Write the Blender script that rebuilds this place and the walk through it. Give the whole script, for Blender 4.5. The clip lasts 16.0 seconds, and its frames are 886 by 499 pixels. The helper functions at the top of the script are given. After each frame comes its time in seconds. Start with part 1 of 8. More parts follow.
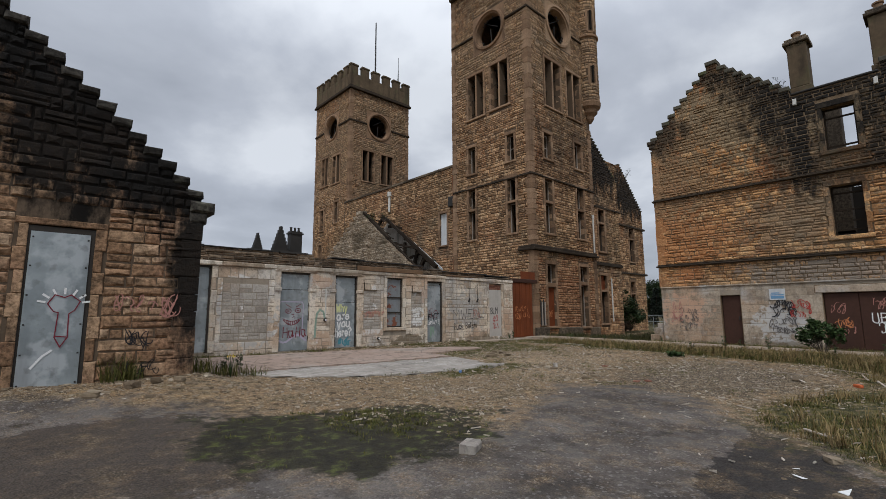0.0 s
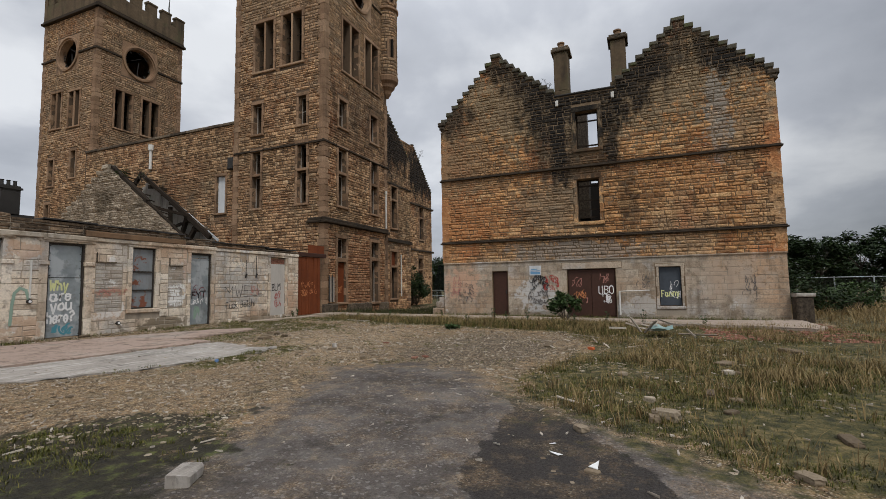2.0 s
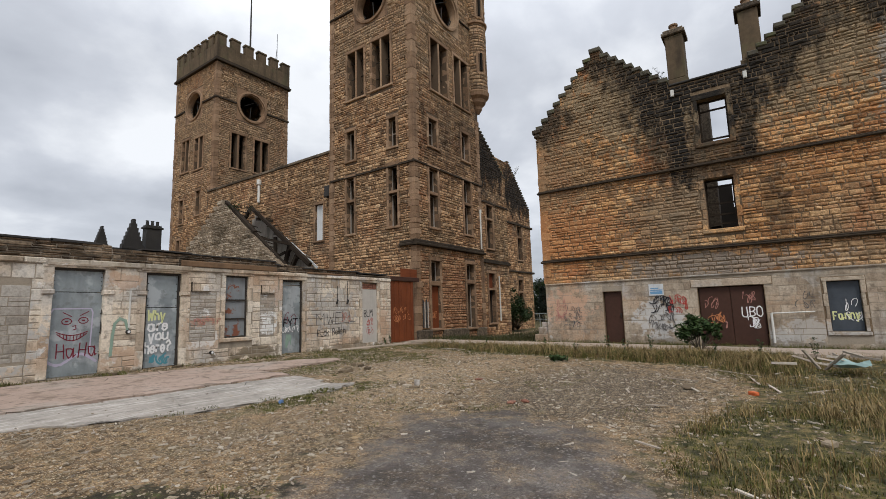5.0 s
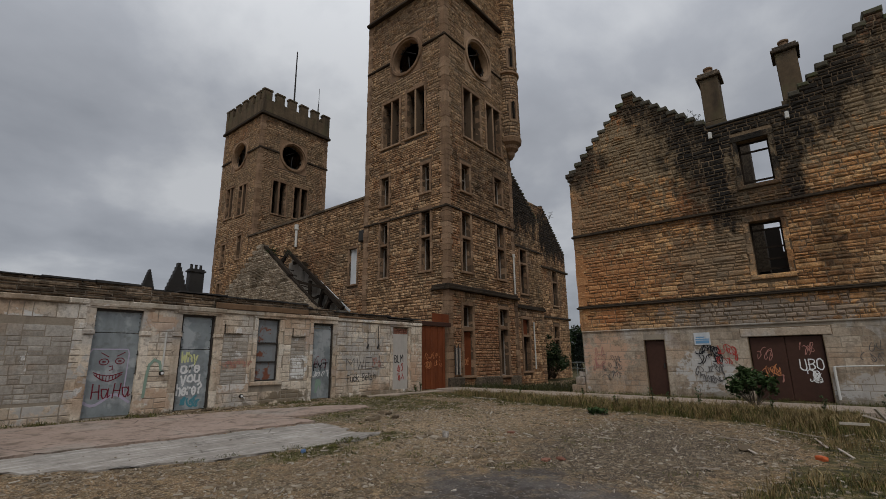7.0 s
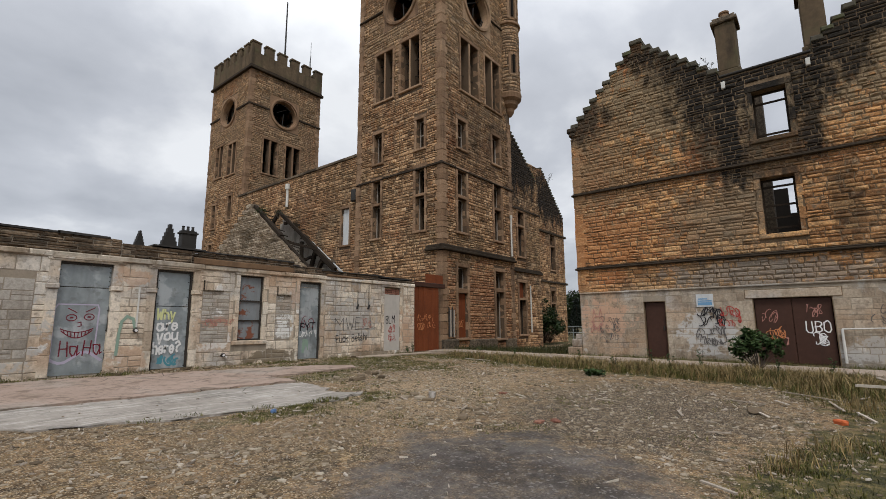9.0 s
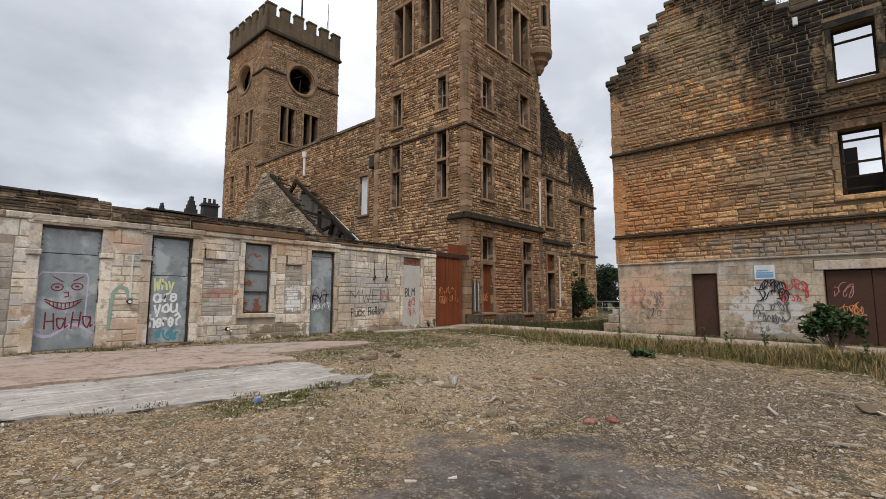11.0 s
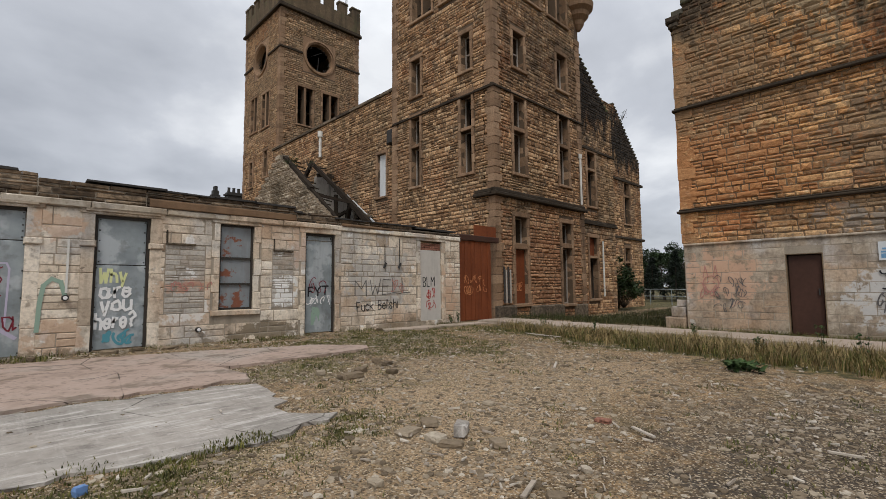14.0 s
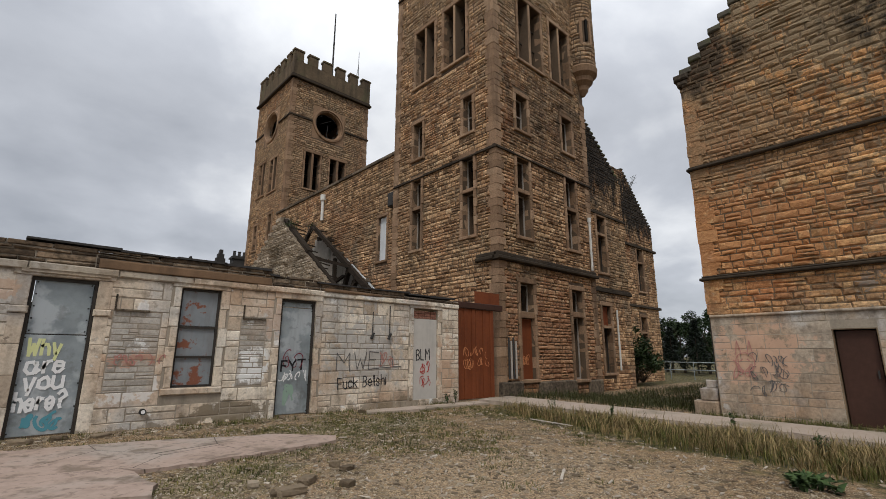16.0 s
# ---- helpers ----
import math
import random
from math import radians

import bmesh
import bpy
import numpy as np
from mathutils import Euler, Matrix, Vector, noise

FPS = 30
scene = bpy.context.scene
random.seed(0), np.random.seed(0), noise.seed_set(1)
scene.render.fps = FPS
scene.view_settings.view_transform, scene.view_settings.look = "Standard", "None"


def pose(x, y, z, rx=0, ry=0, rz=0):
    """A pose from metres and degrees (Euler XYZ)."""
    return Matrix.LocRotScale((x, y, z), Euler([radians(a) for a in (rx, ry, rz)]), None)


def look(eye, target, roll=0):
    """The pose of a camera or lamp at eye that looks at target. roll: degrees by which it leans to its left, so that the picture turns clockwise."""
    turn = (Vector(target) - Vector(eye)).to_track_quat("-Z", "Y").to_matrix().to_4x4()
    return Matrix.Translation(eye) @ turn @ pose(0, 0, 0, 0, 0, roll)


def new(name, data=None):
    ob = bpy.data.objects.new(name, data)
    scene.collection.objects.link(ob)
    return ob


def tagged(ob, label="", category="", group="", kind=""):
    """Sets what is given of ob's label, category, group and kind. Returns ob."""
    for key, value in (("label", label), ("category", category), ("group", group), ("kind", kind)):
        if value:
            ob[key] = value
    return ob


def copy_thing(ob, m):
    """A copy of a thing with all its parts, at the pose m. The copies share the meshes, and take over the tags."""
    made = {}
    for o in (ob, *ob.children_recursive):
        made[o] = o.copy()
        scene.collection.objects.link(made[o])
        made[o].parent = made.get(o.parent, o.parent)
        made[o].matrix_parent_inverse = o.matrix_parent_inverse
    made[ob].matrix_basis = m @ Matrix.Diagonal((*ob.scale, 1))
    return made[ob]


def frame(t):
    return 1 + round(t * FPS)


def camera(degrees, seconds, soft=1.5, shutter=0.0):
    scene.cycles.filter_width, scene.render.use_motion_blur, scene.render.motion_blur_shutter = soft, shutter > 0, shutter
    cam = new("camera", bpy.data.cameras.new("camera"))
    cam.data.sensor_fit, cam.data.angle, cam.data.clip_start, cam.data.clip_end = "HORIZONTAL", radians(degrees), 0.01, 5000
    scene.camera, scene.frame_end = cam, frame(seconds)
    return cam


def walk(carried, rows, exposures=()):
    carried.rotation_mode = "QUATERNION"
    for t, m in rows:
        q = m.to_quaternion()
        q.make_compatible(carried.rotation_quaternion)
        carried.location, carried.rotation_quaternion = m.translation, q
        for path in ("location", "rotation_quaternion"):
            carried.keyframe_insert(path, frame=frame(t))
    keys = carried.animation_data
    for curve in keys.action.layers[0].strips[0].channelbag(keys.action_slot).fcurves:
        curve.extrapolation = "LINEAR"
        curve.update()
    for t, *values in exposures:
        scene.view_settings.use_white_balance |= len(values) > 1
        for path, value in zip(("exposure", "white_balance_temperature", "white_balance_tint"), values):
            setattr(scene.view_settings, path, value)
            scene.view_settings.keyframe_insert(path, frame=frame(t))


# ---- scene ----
cam = camera(87.1, 16.0, soft=0.8)
PATH = [
    (0, (-0.497, 0.724, 1.541), (0.843, 2.183, 1.812), -0.3),
    (0.5, (-0.337, 0.87, 1.537), (1.127, 2.211, 1.774), -0.2),
    (1, (-0.05, 0.932, 1.535), (1.569, 2.086, 1.749), -0.4),
    (1.5, (0.266, 1.009, 1.514), (2.018, 1.956, 1.701), -0.7),
    (2, (0.585, 1.085, 1.541), (2.424, 1.855, 1.701), -0.9),
    (2.5, (0.907, 1.116, 1.553), (2.761, 1.851, 1.698), -0.9),
    (3, (1.204, 1.182, 1.513), (3.072, 1.883, 1.653), -0.8),
    (3.5, (1.536, 1.259, 1.536), (3.407, 1.953, 1.674), -1.1),
    (4, (1.849, 1.306, 1.54), (3.691, 2.069, 1.697), -1.2),
    (4.5, (2.093, 1.481, 1.559), (3.845, 2.424, 1.763), -1.5),
    (5, (2.26, 1.74, 1.595), (3.884, 2.877, 1.862), -1.7),
    (5.2, (2.314, 1.786, 1.598), (3.894, 2.977, 1.89), -1.6),
    (7.3, (2.499, 1.793, 1.6), (4.012, 3.015, 2.065), -0.6),
    (7.5, (2.531, 1.797, 1.578), (4.054, 3.012, 2.03), -0.6),
    (8, (2.674, 1.875, 1.479), (4.209, 3.09, 1.889), -0.6),
    (8.5, (2.962, 1.978, 1.456), (4.502, 3.201, 1.816), -0.5),
    (9, (3.267, 2.207, 1.431), (4.803, 3.448, 1.75), -0.3),
    (9.2, (3.381, 2.282, 1.43), (4.912, 3.532, 1.739), -0.4),
    (11.3, (4.639, 3.343, 1.383), (6.103, 4.69, 1.587), -0.0),
    (11.5, (4.776, 3.475, 1.357), (6.223, 4.839, 1.566), -0.2),
    (12, (5.075, 3.818, 1.422), (6.491, 5.217, 1.618), -0.4),
    (12.5, (5.481, 4.057, 1.428), (6.884, 5.47, 1.618), -0.5),
    (13, (5.895, 4.337, 1.414), (7.288, 5.76, 1.597), -0.4),
    (13.5, (6.295, 4.557, 1.421), (7.68, 5.99, 1.594), -0.5),
    (14, (6.71, 4.773, 1.453), (8.093, 6.208, 1.617), -0.5),
    (14.5, (7.125, 5.031, 1.465), (8.502, 6.47, 1.646), -0.2),
    (15, (7.527, 5.193, 1.525), (8.892, 6.637, 1.75), -0.3),
    (15.5, (7.775, 5.313, 1.582), (9.121, 6.763, 1.873), -0.2),
    (16, (7.906, 5.4, 1.638), (9.226, 6.836, 2.08), 0.2),
]
walk(cam, [(t, look(eye, target, roll)) for t, eye, target, roll in PATH],
     [(0, -0.22, 6200, 10), (0.7, -0.2, 6280, 10), (1.5, -0.14, 6400, 10), (3.5, 0.07, 6550, 10), (4.5, 0.13, 6500, 10), (5.2, 0.15, 6450, 10), (7.3, -0.8, 6450, 10), (8.0, -0.67, 6500, 10), (8.5, -0.32, 6500, 10),
      (9.0, 0.01, 6500, 10), (11.5, 0.26, 6500, 10), (12.2, 0.18, 6500, 10), (13.0, 0.04, 6500, 10), (14.5, 0.04, 6500, 10), (16.0, -0.04, 6500, 10)])

# ---- light ----
SUN_EL, SUN_AZ = 54.0, 228.5
world = bpy.data.worlds.new("overcast_sky")
scene.world = world
world.use_nodes = True
wn, wl = world.node_tree.nodes, world.node_tree.links
wn.clear()


def wnode(kind, **sets):
    n = wn.new(kind)
    for k, v in sets.items():
        n.inputs[k].default_value = v
    return n


w_out = wn.new("ShaderNodeOutputWorld")
w_bg = wn.new("ShaderNodeBackground")
w_sky = wn.new("ShaderNodeTexSky")
w_sky.sky_type, w_sky.sun_disc = "NISHITA", False
w_sky.sun_elevation, w_sky.sun_rotation = radians(SUN_EL), radians(SUN_AZ)
w_co = wn.new("ShaderNodeTexCoord")
w_sep = wn.new("ShaderNodeSeparateXYZ")
wl.new(w_co.outputs["Generated"], w_sep.inputs[0])
# clouds: a flat layer overhead, drawn out towards the horizon
w_div = wn.new("ShaderNodeMath"); w_div.operation = "MAXIMUM"; w_div.inputs[1].default_value = 0.0
wl.new(w_sep.outputs[2], w_div.inputs[0])
w_add = wn.new("ShaderNodeMath"); w_add.operation = "ADD"; w_add.inputs[1].default_value = 0.3
wl.new(w_div.outputs[0], w_add.inputs[0])
w_flat = wn.new("ShaderNodeVectorMath"); w_flat.operation = "DIVIDE"
w_cmb = wn.new("ShaderNodeCombineXYZ")
for k in range(3):
    wl.new(w_add.outputs[0], w_cmb.inputs[k])
wl.new(w_co.outputs["Generated"], w_flat.inputs[0]); wl.new(w_cmb.outputs[0], w_flat.inputs[1])
w_map = wn.new("ShaderNodeMapping")
w_map.inputs["Scale"].default_value = (1.0, 1.0, 0.6)
w_map.inputs["Location"].default_value = (3.1, 0.4, 0.0)
wl.new(w_flat.outputs[0], w_map.inputs["Vector"])
w_n1 = wn.new("ShaderNodeTexNoise")
w_n1.inputs["Scale"].default_value, w_n1.inputs["Detail"].default_value, w_n1.inputs["Roughness"].default_value = 1.7, 8.0, 0.5
w_n1.inputs["Distortion"].default_value = 0.12
wl.new(w_map.outputs[0], w_n1.inputs["Vector"])
w_r = wn.new("ShaderNodeValToRGB")
el = w_r.color_ramp.elements
el[0].position, el[0].color = 0.28, (0.45, 0.477, 0.53, 1)
el[1].position, el[1].color = 0.64, (1.0, 1.025, 1.06, 1)
e = el.new(0.49); e.color = (0.66, 0.69, 0.75, 1)
wl.new(w_n1.outputs["Fac"], w_r.inputs[0])
# an overcast sky is brighter overhead than at the horizon
w_up = wn.new("ShaderNodeMapRange")
w_up.inputs["From Min"].default_value, w_up.inputs["From Max"].default_value = 0.45, 1.0
w_up.inputs["To Min"].default_value, w_up.inputs["To Max"].default_value = 0.9, 1.9
wl.new(w_sep.outputs[2], w_up.inputs["Value"])
w_mul = wn.new("ShaderNodeMix"); w_mul.data_type = "RGBA"; w_mul.blend_type = "MULTIPLY"; w_mul.inputs[0].default_value = 1.0
wl.new(w_r.outputs[0], w_mul.inputs[6]); wl.new(w_up.outputs[0], w_mul.inputs[7])
w_dot = wn.new("ShaderNodeVectorMath"); w_dot.operation = "DOT_PRODUCT"; w_dot.inputs[1].default_value = (0.83, -0.55, 0.0)
wl.new(w_co.outputs["Generated"], w_dot.inputs[0])
w_bank = wn.new("ShaderNodeMapRange"); w_bank.interpolation_type = "SMOOTHSTEP"
w_bank.inputs["From Min"].default_value, w_bank.inputs["From Max"].default_value = 0.84, 1.0
w_bank.inputs["To Min"].default_value, w_bank.inputs["To Max"].default_value = 1.0, 0.5
wl.new(w_dot.outputs["Value"], w_bank.inputs["Value"])
w_low = wn.new("ShaderNodeMix"); w_low.data_type = "RGBA"; w_low.blend_type = "MULTIPLY"; w_low.inputs[0].default_value = 1.0
wl.new(w_mul.outputs[2], w_low.inputs[6]); wl.new(w_bank.outputs[0], w_low.inputs[7])
w_dim = wn.new("ShaderNodeMix"); w_dim.data_type = "RGBA"; w_dim.blend_type = "MULTIPLY"; w_dim.inputs[0].default_value = 1.0
w_dim.inputs[7].default_value = (0.08, 0.08, 0.08, 1)
wl.new(w_sky.outputs[0], w_dim.inputs[6])
w_mix = wn.new("ShaderNodeMix"); w_mix.data_type = "RGBA"; w_mix.inputs[0].default_value = 0.9
wl.new(w_dim.outputs[2], w_mix.inputs[6]); wl.new(w_low.outputs[2], w_mix.inputs[7])
wl.new(w_mix.outputs[2], w_bg.inputs[0])
w_bg.inputs[1].default_value = 1.0
wl.new(w_bg.outputs[0], w_out.inputs[0])

sun = new("sun", bpy.data.lights.new("sun", "SUN"))
sun.data.energy, sun.data.angle, sun.data.color = 1.6, radians(16), (1.0, 0.96, 0.9)
sun.matrix_world = look((-13, -11.5, 24), (0, 0, 0))

# ---- materials ----
def links_of(m):
    return m.node_tree.nodes, m.node_tree.links


def mnode(nd, kind, op=None, **ins):
    n = nd.new(kind)
    if op:
        n.operation = op
    for k, v in ins.items():
        n.inputs[k].default_value = v
    return n


def ramp(nd, cols):
    r = nd.new("ShaderNodeValToRGB")
    e = r.color_ramp.elements
    e[0].position, e[0].color = cols[0][0], (*cols[0][1], 1)
    e[1].position, e[1].color = cols[-1][0], (*cols[-1][1], 1)
    for p, c in cols[1:-1]:
        e.new(p).color = (*c, 1)
    return r


def mixc(nd, lk, fac, a, b, mode="MIX"):
    m = nd.new("ShaderNodeMix")
    m.data_type, m.blend_type = "RGBA", mode
    for sock, v in ((m.inputs[0], fac), (m.inputs[6], a), (m.inputs[7], b)):
        if isinstance(v, (int, float)):
            sock.default_value = v
        elif isinstance(v, tuple):
            sock.default_value = (*v, 1)
        else:
            lk.new(v, sock)
    return m.outputs[2]


def noise_out(nd, lk, vec, scale, detail=4, rough=0.55, stretch=None):
    n = nd.new("ShaderNodeTexNoise")
    n.inputs["Scale"].default_value, n.inputs["Detail"].default_value, n.inputs["Roughness"].default_value = scale, detail, rough
    if stretch:
        mp = nd.new("ShaderNodeMapping")
        mp.inputs["Scale"].default_value = stretch
        lk.new(vec, mp.inputs["Vector"])
        vec = mp.outputs[0]
    lk.new(vec, n.inputs["Vector"])
    return n.outputs["Fac"]


def span(nd, lk, v, a, b, lo=0.0, hi=1.0):
    m = nd.new("ShaderNodeMapRange")
    m.inputs["From Min"].default_value, m.inputs["From Max"].default_value = a, b
    m.inputs["To Min"].default_value, m.inputs["To Max"].default_value = lo, hi
    lk.new(v, m.inputs["Value"])
    return m.outputs[0]


def times(nd, lk, a, b, op="MULTIPLY"):
    m = nd.new("ShaderNodeMath")
    m.operation = op
    for i, v in enumerate((a, b)):
        if isinstance(v, (int, float)):
            m.inputs[i].default_value = v
        else:
            lk.new(v, m.inputs[i])
    m.use_clamp = op != "SUBTRACT"
    return m.outputs[0]


def surface(name, cols, grain=30.0, rough=0.85, bump=0.3, pieces=0.0, stains=(), stain_col=(0.02, 0.018, 0.016),
            streak=0.0, patches=None, metal=0.0, bump_dist=0.01, tint=None, gloss_var=0.1, spots=None, pit=0.62, spec=0.15, cracks=0.0):
    """A procedural surface. cols: ramp of base colours. pieces: how far single pieces differ. stains: soot or damp of given place and size.
    patches: (scale, threshold, colour, strength) of worn paint or render. streak: dark runs."""
    m = bpy.data.materials.new(name)
    m.use_nodes = True
    nd, lk = links_of(m)
    bsdf = nd["Principled BSDF"]
    geo = nd.new("ShaderNodeNewGeometry")
    pos = geo.outputs["Position"]
    big = noise_out(nd, lk, pos, 0.7, 5)
    fine = noise_out(nd, lk, pos, grain, 6, 0.65)
    v = times(nd, lk, big, 0.5)
    v = times(nd, lk, v, times(nd, lk, fine, 0.5), "ADD")
    if pieces:
        info = nd.new("ShaderNodeObjectInfo")
        rnd = nd.new("ShaderNodeMath"); rnd.operation = "FRACT"
        add = nd.new("ShaderNodeMath"); add.operation = "ADD"
        lk.new(info.outputs["Random"], add.inputs[0]); lk.new(geo.outputs["Random Per Island"], add.inputs[1])
        lk.new(add.outputs[0], rnd.inputs[0])
        mv = nd.new("ShaderNodeMix")
        mv.inputs[0].default_value = pieces
        lk.new(v, mv.inputs[2]); lk.new(rnd.outputs[0], mv.inputs[3])
        v = mv.outputs[0]
    r = ramp(nd, cols)
    lk.new(v, r.inputs[0])
    col = r.outputs[0]
    if tint:
        for scale, lo, hi, c, amount in tint:
            f = span(nd, lk, noise_out(nd, lk, pos, scale, 4), lo, hi, 0, amount)
            col = mixc(nd, lk, f, col, c)
    if patches:
        for scale, lo, c, amount in patches:
            f = span(nd, lk, noise_out(nd, lk, pos, scale, 6, 0.6), lo, lo + 0.035, 0, amount)
            col = mixc(nd, lk, f, col, c)
    # grain darkening
    col = mixc(nd, lk, span(nd, lk, fine, 0.36, 0.60, pit, 0.0), col, (0.0, 0.0, 0.0), "MIX") if pieces and pit else col
    if streak:
        s = noise_out(nd, lk, pos, 2.2, 5, 0.6, (1, 1, 0.16))
        col = mixc(nd, lk, span(nd, lk, s, 0.5, 0.72, 0, streak), col, stain_col)
    for centre, radius, amount, *own in stains:
        sub = nd.new("ShaderNodeVectorMath"); sub.operation = "SUBTRACT"; sub.inputs[1].default_value = centre
        div = nd.new("ShaderNodeVectorMath"); div.operation = "DIVIDE"; div.inputs[1].default_value = radius
        ln = nd.new("ShaderNodeVectorMath"); ln.operation = "LENGTH"
        lk.new(pos, sub.inputs[0]); lk.new(sub.outputs[0], div.inputs[0]); lk.new(div.outputs[0], ln.inputs[0])
        f = span(nd, lk, ln.outputs["Value"], 1.15, 0.15)
        if own:
            n2 = span(nd, lk, noise_out(nd, lk, pos, 3.5, 9, 0.68), 0.25, 0.75, -0.75, 0.75)
            f = span(nd, lk, times(nd, lk, f, n2, "SUBTRACT"), 0.42, 0.60, 0.0, min(1.0, amount * 0.8))
        else:
            n2 = span(nd, lk, noise_out(nd, lk, pos, 2.6, 9, 0.7, (1, 1, 0.45)), 0.25, 0.75, -0.62, 0.62)
            f = span(nd, lk, times(nd, lk, f, n2, "SUBTRACT"), 0.16, 0.62, 0.0, min(0.97, amount * 0.8))
        f = times(nd, lk, f, span(nd, lk, ln.outputs["Value"], 1.2, 0.85))
        col = mixc(nd, lk, f, col, own[0] if own else stain_col)
    if cracks:
        vo = nd.new("ShaderNodeTexVoronoi")
        vo.feature = "DISTANCE_TO_EDGE"
        vo.inputs["Scale"].default_value = cracks
        warp = mixc(nd, lk, 0.03, pos, nd.new("ShaderNodeTexNoise").outputs["Color"])
        lk.new(warp, vo.inputs["Vector"])
        gate = span(nd, lk, noise_out(nd, lk, pos, 0.9, 3), 0.45, 0.55)
        col = mixc(nd, lk, times(nd, lk, gate, span(nd, lk, vo.outputs["Distance"], 0.007, 0.002, 0, 0.85)), col, (0.045, 0.036, 0.028))
    if spots:
        vo = nd.new("ShaderNodeTexVoronoi")
        vo.inputs["Scale"].default_value = spots[0]
        lk.new(pos, vo.inputs["Vector"])
        col = mixc(nd, lk, span(nd, lk, vo.outputs["Distance"], spots[1], spots[1] * 0.7, 0, spots[3]), col, spots[2])
    lk.new(col, bsdf.inputs["Base Color"])
    rr = span(nd, lk, fine, 0.3, 0.7, max(0.05, rough - gloss_var), min(1, rough + gloss_var))
    lk.new(rr, bsdf.inputs["Roughness"])
    bsdf.inputs["Metallic"].default_value = metal
    bsdf.inputs["Specular IOR Level"].default_value = spec
    if bump:
        b = nd.new("ShaderNodeBump")
        b.inputs["Strength"].default_value, b.inputs["Distance"].default_value = bump, bump_dist
        lk.new(fine, b.inputs["Height"])
        lk.new(b.outputs[0], bsdf.inputs["Normal"])
    return m


M = {}
M["tower_stone"] = surface("tower_sandstone", [(0.0, (0.085, 0.048, 0.028)), (0.25, (0.33, 0.19, 0.10)), (0.6, (0.58, 0.355, 0.19)), (0.85, (0.71, 0.465, 0.262)), (1.0, (0.79, 0.59, 0.38))],
                           14, 0.92, 0.85, pieces=0.78, pit=0.42, streak=0.4, bump_dist=0.045, stains=[((24.5, 16, 11.5), (4.5, 1.5, 3.2), 0.55), ((27, 16.5, 16), (1.6, 1.6, 3), 0.5), ((30.5, 17.5, 12.6), (5, 1.5, 3.6), 2.0), ((40, 19.8, 12.2), (5, 1.5, 3.2), 2.0), ((20.4, 19, 23), (3, 5, 3), 0.5), ((24.5, 37, 24), (6, 8, 2.2), 0.9), ((23.7, 16.1, 2.3), (6, 1.5, 3.2), 0.7, (0.30, 0.14, 0.075)), ((23, 18, 18.5), (9, 9, 8), 0.55, (0.30, 0.225, 0.15)), ((24, 39, 17), (9, 9, 10), 0.6, (0.30, 0.228, 0.152))],
                           tint=[(0.35, 0.5, 0.7, (0.34, 0.14, 0.065), 0.6), (0.6, 0.56, 0.7, (0.2, 0.165, 0.12), 0.6), (3.4, 0.52, 0.68, (0.10, 0.075, 0.05), 0.6), (5.5, 0.58, 0.68, (0.60, 0.47, 0.32), 0.5), (0.22, 0.52, 0.64, (0.17, 0.14, 0.085), 0.35)])
M["dressed"] = surface("dressed_sandstone", [(0.2, (0.17, 0.105, 0.062)), (0.55, (0.31, 0.198, 0.122)), (0.8, (0.42, 0.29, 0.185))], 18, 0.9, 0.35, pieces=0.4, pit=0.22, streak=0.55)
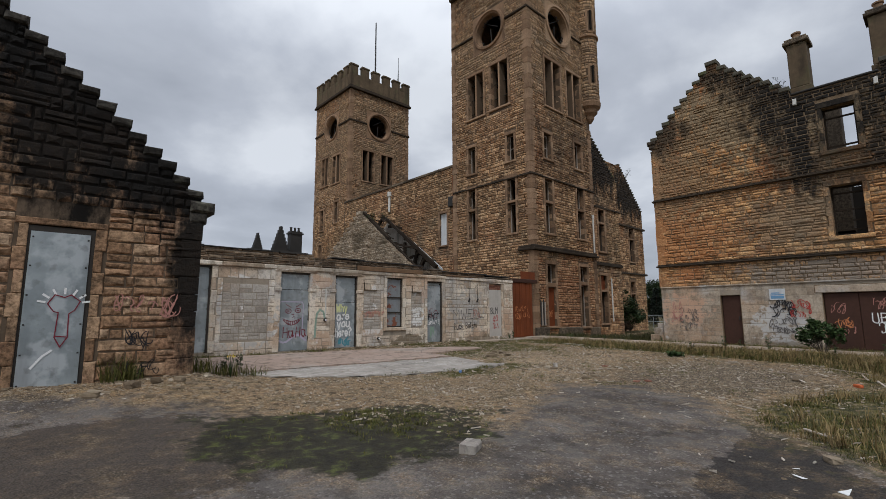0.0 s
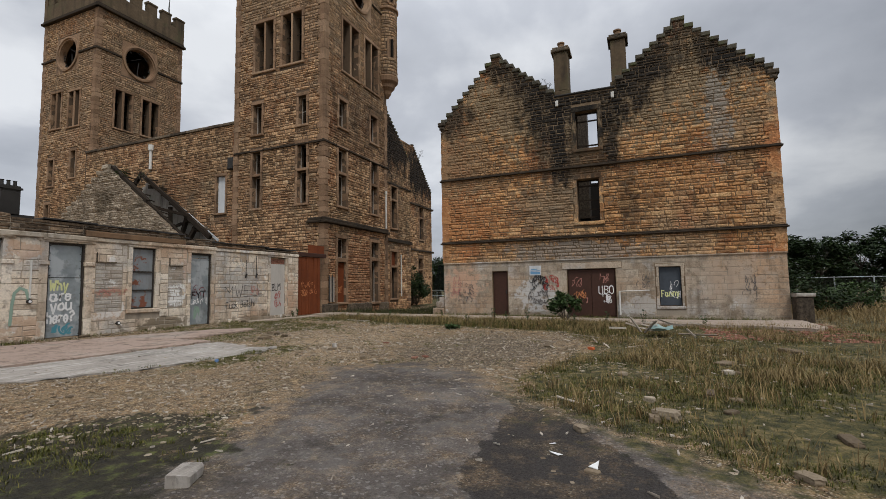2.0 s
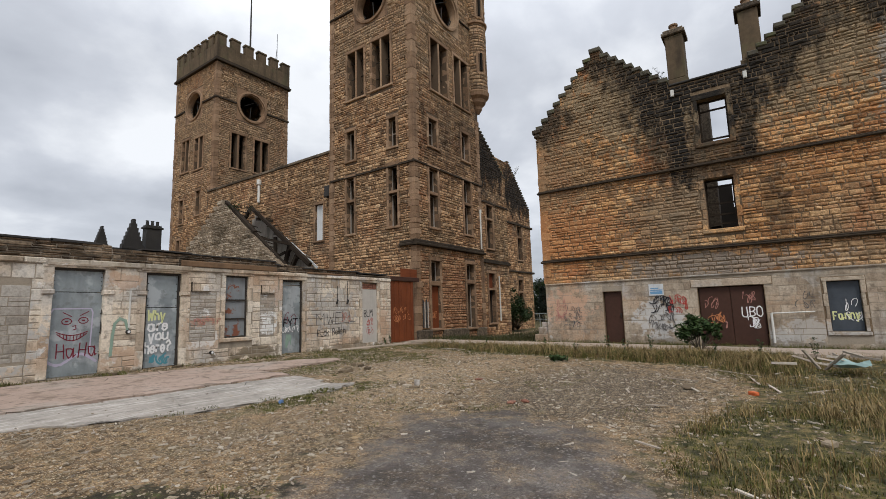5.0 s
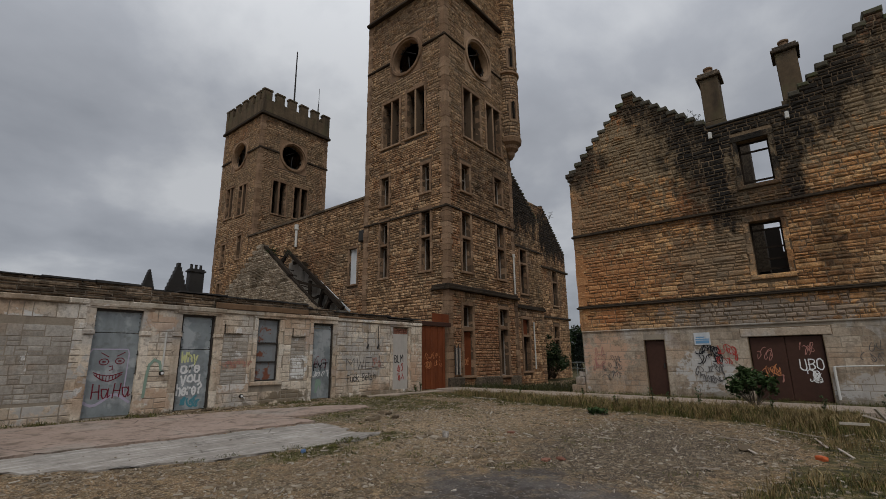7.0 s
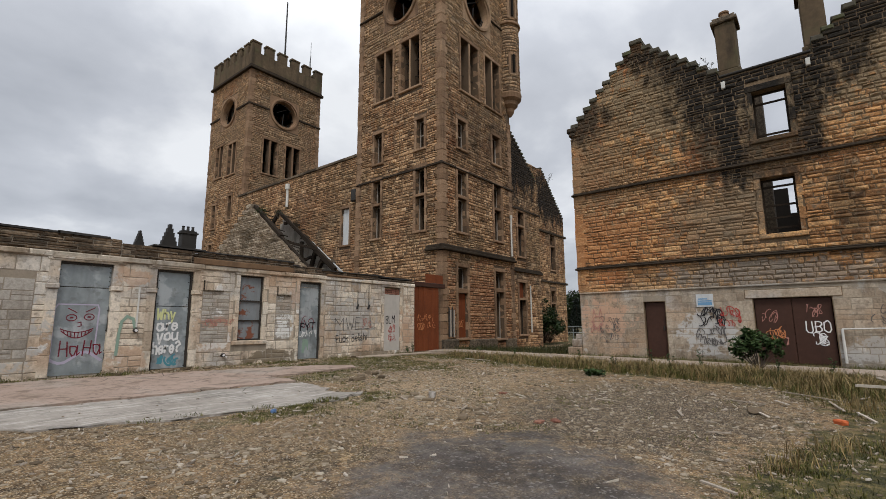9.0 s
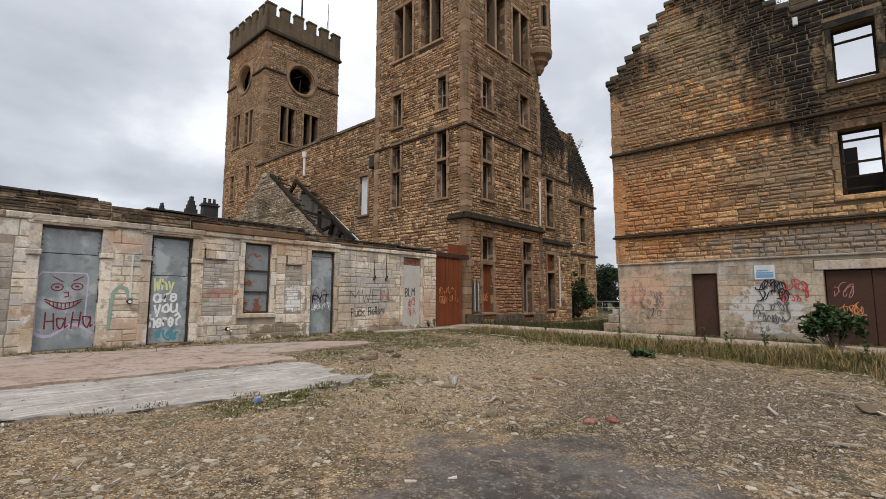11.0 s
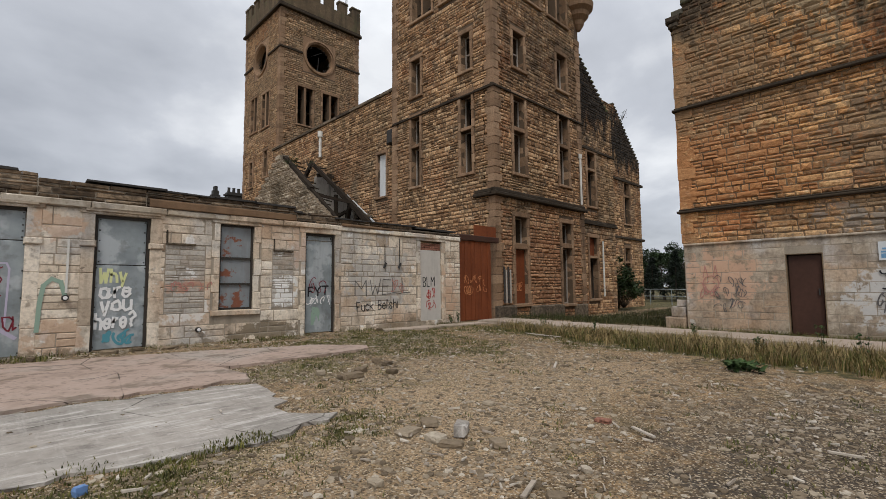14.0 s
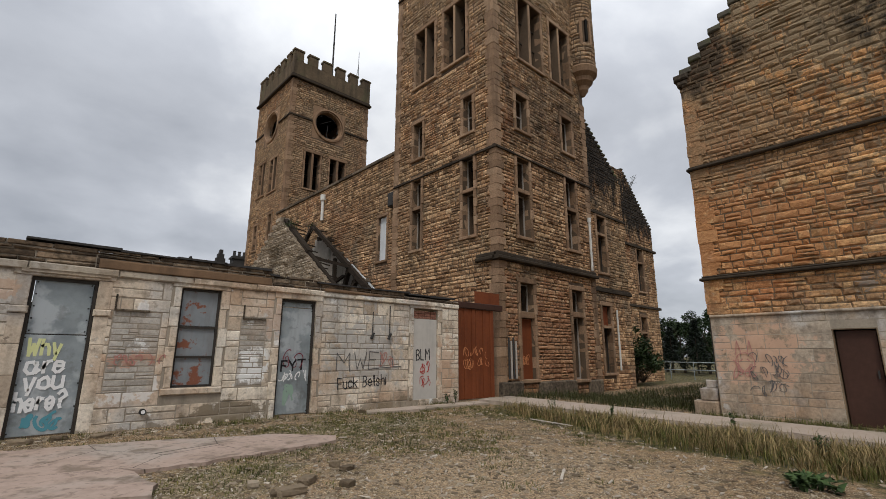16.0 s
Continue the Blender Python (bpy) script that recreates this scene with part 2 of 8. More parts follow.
M["facade_stone"] = surface("facade_sandstone", [(0.0, (0.10, 0.055, 0.03)), (0.25, (0.37, 0.185, 0.08)), (0.6, (0.65, 0.34, 0.142)), (0.85, (0.74, 0.44, 0.205)), (1.0, (0.64, 0.48, 0.29))],
                            14, 0.92, 0.85, pieces=0.75, pit=0.45, streak=0.35, bump_dist=0.045,
                            stains=[((20.9, 3, 9.9), (1.5, 12, 3.5), 1.1, (0.26, 0.20, 0.125)), ((20.9, 3.5, 3.0), (1.5, 4.5, 0.7), 0.9, (0.24, 0.215, 0.185)), ((20.9, 4.5, 5.0), (1.5, 3.2, 1.6), 0.75, (0.19, 0.155, 0.11)),
                                    ((20.9, -2.0, 8.2), (1.5, 0.7, 2.6), 0.7, (0.30, 0.29, 0.27)), ((20.9, 9.0, 7.6), (1.5, 3.0, 3.6), 0.8, (0.26, 0.165, 0.09)), ((20.9, 9.0, 4.6), (1.5, 3.6, 1.9), 0.85, (0.42, 0.185, 0.075)),
                                    ((20.9, 4.3, 10.2), (1.5, 2.3, 3.0), 1.05), ((20.9, 1.3, 10.6), (1.5, 2.0, 2.8), 1.05), ((20.9, 2.9, 9.4), (1.5, 2.9, 1.9), 1.1), ((20.9, 5.3, 11.0), (1.5, 1.9, 1.6), 0.9), ((20.9, 0.3, 11.0), (1.5, 1.8, 1.4), 0.9), ((20.9, 4.6, 7.9), (1.5, 1.0, 2.4), 0.9), ((20.9, 4.0, 7.6), (1.5, 0.5, 2.2), 1.6), ((20.9, 1.9, 7.8), (1.5, 0.45, 2.2), 1.1),
                                    ((20.9, 3.0, 7.2), (1.5, 1.6, 2.0), 0.9), ((20.9, -3.2, 10.3), (1.5, 1.9, 1.2), 1.6), ((20.9, 9.4, 9.6), (1.5, 1.6, 1.4), 1.0), ((20.9, 1.3, 4.8), (1.5, 0.4, 1.6), 0.7), ((20.9, 6.7, 11.9), (1.5, 1.3, 1.0), 1.0), ((20.9, -0.9, 11.9), (1.5, 1.6, 1.2), 1.0), ((20.9, -2.3, 10.8), (1.5, 1.4, 1.1), 1.0)],
                            tint=[(0.3, 0.45, 0.62, (0.43, 0.32, 0.20), 0.6), (0.45, 0.54, 0.68, (0.55, 0.20, 0.08), 0.65), (3.2, 0.53, 0.68, (0.11, 0.08, 0.05), 0.6), (5.5, 0.58, 0.68, (0.62, 0.48, 0.32), 0.45)])
M["gable_stone"] = surface("gable_sandstone", [(0.0, (0.15, 0.09, 0.052)), (0.35, (0.39, 0.235, 0.135)), (0.75, (0.56, 0.37, 0.225)), (1.0, (0.66, 0.49, 0.34))],
                           16, 0.92, 0.85, pieces=0.7, streak=0.45, bump_dist=0.05, tint=[(0.8, 0.5, 0.66, (0.50, 0.27, 0.17), 0.6), (3.4, 0.53, 0.67, (0.08, 0.06, 0.042), 0.65)], stain_col=(0.012, 0.011, 0.010),
                           stains=[((0.2, 10.4, 4.9), (2.9, 2.0, 2.0), 1.5), ((-0.5, 10.4, 6.4), (2.8, 2.0, 1.8), 1.5), ((1.95, 10.4, 2.3), (0.6, 1.5, 2.4), 1.3), ((1.4, 10.4, 3.8), (1.2, 1.5, 0.9), 1.3), ((-3, 10.4, 6.0), (3.0, 2.0, 2.4), 1.5)])
WHITE, PEACH, CEMENT, DIRT = (0.72, 0.71, 0.68), (0.50, 0.325, 0.215), (0.40, 0.385, 0.36), (0.19, 0.15, 0.10)
M["pale_block"] = surface("weathered_ashlar", [(0.0, (0.27, 0.20, 0.14)), (0.2, (0.56, 0.455, 0.345)), (0.6, (0.77, 0.665, 0.53)), (1.0, (0.86, 0.785, 0.67))],
                          20, 0.9, 0.45, pieces=0.75, pit=0.2, streak=0.5, stain_col=(0.17, 0.135, 0.10),
                          tint=[(0.5, 0.52, 0.66, (0.46, 0.30, 0.19), 0.75), (0.8, 0.53, 0.68, (0.47, 0.47, 0.46), 0.7), (3.1, 0.55, 0.68, (0.24, 0.19, 0.14), 0.6), (9.0, 0.56, 0.66, (0.2, 0.16, 0.12), 0.5)], patches=[(1.7, 0.63, (0.80, 0.78, 0.74), 0.85), (4.5, 0.66, (0.78, 0.76, 0.72), 0.8), (6.0, 0.665, (0.13, 0.10, 0.075), 0.7)],
                          stains=[((14.8, 15.8, 1.8), (1.5, 0.5, 1.4), 0.9, CEMENT), ((4.9, 15.8, 1.5), (1.3, 0.5, 1.4), 0.9, (0.47, 0.47, 0.46)), ((7.6, 15.8, 0.6), (0.6, 0.5, 0.5), 0.75, PEACH), ((7.5, 15.8, 2.7), (0.5, 0.5, 0.4), 0.75, PEACH), ((9.7, 15.8, 1.55), (0.7, 0.5, 0.22), 0.75, PEACH), ((12.3, 15.8, 2.6), (0.4, 0.5, 0.8), 0.65, PEACH), ((17.6, 15.8, 1.4), (0.5, 0.5, 1.2), 0.8, PEACH),
                                  ((9.7, 15.8, 1.1), (0.6, 0.5, 0.5), 0.9, WHITE), ((11.85, 15.8, 1.4), (0.42, 0.5, 0.6), 1.7, WHITE), ((4.6, 15.8, 2.5), (0.7, 0.5, 0.3), 1.0, WHITE), ((11.4, 15.8, 0.5), (1.1, 0.5, 0.35), 1.1, DIRT), ((8.9, 15.8, 0.2), (5, 0.5, 0.25), 0.9, DIRT), ((15.5, 15.8, 0.3), (2.6, 0.5, 0.35), 0.9, DIRT), ((8, 15.8, 3.1), (6, 0.5, 0.2), 0.6, DIRT)])
M["base_block"] = surface("smoothed_base_stone", [(0.0, (0.25, 0.19, 0.135)), (0.4, (0.41, 0.33, 0.245)), (0.75, (0.50, 0.42, 0.325)), (1.0, (0.58, 0.51, 0.42))],
                          16, 0.9, 0.45, pieces=0.62, pit=0.25, streak=0.75, stain_col=(0.12, 0.09, 0.06),
                          tint=[(0.45, 0.5, 0.66, (0.52, 0.335, 0.205), 0.75), (0.6, 0.52, 0.64, (0.52, 0.51, 0.49), 0.85), (2.6, 0.52, 0.66, (0.24, 0.19, 0.145), 0.65), (7.0, 0.55, 0.66, (0.20, 0.16, 0.12), 0.5)], patches=[(1.1, 0.62, (0.60, 0.57, 0.52), 0.7)],
                          stains=[((20.9, 8.7, 1.7), (1.5, 1.4, 0.9), 1.0, (0.55, 0.35, 0.24)), ((20.9, -2.0, 1.6), (1.5, 1.9, 1.0), 0.8, (0.43, 0.34, 0.26)), ((20.9, 5.2, 1.1), (1.5, 1.2, 1.0), 1.0, (0.52, 0.515, 0.50)), ((20.9, 0.9, 0.6), (1.5, 1.2, 0.6), 0.9, (0.44, 0.42, 0.39)), ((20.9, 3, 0.15), (1.5, 8, 0.35), 0.8, DIRT), ((20.9, 2, 2.7), (1.5, 5, 0.4), 0.7, (0.27, 0.24, 0.2))])
M["infill_block"] = surface("grey_infill_block", [(0.0, (0.24, 0.21, 0.17)), (0.4, (0.42, 0.385, 0.335)), (1.0, (0.57, 0.535, 0.48))], 18, 0.92, 0.4, pieces=0.6, pit=0.25, streak=0.6, stain_col=(0.16, 0.13, 0.10),
                           tint=[(0.9, 0.52, 0.66, (0.45, 0.32, 0.22), 0.6)], patches=[(2.3, 0.62, (0.80, 0.79, 0.76), 0.9)], stains=[((9.7, 15.8, 1.55), (0.5, 0.5, 0.22), 0.9, (0.47, 0.25, 0.17)), ((11.85, 15.8, 1.4), (0.4, 0.5, 0.55), 1.5, WHITE)])
M["gable_mortar"] = surface("sooty_gable_mortar", [(0.2, (0.07, 0.05, 0.035)), (0.8, (0.17, 0.125, 0.085))], 25, 0.95, 0.5, stain_col=(0.008, 0.007, 0.006),
                            stains=[((0.2, 10.4, 4.9), (3.2, 2.0, 2.2), 2.6), ((-0.5, 10.4, 6.6), (3.0, 2.0, 2.2), 2.6), ((1.4, 10.4, 3.7), (1.4, 1.5, 1.2), 1.8), ((-3, 10.4, 6.0), (3.2, 2.0, 2.6), 2.6)])
M["mortar"] = surface("old_mortar", [(0.2, (0.055, 0.038, 0.026)), (0.8, (0.17, 0.12, 0.08))], 25, 0.95, 0.5)
M["soot_mortar"] = surface("dark_mortar", [(0.3, (0.07, 0.048, 0.03)), (0.5, (0.17, 0.12, 0.075)), (0.7, (0.34, 0.25, 0.16))], 25, 0.95, 0.5)
M["pale_mortar"] = surface("pale_mortar", [(0.2, (0.22, 0.18, 0.135)), (0.8, (0.42, 0.365, 0.29))], 25, 0.95, 0.5, streak=0.4)
M["harling"] = surface("rubble_harling", [(0.0, (0.16, 0.12, 0.08)), (0.4, (0.42, 0.34, 0.25)), (1.0, (0.68, 0.59, 0.46))], 9, 0.95, 1.0, pieces=0.65, pit=0.45, bump_dist=0.05, streak=0.35, tint=[(0.6, 0.5, 0.64, (0.16, 0.13, 0.09), 0.65)])
M["coping"] = surface("dark_coping", [(0.1, (0.035, 0.028, 0.021)), (0.5, (0.12, 0.094, 0.068)), (0.9, (0.30, 0.235, 0.165))], 10, 0.9, 0.6, streak=0.5, pieces=0.5)
M["sooty_block"] = surface("sooty_step_stone", [(0.1, (0.012, 0.011, 0.010)), (0.5, (0.035, 0.031, 0.026)), (0.9, (0.11, 0.10, 0.085))], 12, 0.95, 0.8, pieces=0.5, bump_dist=0.04, tint=[(2.2, 0.56, 0.66, (0.16, 0.155, 0.12), 0.6)])
M["wall_head"] = surface("weathered_wall_head", [(0.0, (0.045, 0.033, 0.023)), (0.4, (0.15, 0.105, 0.068)), (0.75, (0.30, 0.215, 0.14)), (1.0, (0.46, 0.37, 0.27))], 12, 0.92, 0.6, streak=0.5, pieces=0.7, tint=[(2.0, 0.52, 0.66, (0.04, 0.033, 0.026), 0.7)])
M["band"] = surface("dark_weathered_band", [(0.1, (0.016, 0.012, 0.009)), (0.5, (0.045, 0.034, 0.024)), (0.9, (0.12, 0.087, 0.057))], 10, 0.92, 0.6, streak=0.4)
M["parapet"] = surface("sooty_parapet_stone", [(0.2, (0.05, 0.036, 0.024)), (0.55, (0.13, 0.095, 0.06)), (0.85, (0.25, 0.185, 0.115))], 6, 0.92, 0.6, streak=0.6, tint=[(1.2, 0.52, 0.65, (0.10, 0.095, 0.05), 0.6)])
M["mossy"] = surface("mossy_cap_stone", [(0.2, (0.045, 0.04, 0.035)), (0.6, (0.11, 0.10, 0.075)), (0.9, (0.16, 0.15, 0.10))], 14, 0.95, 0.6, tint=[(2.5, 0.5, 0.65, (0.09, 0.10, 0.04), 0.7)])
M["sheet"] = surface("galvanised_sheet", [(0.3, (0.17, 0.195, 0.205)), (0.5, (0.27, 0.305, 0.315)), (0.7, (0.38, 0.415, 0.425))], 3, 0.5, 0.08, metal=0.2, spec=0.4, streak=0.5, stain_col=(0.12, 0.125, 0.125), tint=[(1.9, 0.52, 0.6, (0.47, 0.50, 0.515), 0.7), (5.0, 0.56, 0.66, (0.16, 0.17, 0.165), 0.5)])
M["sheet_rust"] = surface("rust_streaked_sheet", [(0.2, (0.17, 0.19, 0.20)), (0.8, (0.32, 0.34, 0.35))], 5, 0.6, 0.1, metal=0.2, patches=[(2.6, 0.55, (0.23, 0.075, 0.035), 0.9)], streak=0.5, stain_col=(0.12, 0.05, 0.03))
M["rust"] = surface("rusty_corrugated_steel", [(0.2, (0.10, 0.028, 0.012)), (0.6, (0.20, 0.058, 0.022)), (0.9, (0.29, 0.10, 0.042))], 12, 0.75, 0.2, streak=0.5, stain_col=(0.08, 0.025, 0.012))
M["brown_door"] = surface("rusted_brown_steel", [(0.2, (0.035, 0.018, 0.013)), (0.8, (0.085, 0.042, 0.03))], 9, 0.55, 0.1, streak=0.3)
M["timber"] = surface("charred_timber", [(0.2, (0.008, 0.006, 0.005)), (0.8, (0.05, 0.037, 0.026))], 20, 0.95, 0.8, bump_dist=0.03)
M["frame_wood"] = surface("weathered_frame_wood", [(0.2, (0.22, 0.19, 0.16)), (0.8, (0.45, 0.40, 0.35))], 20, 0.8, 0.3)
M["dark_frame"] = surface("dark_sash_wood", [(0.2, (0.02, 0.018, 0.016)), (0.8, (0.07, 0.06, 0.05))], 20, 0.7, 0.3)
M["slate_board"] = surface("slate_grey_board", [(0.2, (0.035, 0.042, 0.052)), (0.8, (0.085, 0.098, 0.115))], 6, 0.6, 0.1, streak=0.4)
# near-black so rooms behind openings look unlit; their darkness is in the colour
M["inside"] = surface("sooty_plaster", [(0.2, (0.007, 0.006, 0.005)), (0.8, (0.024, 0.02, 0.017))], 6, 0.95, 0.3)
M["plaster"] = surface("stained_plaster", [(0.2, (0.26, 0.23, 0.2)), (0.5, (0.42, 0.38, 0.33)), (0.8, (0.56, 0.515, 0.46))], 5, 0.95, 0.4, streak=0.7, stain_col=(0.05, 0.045, 0.04))
M["pale_board"] = surface("pale_boarding", [(0.2, (0.42, 0.39, 0.35)), (0.8, (0.58, 0.55, 0.5))], 6, 0.8, 0.1, streak=0.25)
M["white_board"] = surface("white_boarding", [(0.2, (0.5, 0.52, 0.53)), (0.8, (0.66, 0.68, 0.69))], 6, 0.7, 0.05, streak=0.3)
M["felt"] = surface("roofing_felt", [(0.2, (0.025, 0.024, 0.024)), (0.8, (0.07, 0.065, 0.06))], 12, 0.9, 0.5)
M["pipe_white"] = surface("white_plastic_pipe", [(0.2, (0.55, 0.54, 0.5)), (0.8, (0.7, 0.69, 0.65))], 8, 0.5, 0.05, streak=0.3)
M["iron"] = surface("cast_iron", [(0.2, (0.02, 0.02, 0.02)), (0.8, (0.06, 0.055, 0.05))], 15, 0.6, 0.2)
M["concrete"] = surface("worn_concrete", [(0.25, (0.18, 0.157, 0.134)), (0.5, (0.32, 0.288, 0.252)), (0.75, (0.44, 0.406, 0.364))], 8, 0.9, 0.5, cracks=0.6, tint=[(0.9, 0.5, 0.65, (0.22, 0.205, 0.18), 0.6)], streak=0.2)
def scratched(m, amount, colour, stretch=(0.55, 3.6, 1.0), scale=2.4):
    nd, lk = links_of(m)
    sock = nd["Principled BSDF"].inputs["Base Color"]
    src = sock.links[0].from_socket
    pos = nd.new("ShaderNodeNewGeometry").outputs["Position"]
    s = noise_out(nd, lk, pos, scale, 8, 0.75, stretch)
    lk.new(mixc(nd, lk, span(nd, lk, s, 0.52, 0.66, 0, amount), src, colour), sock)


scratched(M["concrete"], 0.8, (0.58, 0.54, 0.495))
scratched(M["concrete"], 0.7, (0.13, 0.115, 0.1), (0.9, 2.2, 1.0), 3.1)
scratched(M["concrete"], 0.3, (0.50, 0.465, 0.42), (7.0, 1.1, 1.0), 2.2)
M["red_concrete"] = surface("reddish_floor_concrete", [(0.1, (0.21, 0.155, 0.122)), (0.5, (0.37, 0.28, 0.228)), (0.9, (0.48, 0.39, 0.33))], 10, 0.9, 0.5, cracks=0.75, streak=0.3, stain_col=(0.10, 0.075, 0.055), tint=[(0.7, 0.5, 0.65, (0.33, 0.29, 0.25), 0.8), (2.8, 0.53, 0.66, (0.14, 0.105, 0.075), 0.7), (11.0, 0.56, 0.66, (0.13, 0.10, 0.075), 0.5)])
M["path"] = surface("footpath_concrete", [(0.1, (0.20, 0.155, 0.12)), (0.5, (0.38, 0.31, 0.25)), (0.9, (0.50, 0.42, 0.35))], 10, 0.9, 0.4, cracks=1.0, tint=[(0.7, 0.52, 0.65, (0.2, 0.17, 0.12), 0.7)])
M["rubble"] = surface("rubble_stone", [(0.0, (0.09, 0.066, 0.042)), (0.5, (0.23, 0.177, 0.12)), (0.85, (0.36, 0.30, 0.22)), (1.0, (0.66, 0.60, 0.51))], 30, 0.92, 0.5, pieces=0.85, pit=0.25)
M["red_brick"] = surface("broken_red_brick", [(0.0, (0.22, 0.09, 0.06)), (1.0, (0.40, 0.2, 0.14))], 30, 0.92, 0.5, pieces=0.7)
M["scrap_wood"] = surface("bleached_scrap_wood", [(0.0, (0.26, 0.21, 0.16)), (1.0, (0.6, 0.54, 0.46))], 20, 0.85, 0.3, pieces=0.7, pit=0.2)
M["scrap_brown"] = surface("weathered_brown_timber", [(0.2, (0.10, 0.06, 0.035)), (0.8, (0.27, 0.17, 0.10))], 14, 0.85, 0.4, streak=0.5)
M["teal_plastic"] = surface("teal_plastic_sheet", [(0.2, (0.16, 0.25, 0.24)), (0.8, (0.32, 0.42, 0.40))], 9, 0.6, 0.1)
M["orange_plastic"] = surface("orange_plastic", [(0.2, (0.45, 0.09, 0.03)), (0.8, (0.62, 0.16, 0.06))], 9, 0.5, 0.1)
M["blue_plastic"] = surface("blue_plastic_bag", [(0.2, (0.05, 0.12, 0.3)), (0.8, (0.2, 0.32, 0.55))], 9, 0.5, 0.1)


def paint(name, c, rough=0.6):
    return surface("paint_" + name, [(0.2, tuple(x * 0.85 for x in c)), (0.8, c)], 40, rough, 0.05)


M["p_black"] = paint("black", (0.025, 0.025, 0.028))
M["p_grey"] = paint("faded_black", (0.13, 0.12, 0.115))
M["p_white"] = paint("white", (0.82, 0.82, 0.81))
M["p_yellow"] = paint("yellow", (0.70, 0.72, 0.36))
M["p_lilac"] = paint("lilac", (0.5, 0.46, 0.58))
M["p_maroon"] = paint("maroon", (0.20, 0.03, 0.045))
M["p_red"] = paint("red", (0.42, 0.06, 0.05))
M["p_salmon"] = paint("salmon", (0.45, 0.22, 0.18))
M["p_teal"] = paint("teal", (0.10, 0.30, 0.36))
M["p_green"] = paint("green", (0.29, 0.40, 0.32))
M["p_orange"] = paint("orange", (0.6, 0.24, 0.10))
M["p_blue"] = paint("blue", (0.16, 0.32, 0.5))


def leafy(name, a, b, c):
    m = surface(name, [(0.0, a), (0.5, b), (1.0, c)], 6, 0.7, 0.0, pieces=0.7)
    nd, lk = links_of(m)
    nd["Principled BSDF"].inputs["Specular IOR Level"].default_value = 0.25
    return m


M["leaf"] = leafy("tree_leaf", (0.012, 0.025, 0.008), (0.03, 0.055, 0.016), (0.06, 0.095, 0.03))
M["bush_leaf"] = leafy("bush_leaf", (0.02, 0.04, 0.012), (0.05, 0.09, 0.025), (0.10, 0.16, 0.05))
M["grass"] = leafy("green_grass", (0.045, 0.055, 0.011), (0.11, 0.115, 0.026), (0.25, 0.205, 0.065))
M["straw"] = leafy("dry_grass", (0.15, 0.10, 0.04), (0.29, 0.205, 0.088), (0.45, 0.345, 0.17))
# darker copy of the green grass: shade between the buildings put into the colour
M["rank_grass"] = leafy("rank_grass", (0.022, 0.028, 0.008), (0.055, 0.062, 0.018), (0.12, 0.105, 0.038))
M["bark"] = surface("bark", [(0.2, (0.04, 0.032, 0.025)), (0.8, (0.12, 0.10, 0.08))], 10, 0.95, 0.6)
M["conifer"] = leafy("conifer_needles", (0.008, 0.014, 0.010), (0.018, 0.028, 0.018), (0.03, 0.045, 0.03))

# ---- building helpers ----
rng = random.Random(7)


def link_mesh(name, verts, faces, material, parent=None, label=""):
    me = bpy.data.meshes.new(name)
    me.from_pydata(verts, [], faces)
    if material:
        me.materials.append(material)
    me.update()
    ob = new(name, me)
    if parent:
        ob.parent = parent
    if label:
        tagged(ob, label)
    return ob


def part(name, bm, material, parent, label=""):
    me = bpy.data.meshes.new(name)
    bm.to_mesh(me)
    bm.free()
    if material:
        me.materials.append(material)
    ob = new(name, me)
    if parent:
        ob.parent = parent
    if label:
        tagged(ob, label)
    return ob


def thing(name, label, category, group="", kind=""):
    return tagged(new(name), label, category, group, kind)


class Face:
    """A wall plane. at(u, v, d): u along the wall, v up, d outwards. side S looks to -y, W to -x, N to +y, E to +x."""

    def __init__(self, side, c, along=0.0):
        self.side, self.c, self.along = side, c, along

    def at(self, u, v, d=0.0):
        s, c, u = self.side, self.c, u + self.along
        if s == "S":
            return (u, c - d, v)
        if s == "N":
            return (u, c + d, v)
        if s == "W":
            return (c - d, u, v)
        return (c + d, u, v)


def add_box(bm, F, u0, u1, v0, v1, d0, d1, bev=0.0, jitter=0.0):
    """A box on a wall plane from depth d0 to d1, with an optional chamfer of the front edges."""
    j = lambda: rng.uniform(-jitter, jitter) if jitter else 0.0
    q = lambda u, v, d: bm.verts.new(F.at(u + j(), v + j(), d))
    back = [q(u0, v0, d0), q(u1, v0, d0), q(u1, v1, d0), q(u0, v1, d0)]
    if bev:
        mid = [q(u0, v0, d1 - bev), q(u1, v0, d1 - bev), q(u1, v1, d1 - bev), q(u0, v1, d1 - bev)]
        top = [q(u0 + bev, v0 + bev, d1), q(u1 - bev, v0 + bev, d1), q(u1 - bev, v1 - bev, d1), q(u0 + bev, v1 - bev, d1)]
        rings = [back, mid, top]
    else:
        rings = [back, [q(u0, v0, d1), q(u1, v0, d1), q(u1, v1, d1), q(u0, v1, d1)]]
    bm.faces.new(back[::-1])
    for a, b in zip(rings, rings[1:]):
        for i in range(4):
            bm.faces.new((a[i], a[(i + 1) % 4], b[(i + 1) % 4], b[i]))
    bm.faces.new(rings[-1])


def tidy(bm):
    bmesh.ops.recalc_face_normals(bm, faces=bm.faces)
    return bm


def boxes(name, F, rows, material, parent, label="", bev=0.0, jitter=0.0):
    bm = bmesh.new()
    for r in rows:
        add_box(bm, F, *r, bev=bev, jitter=jitter)
    return part(name, tidy(bm), material, parent, label)


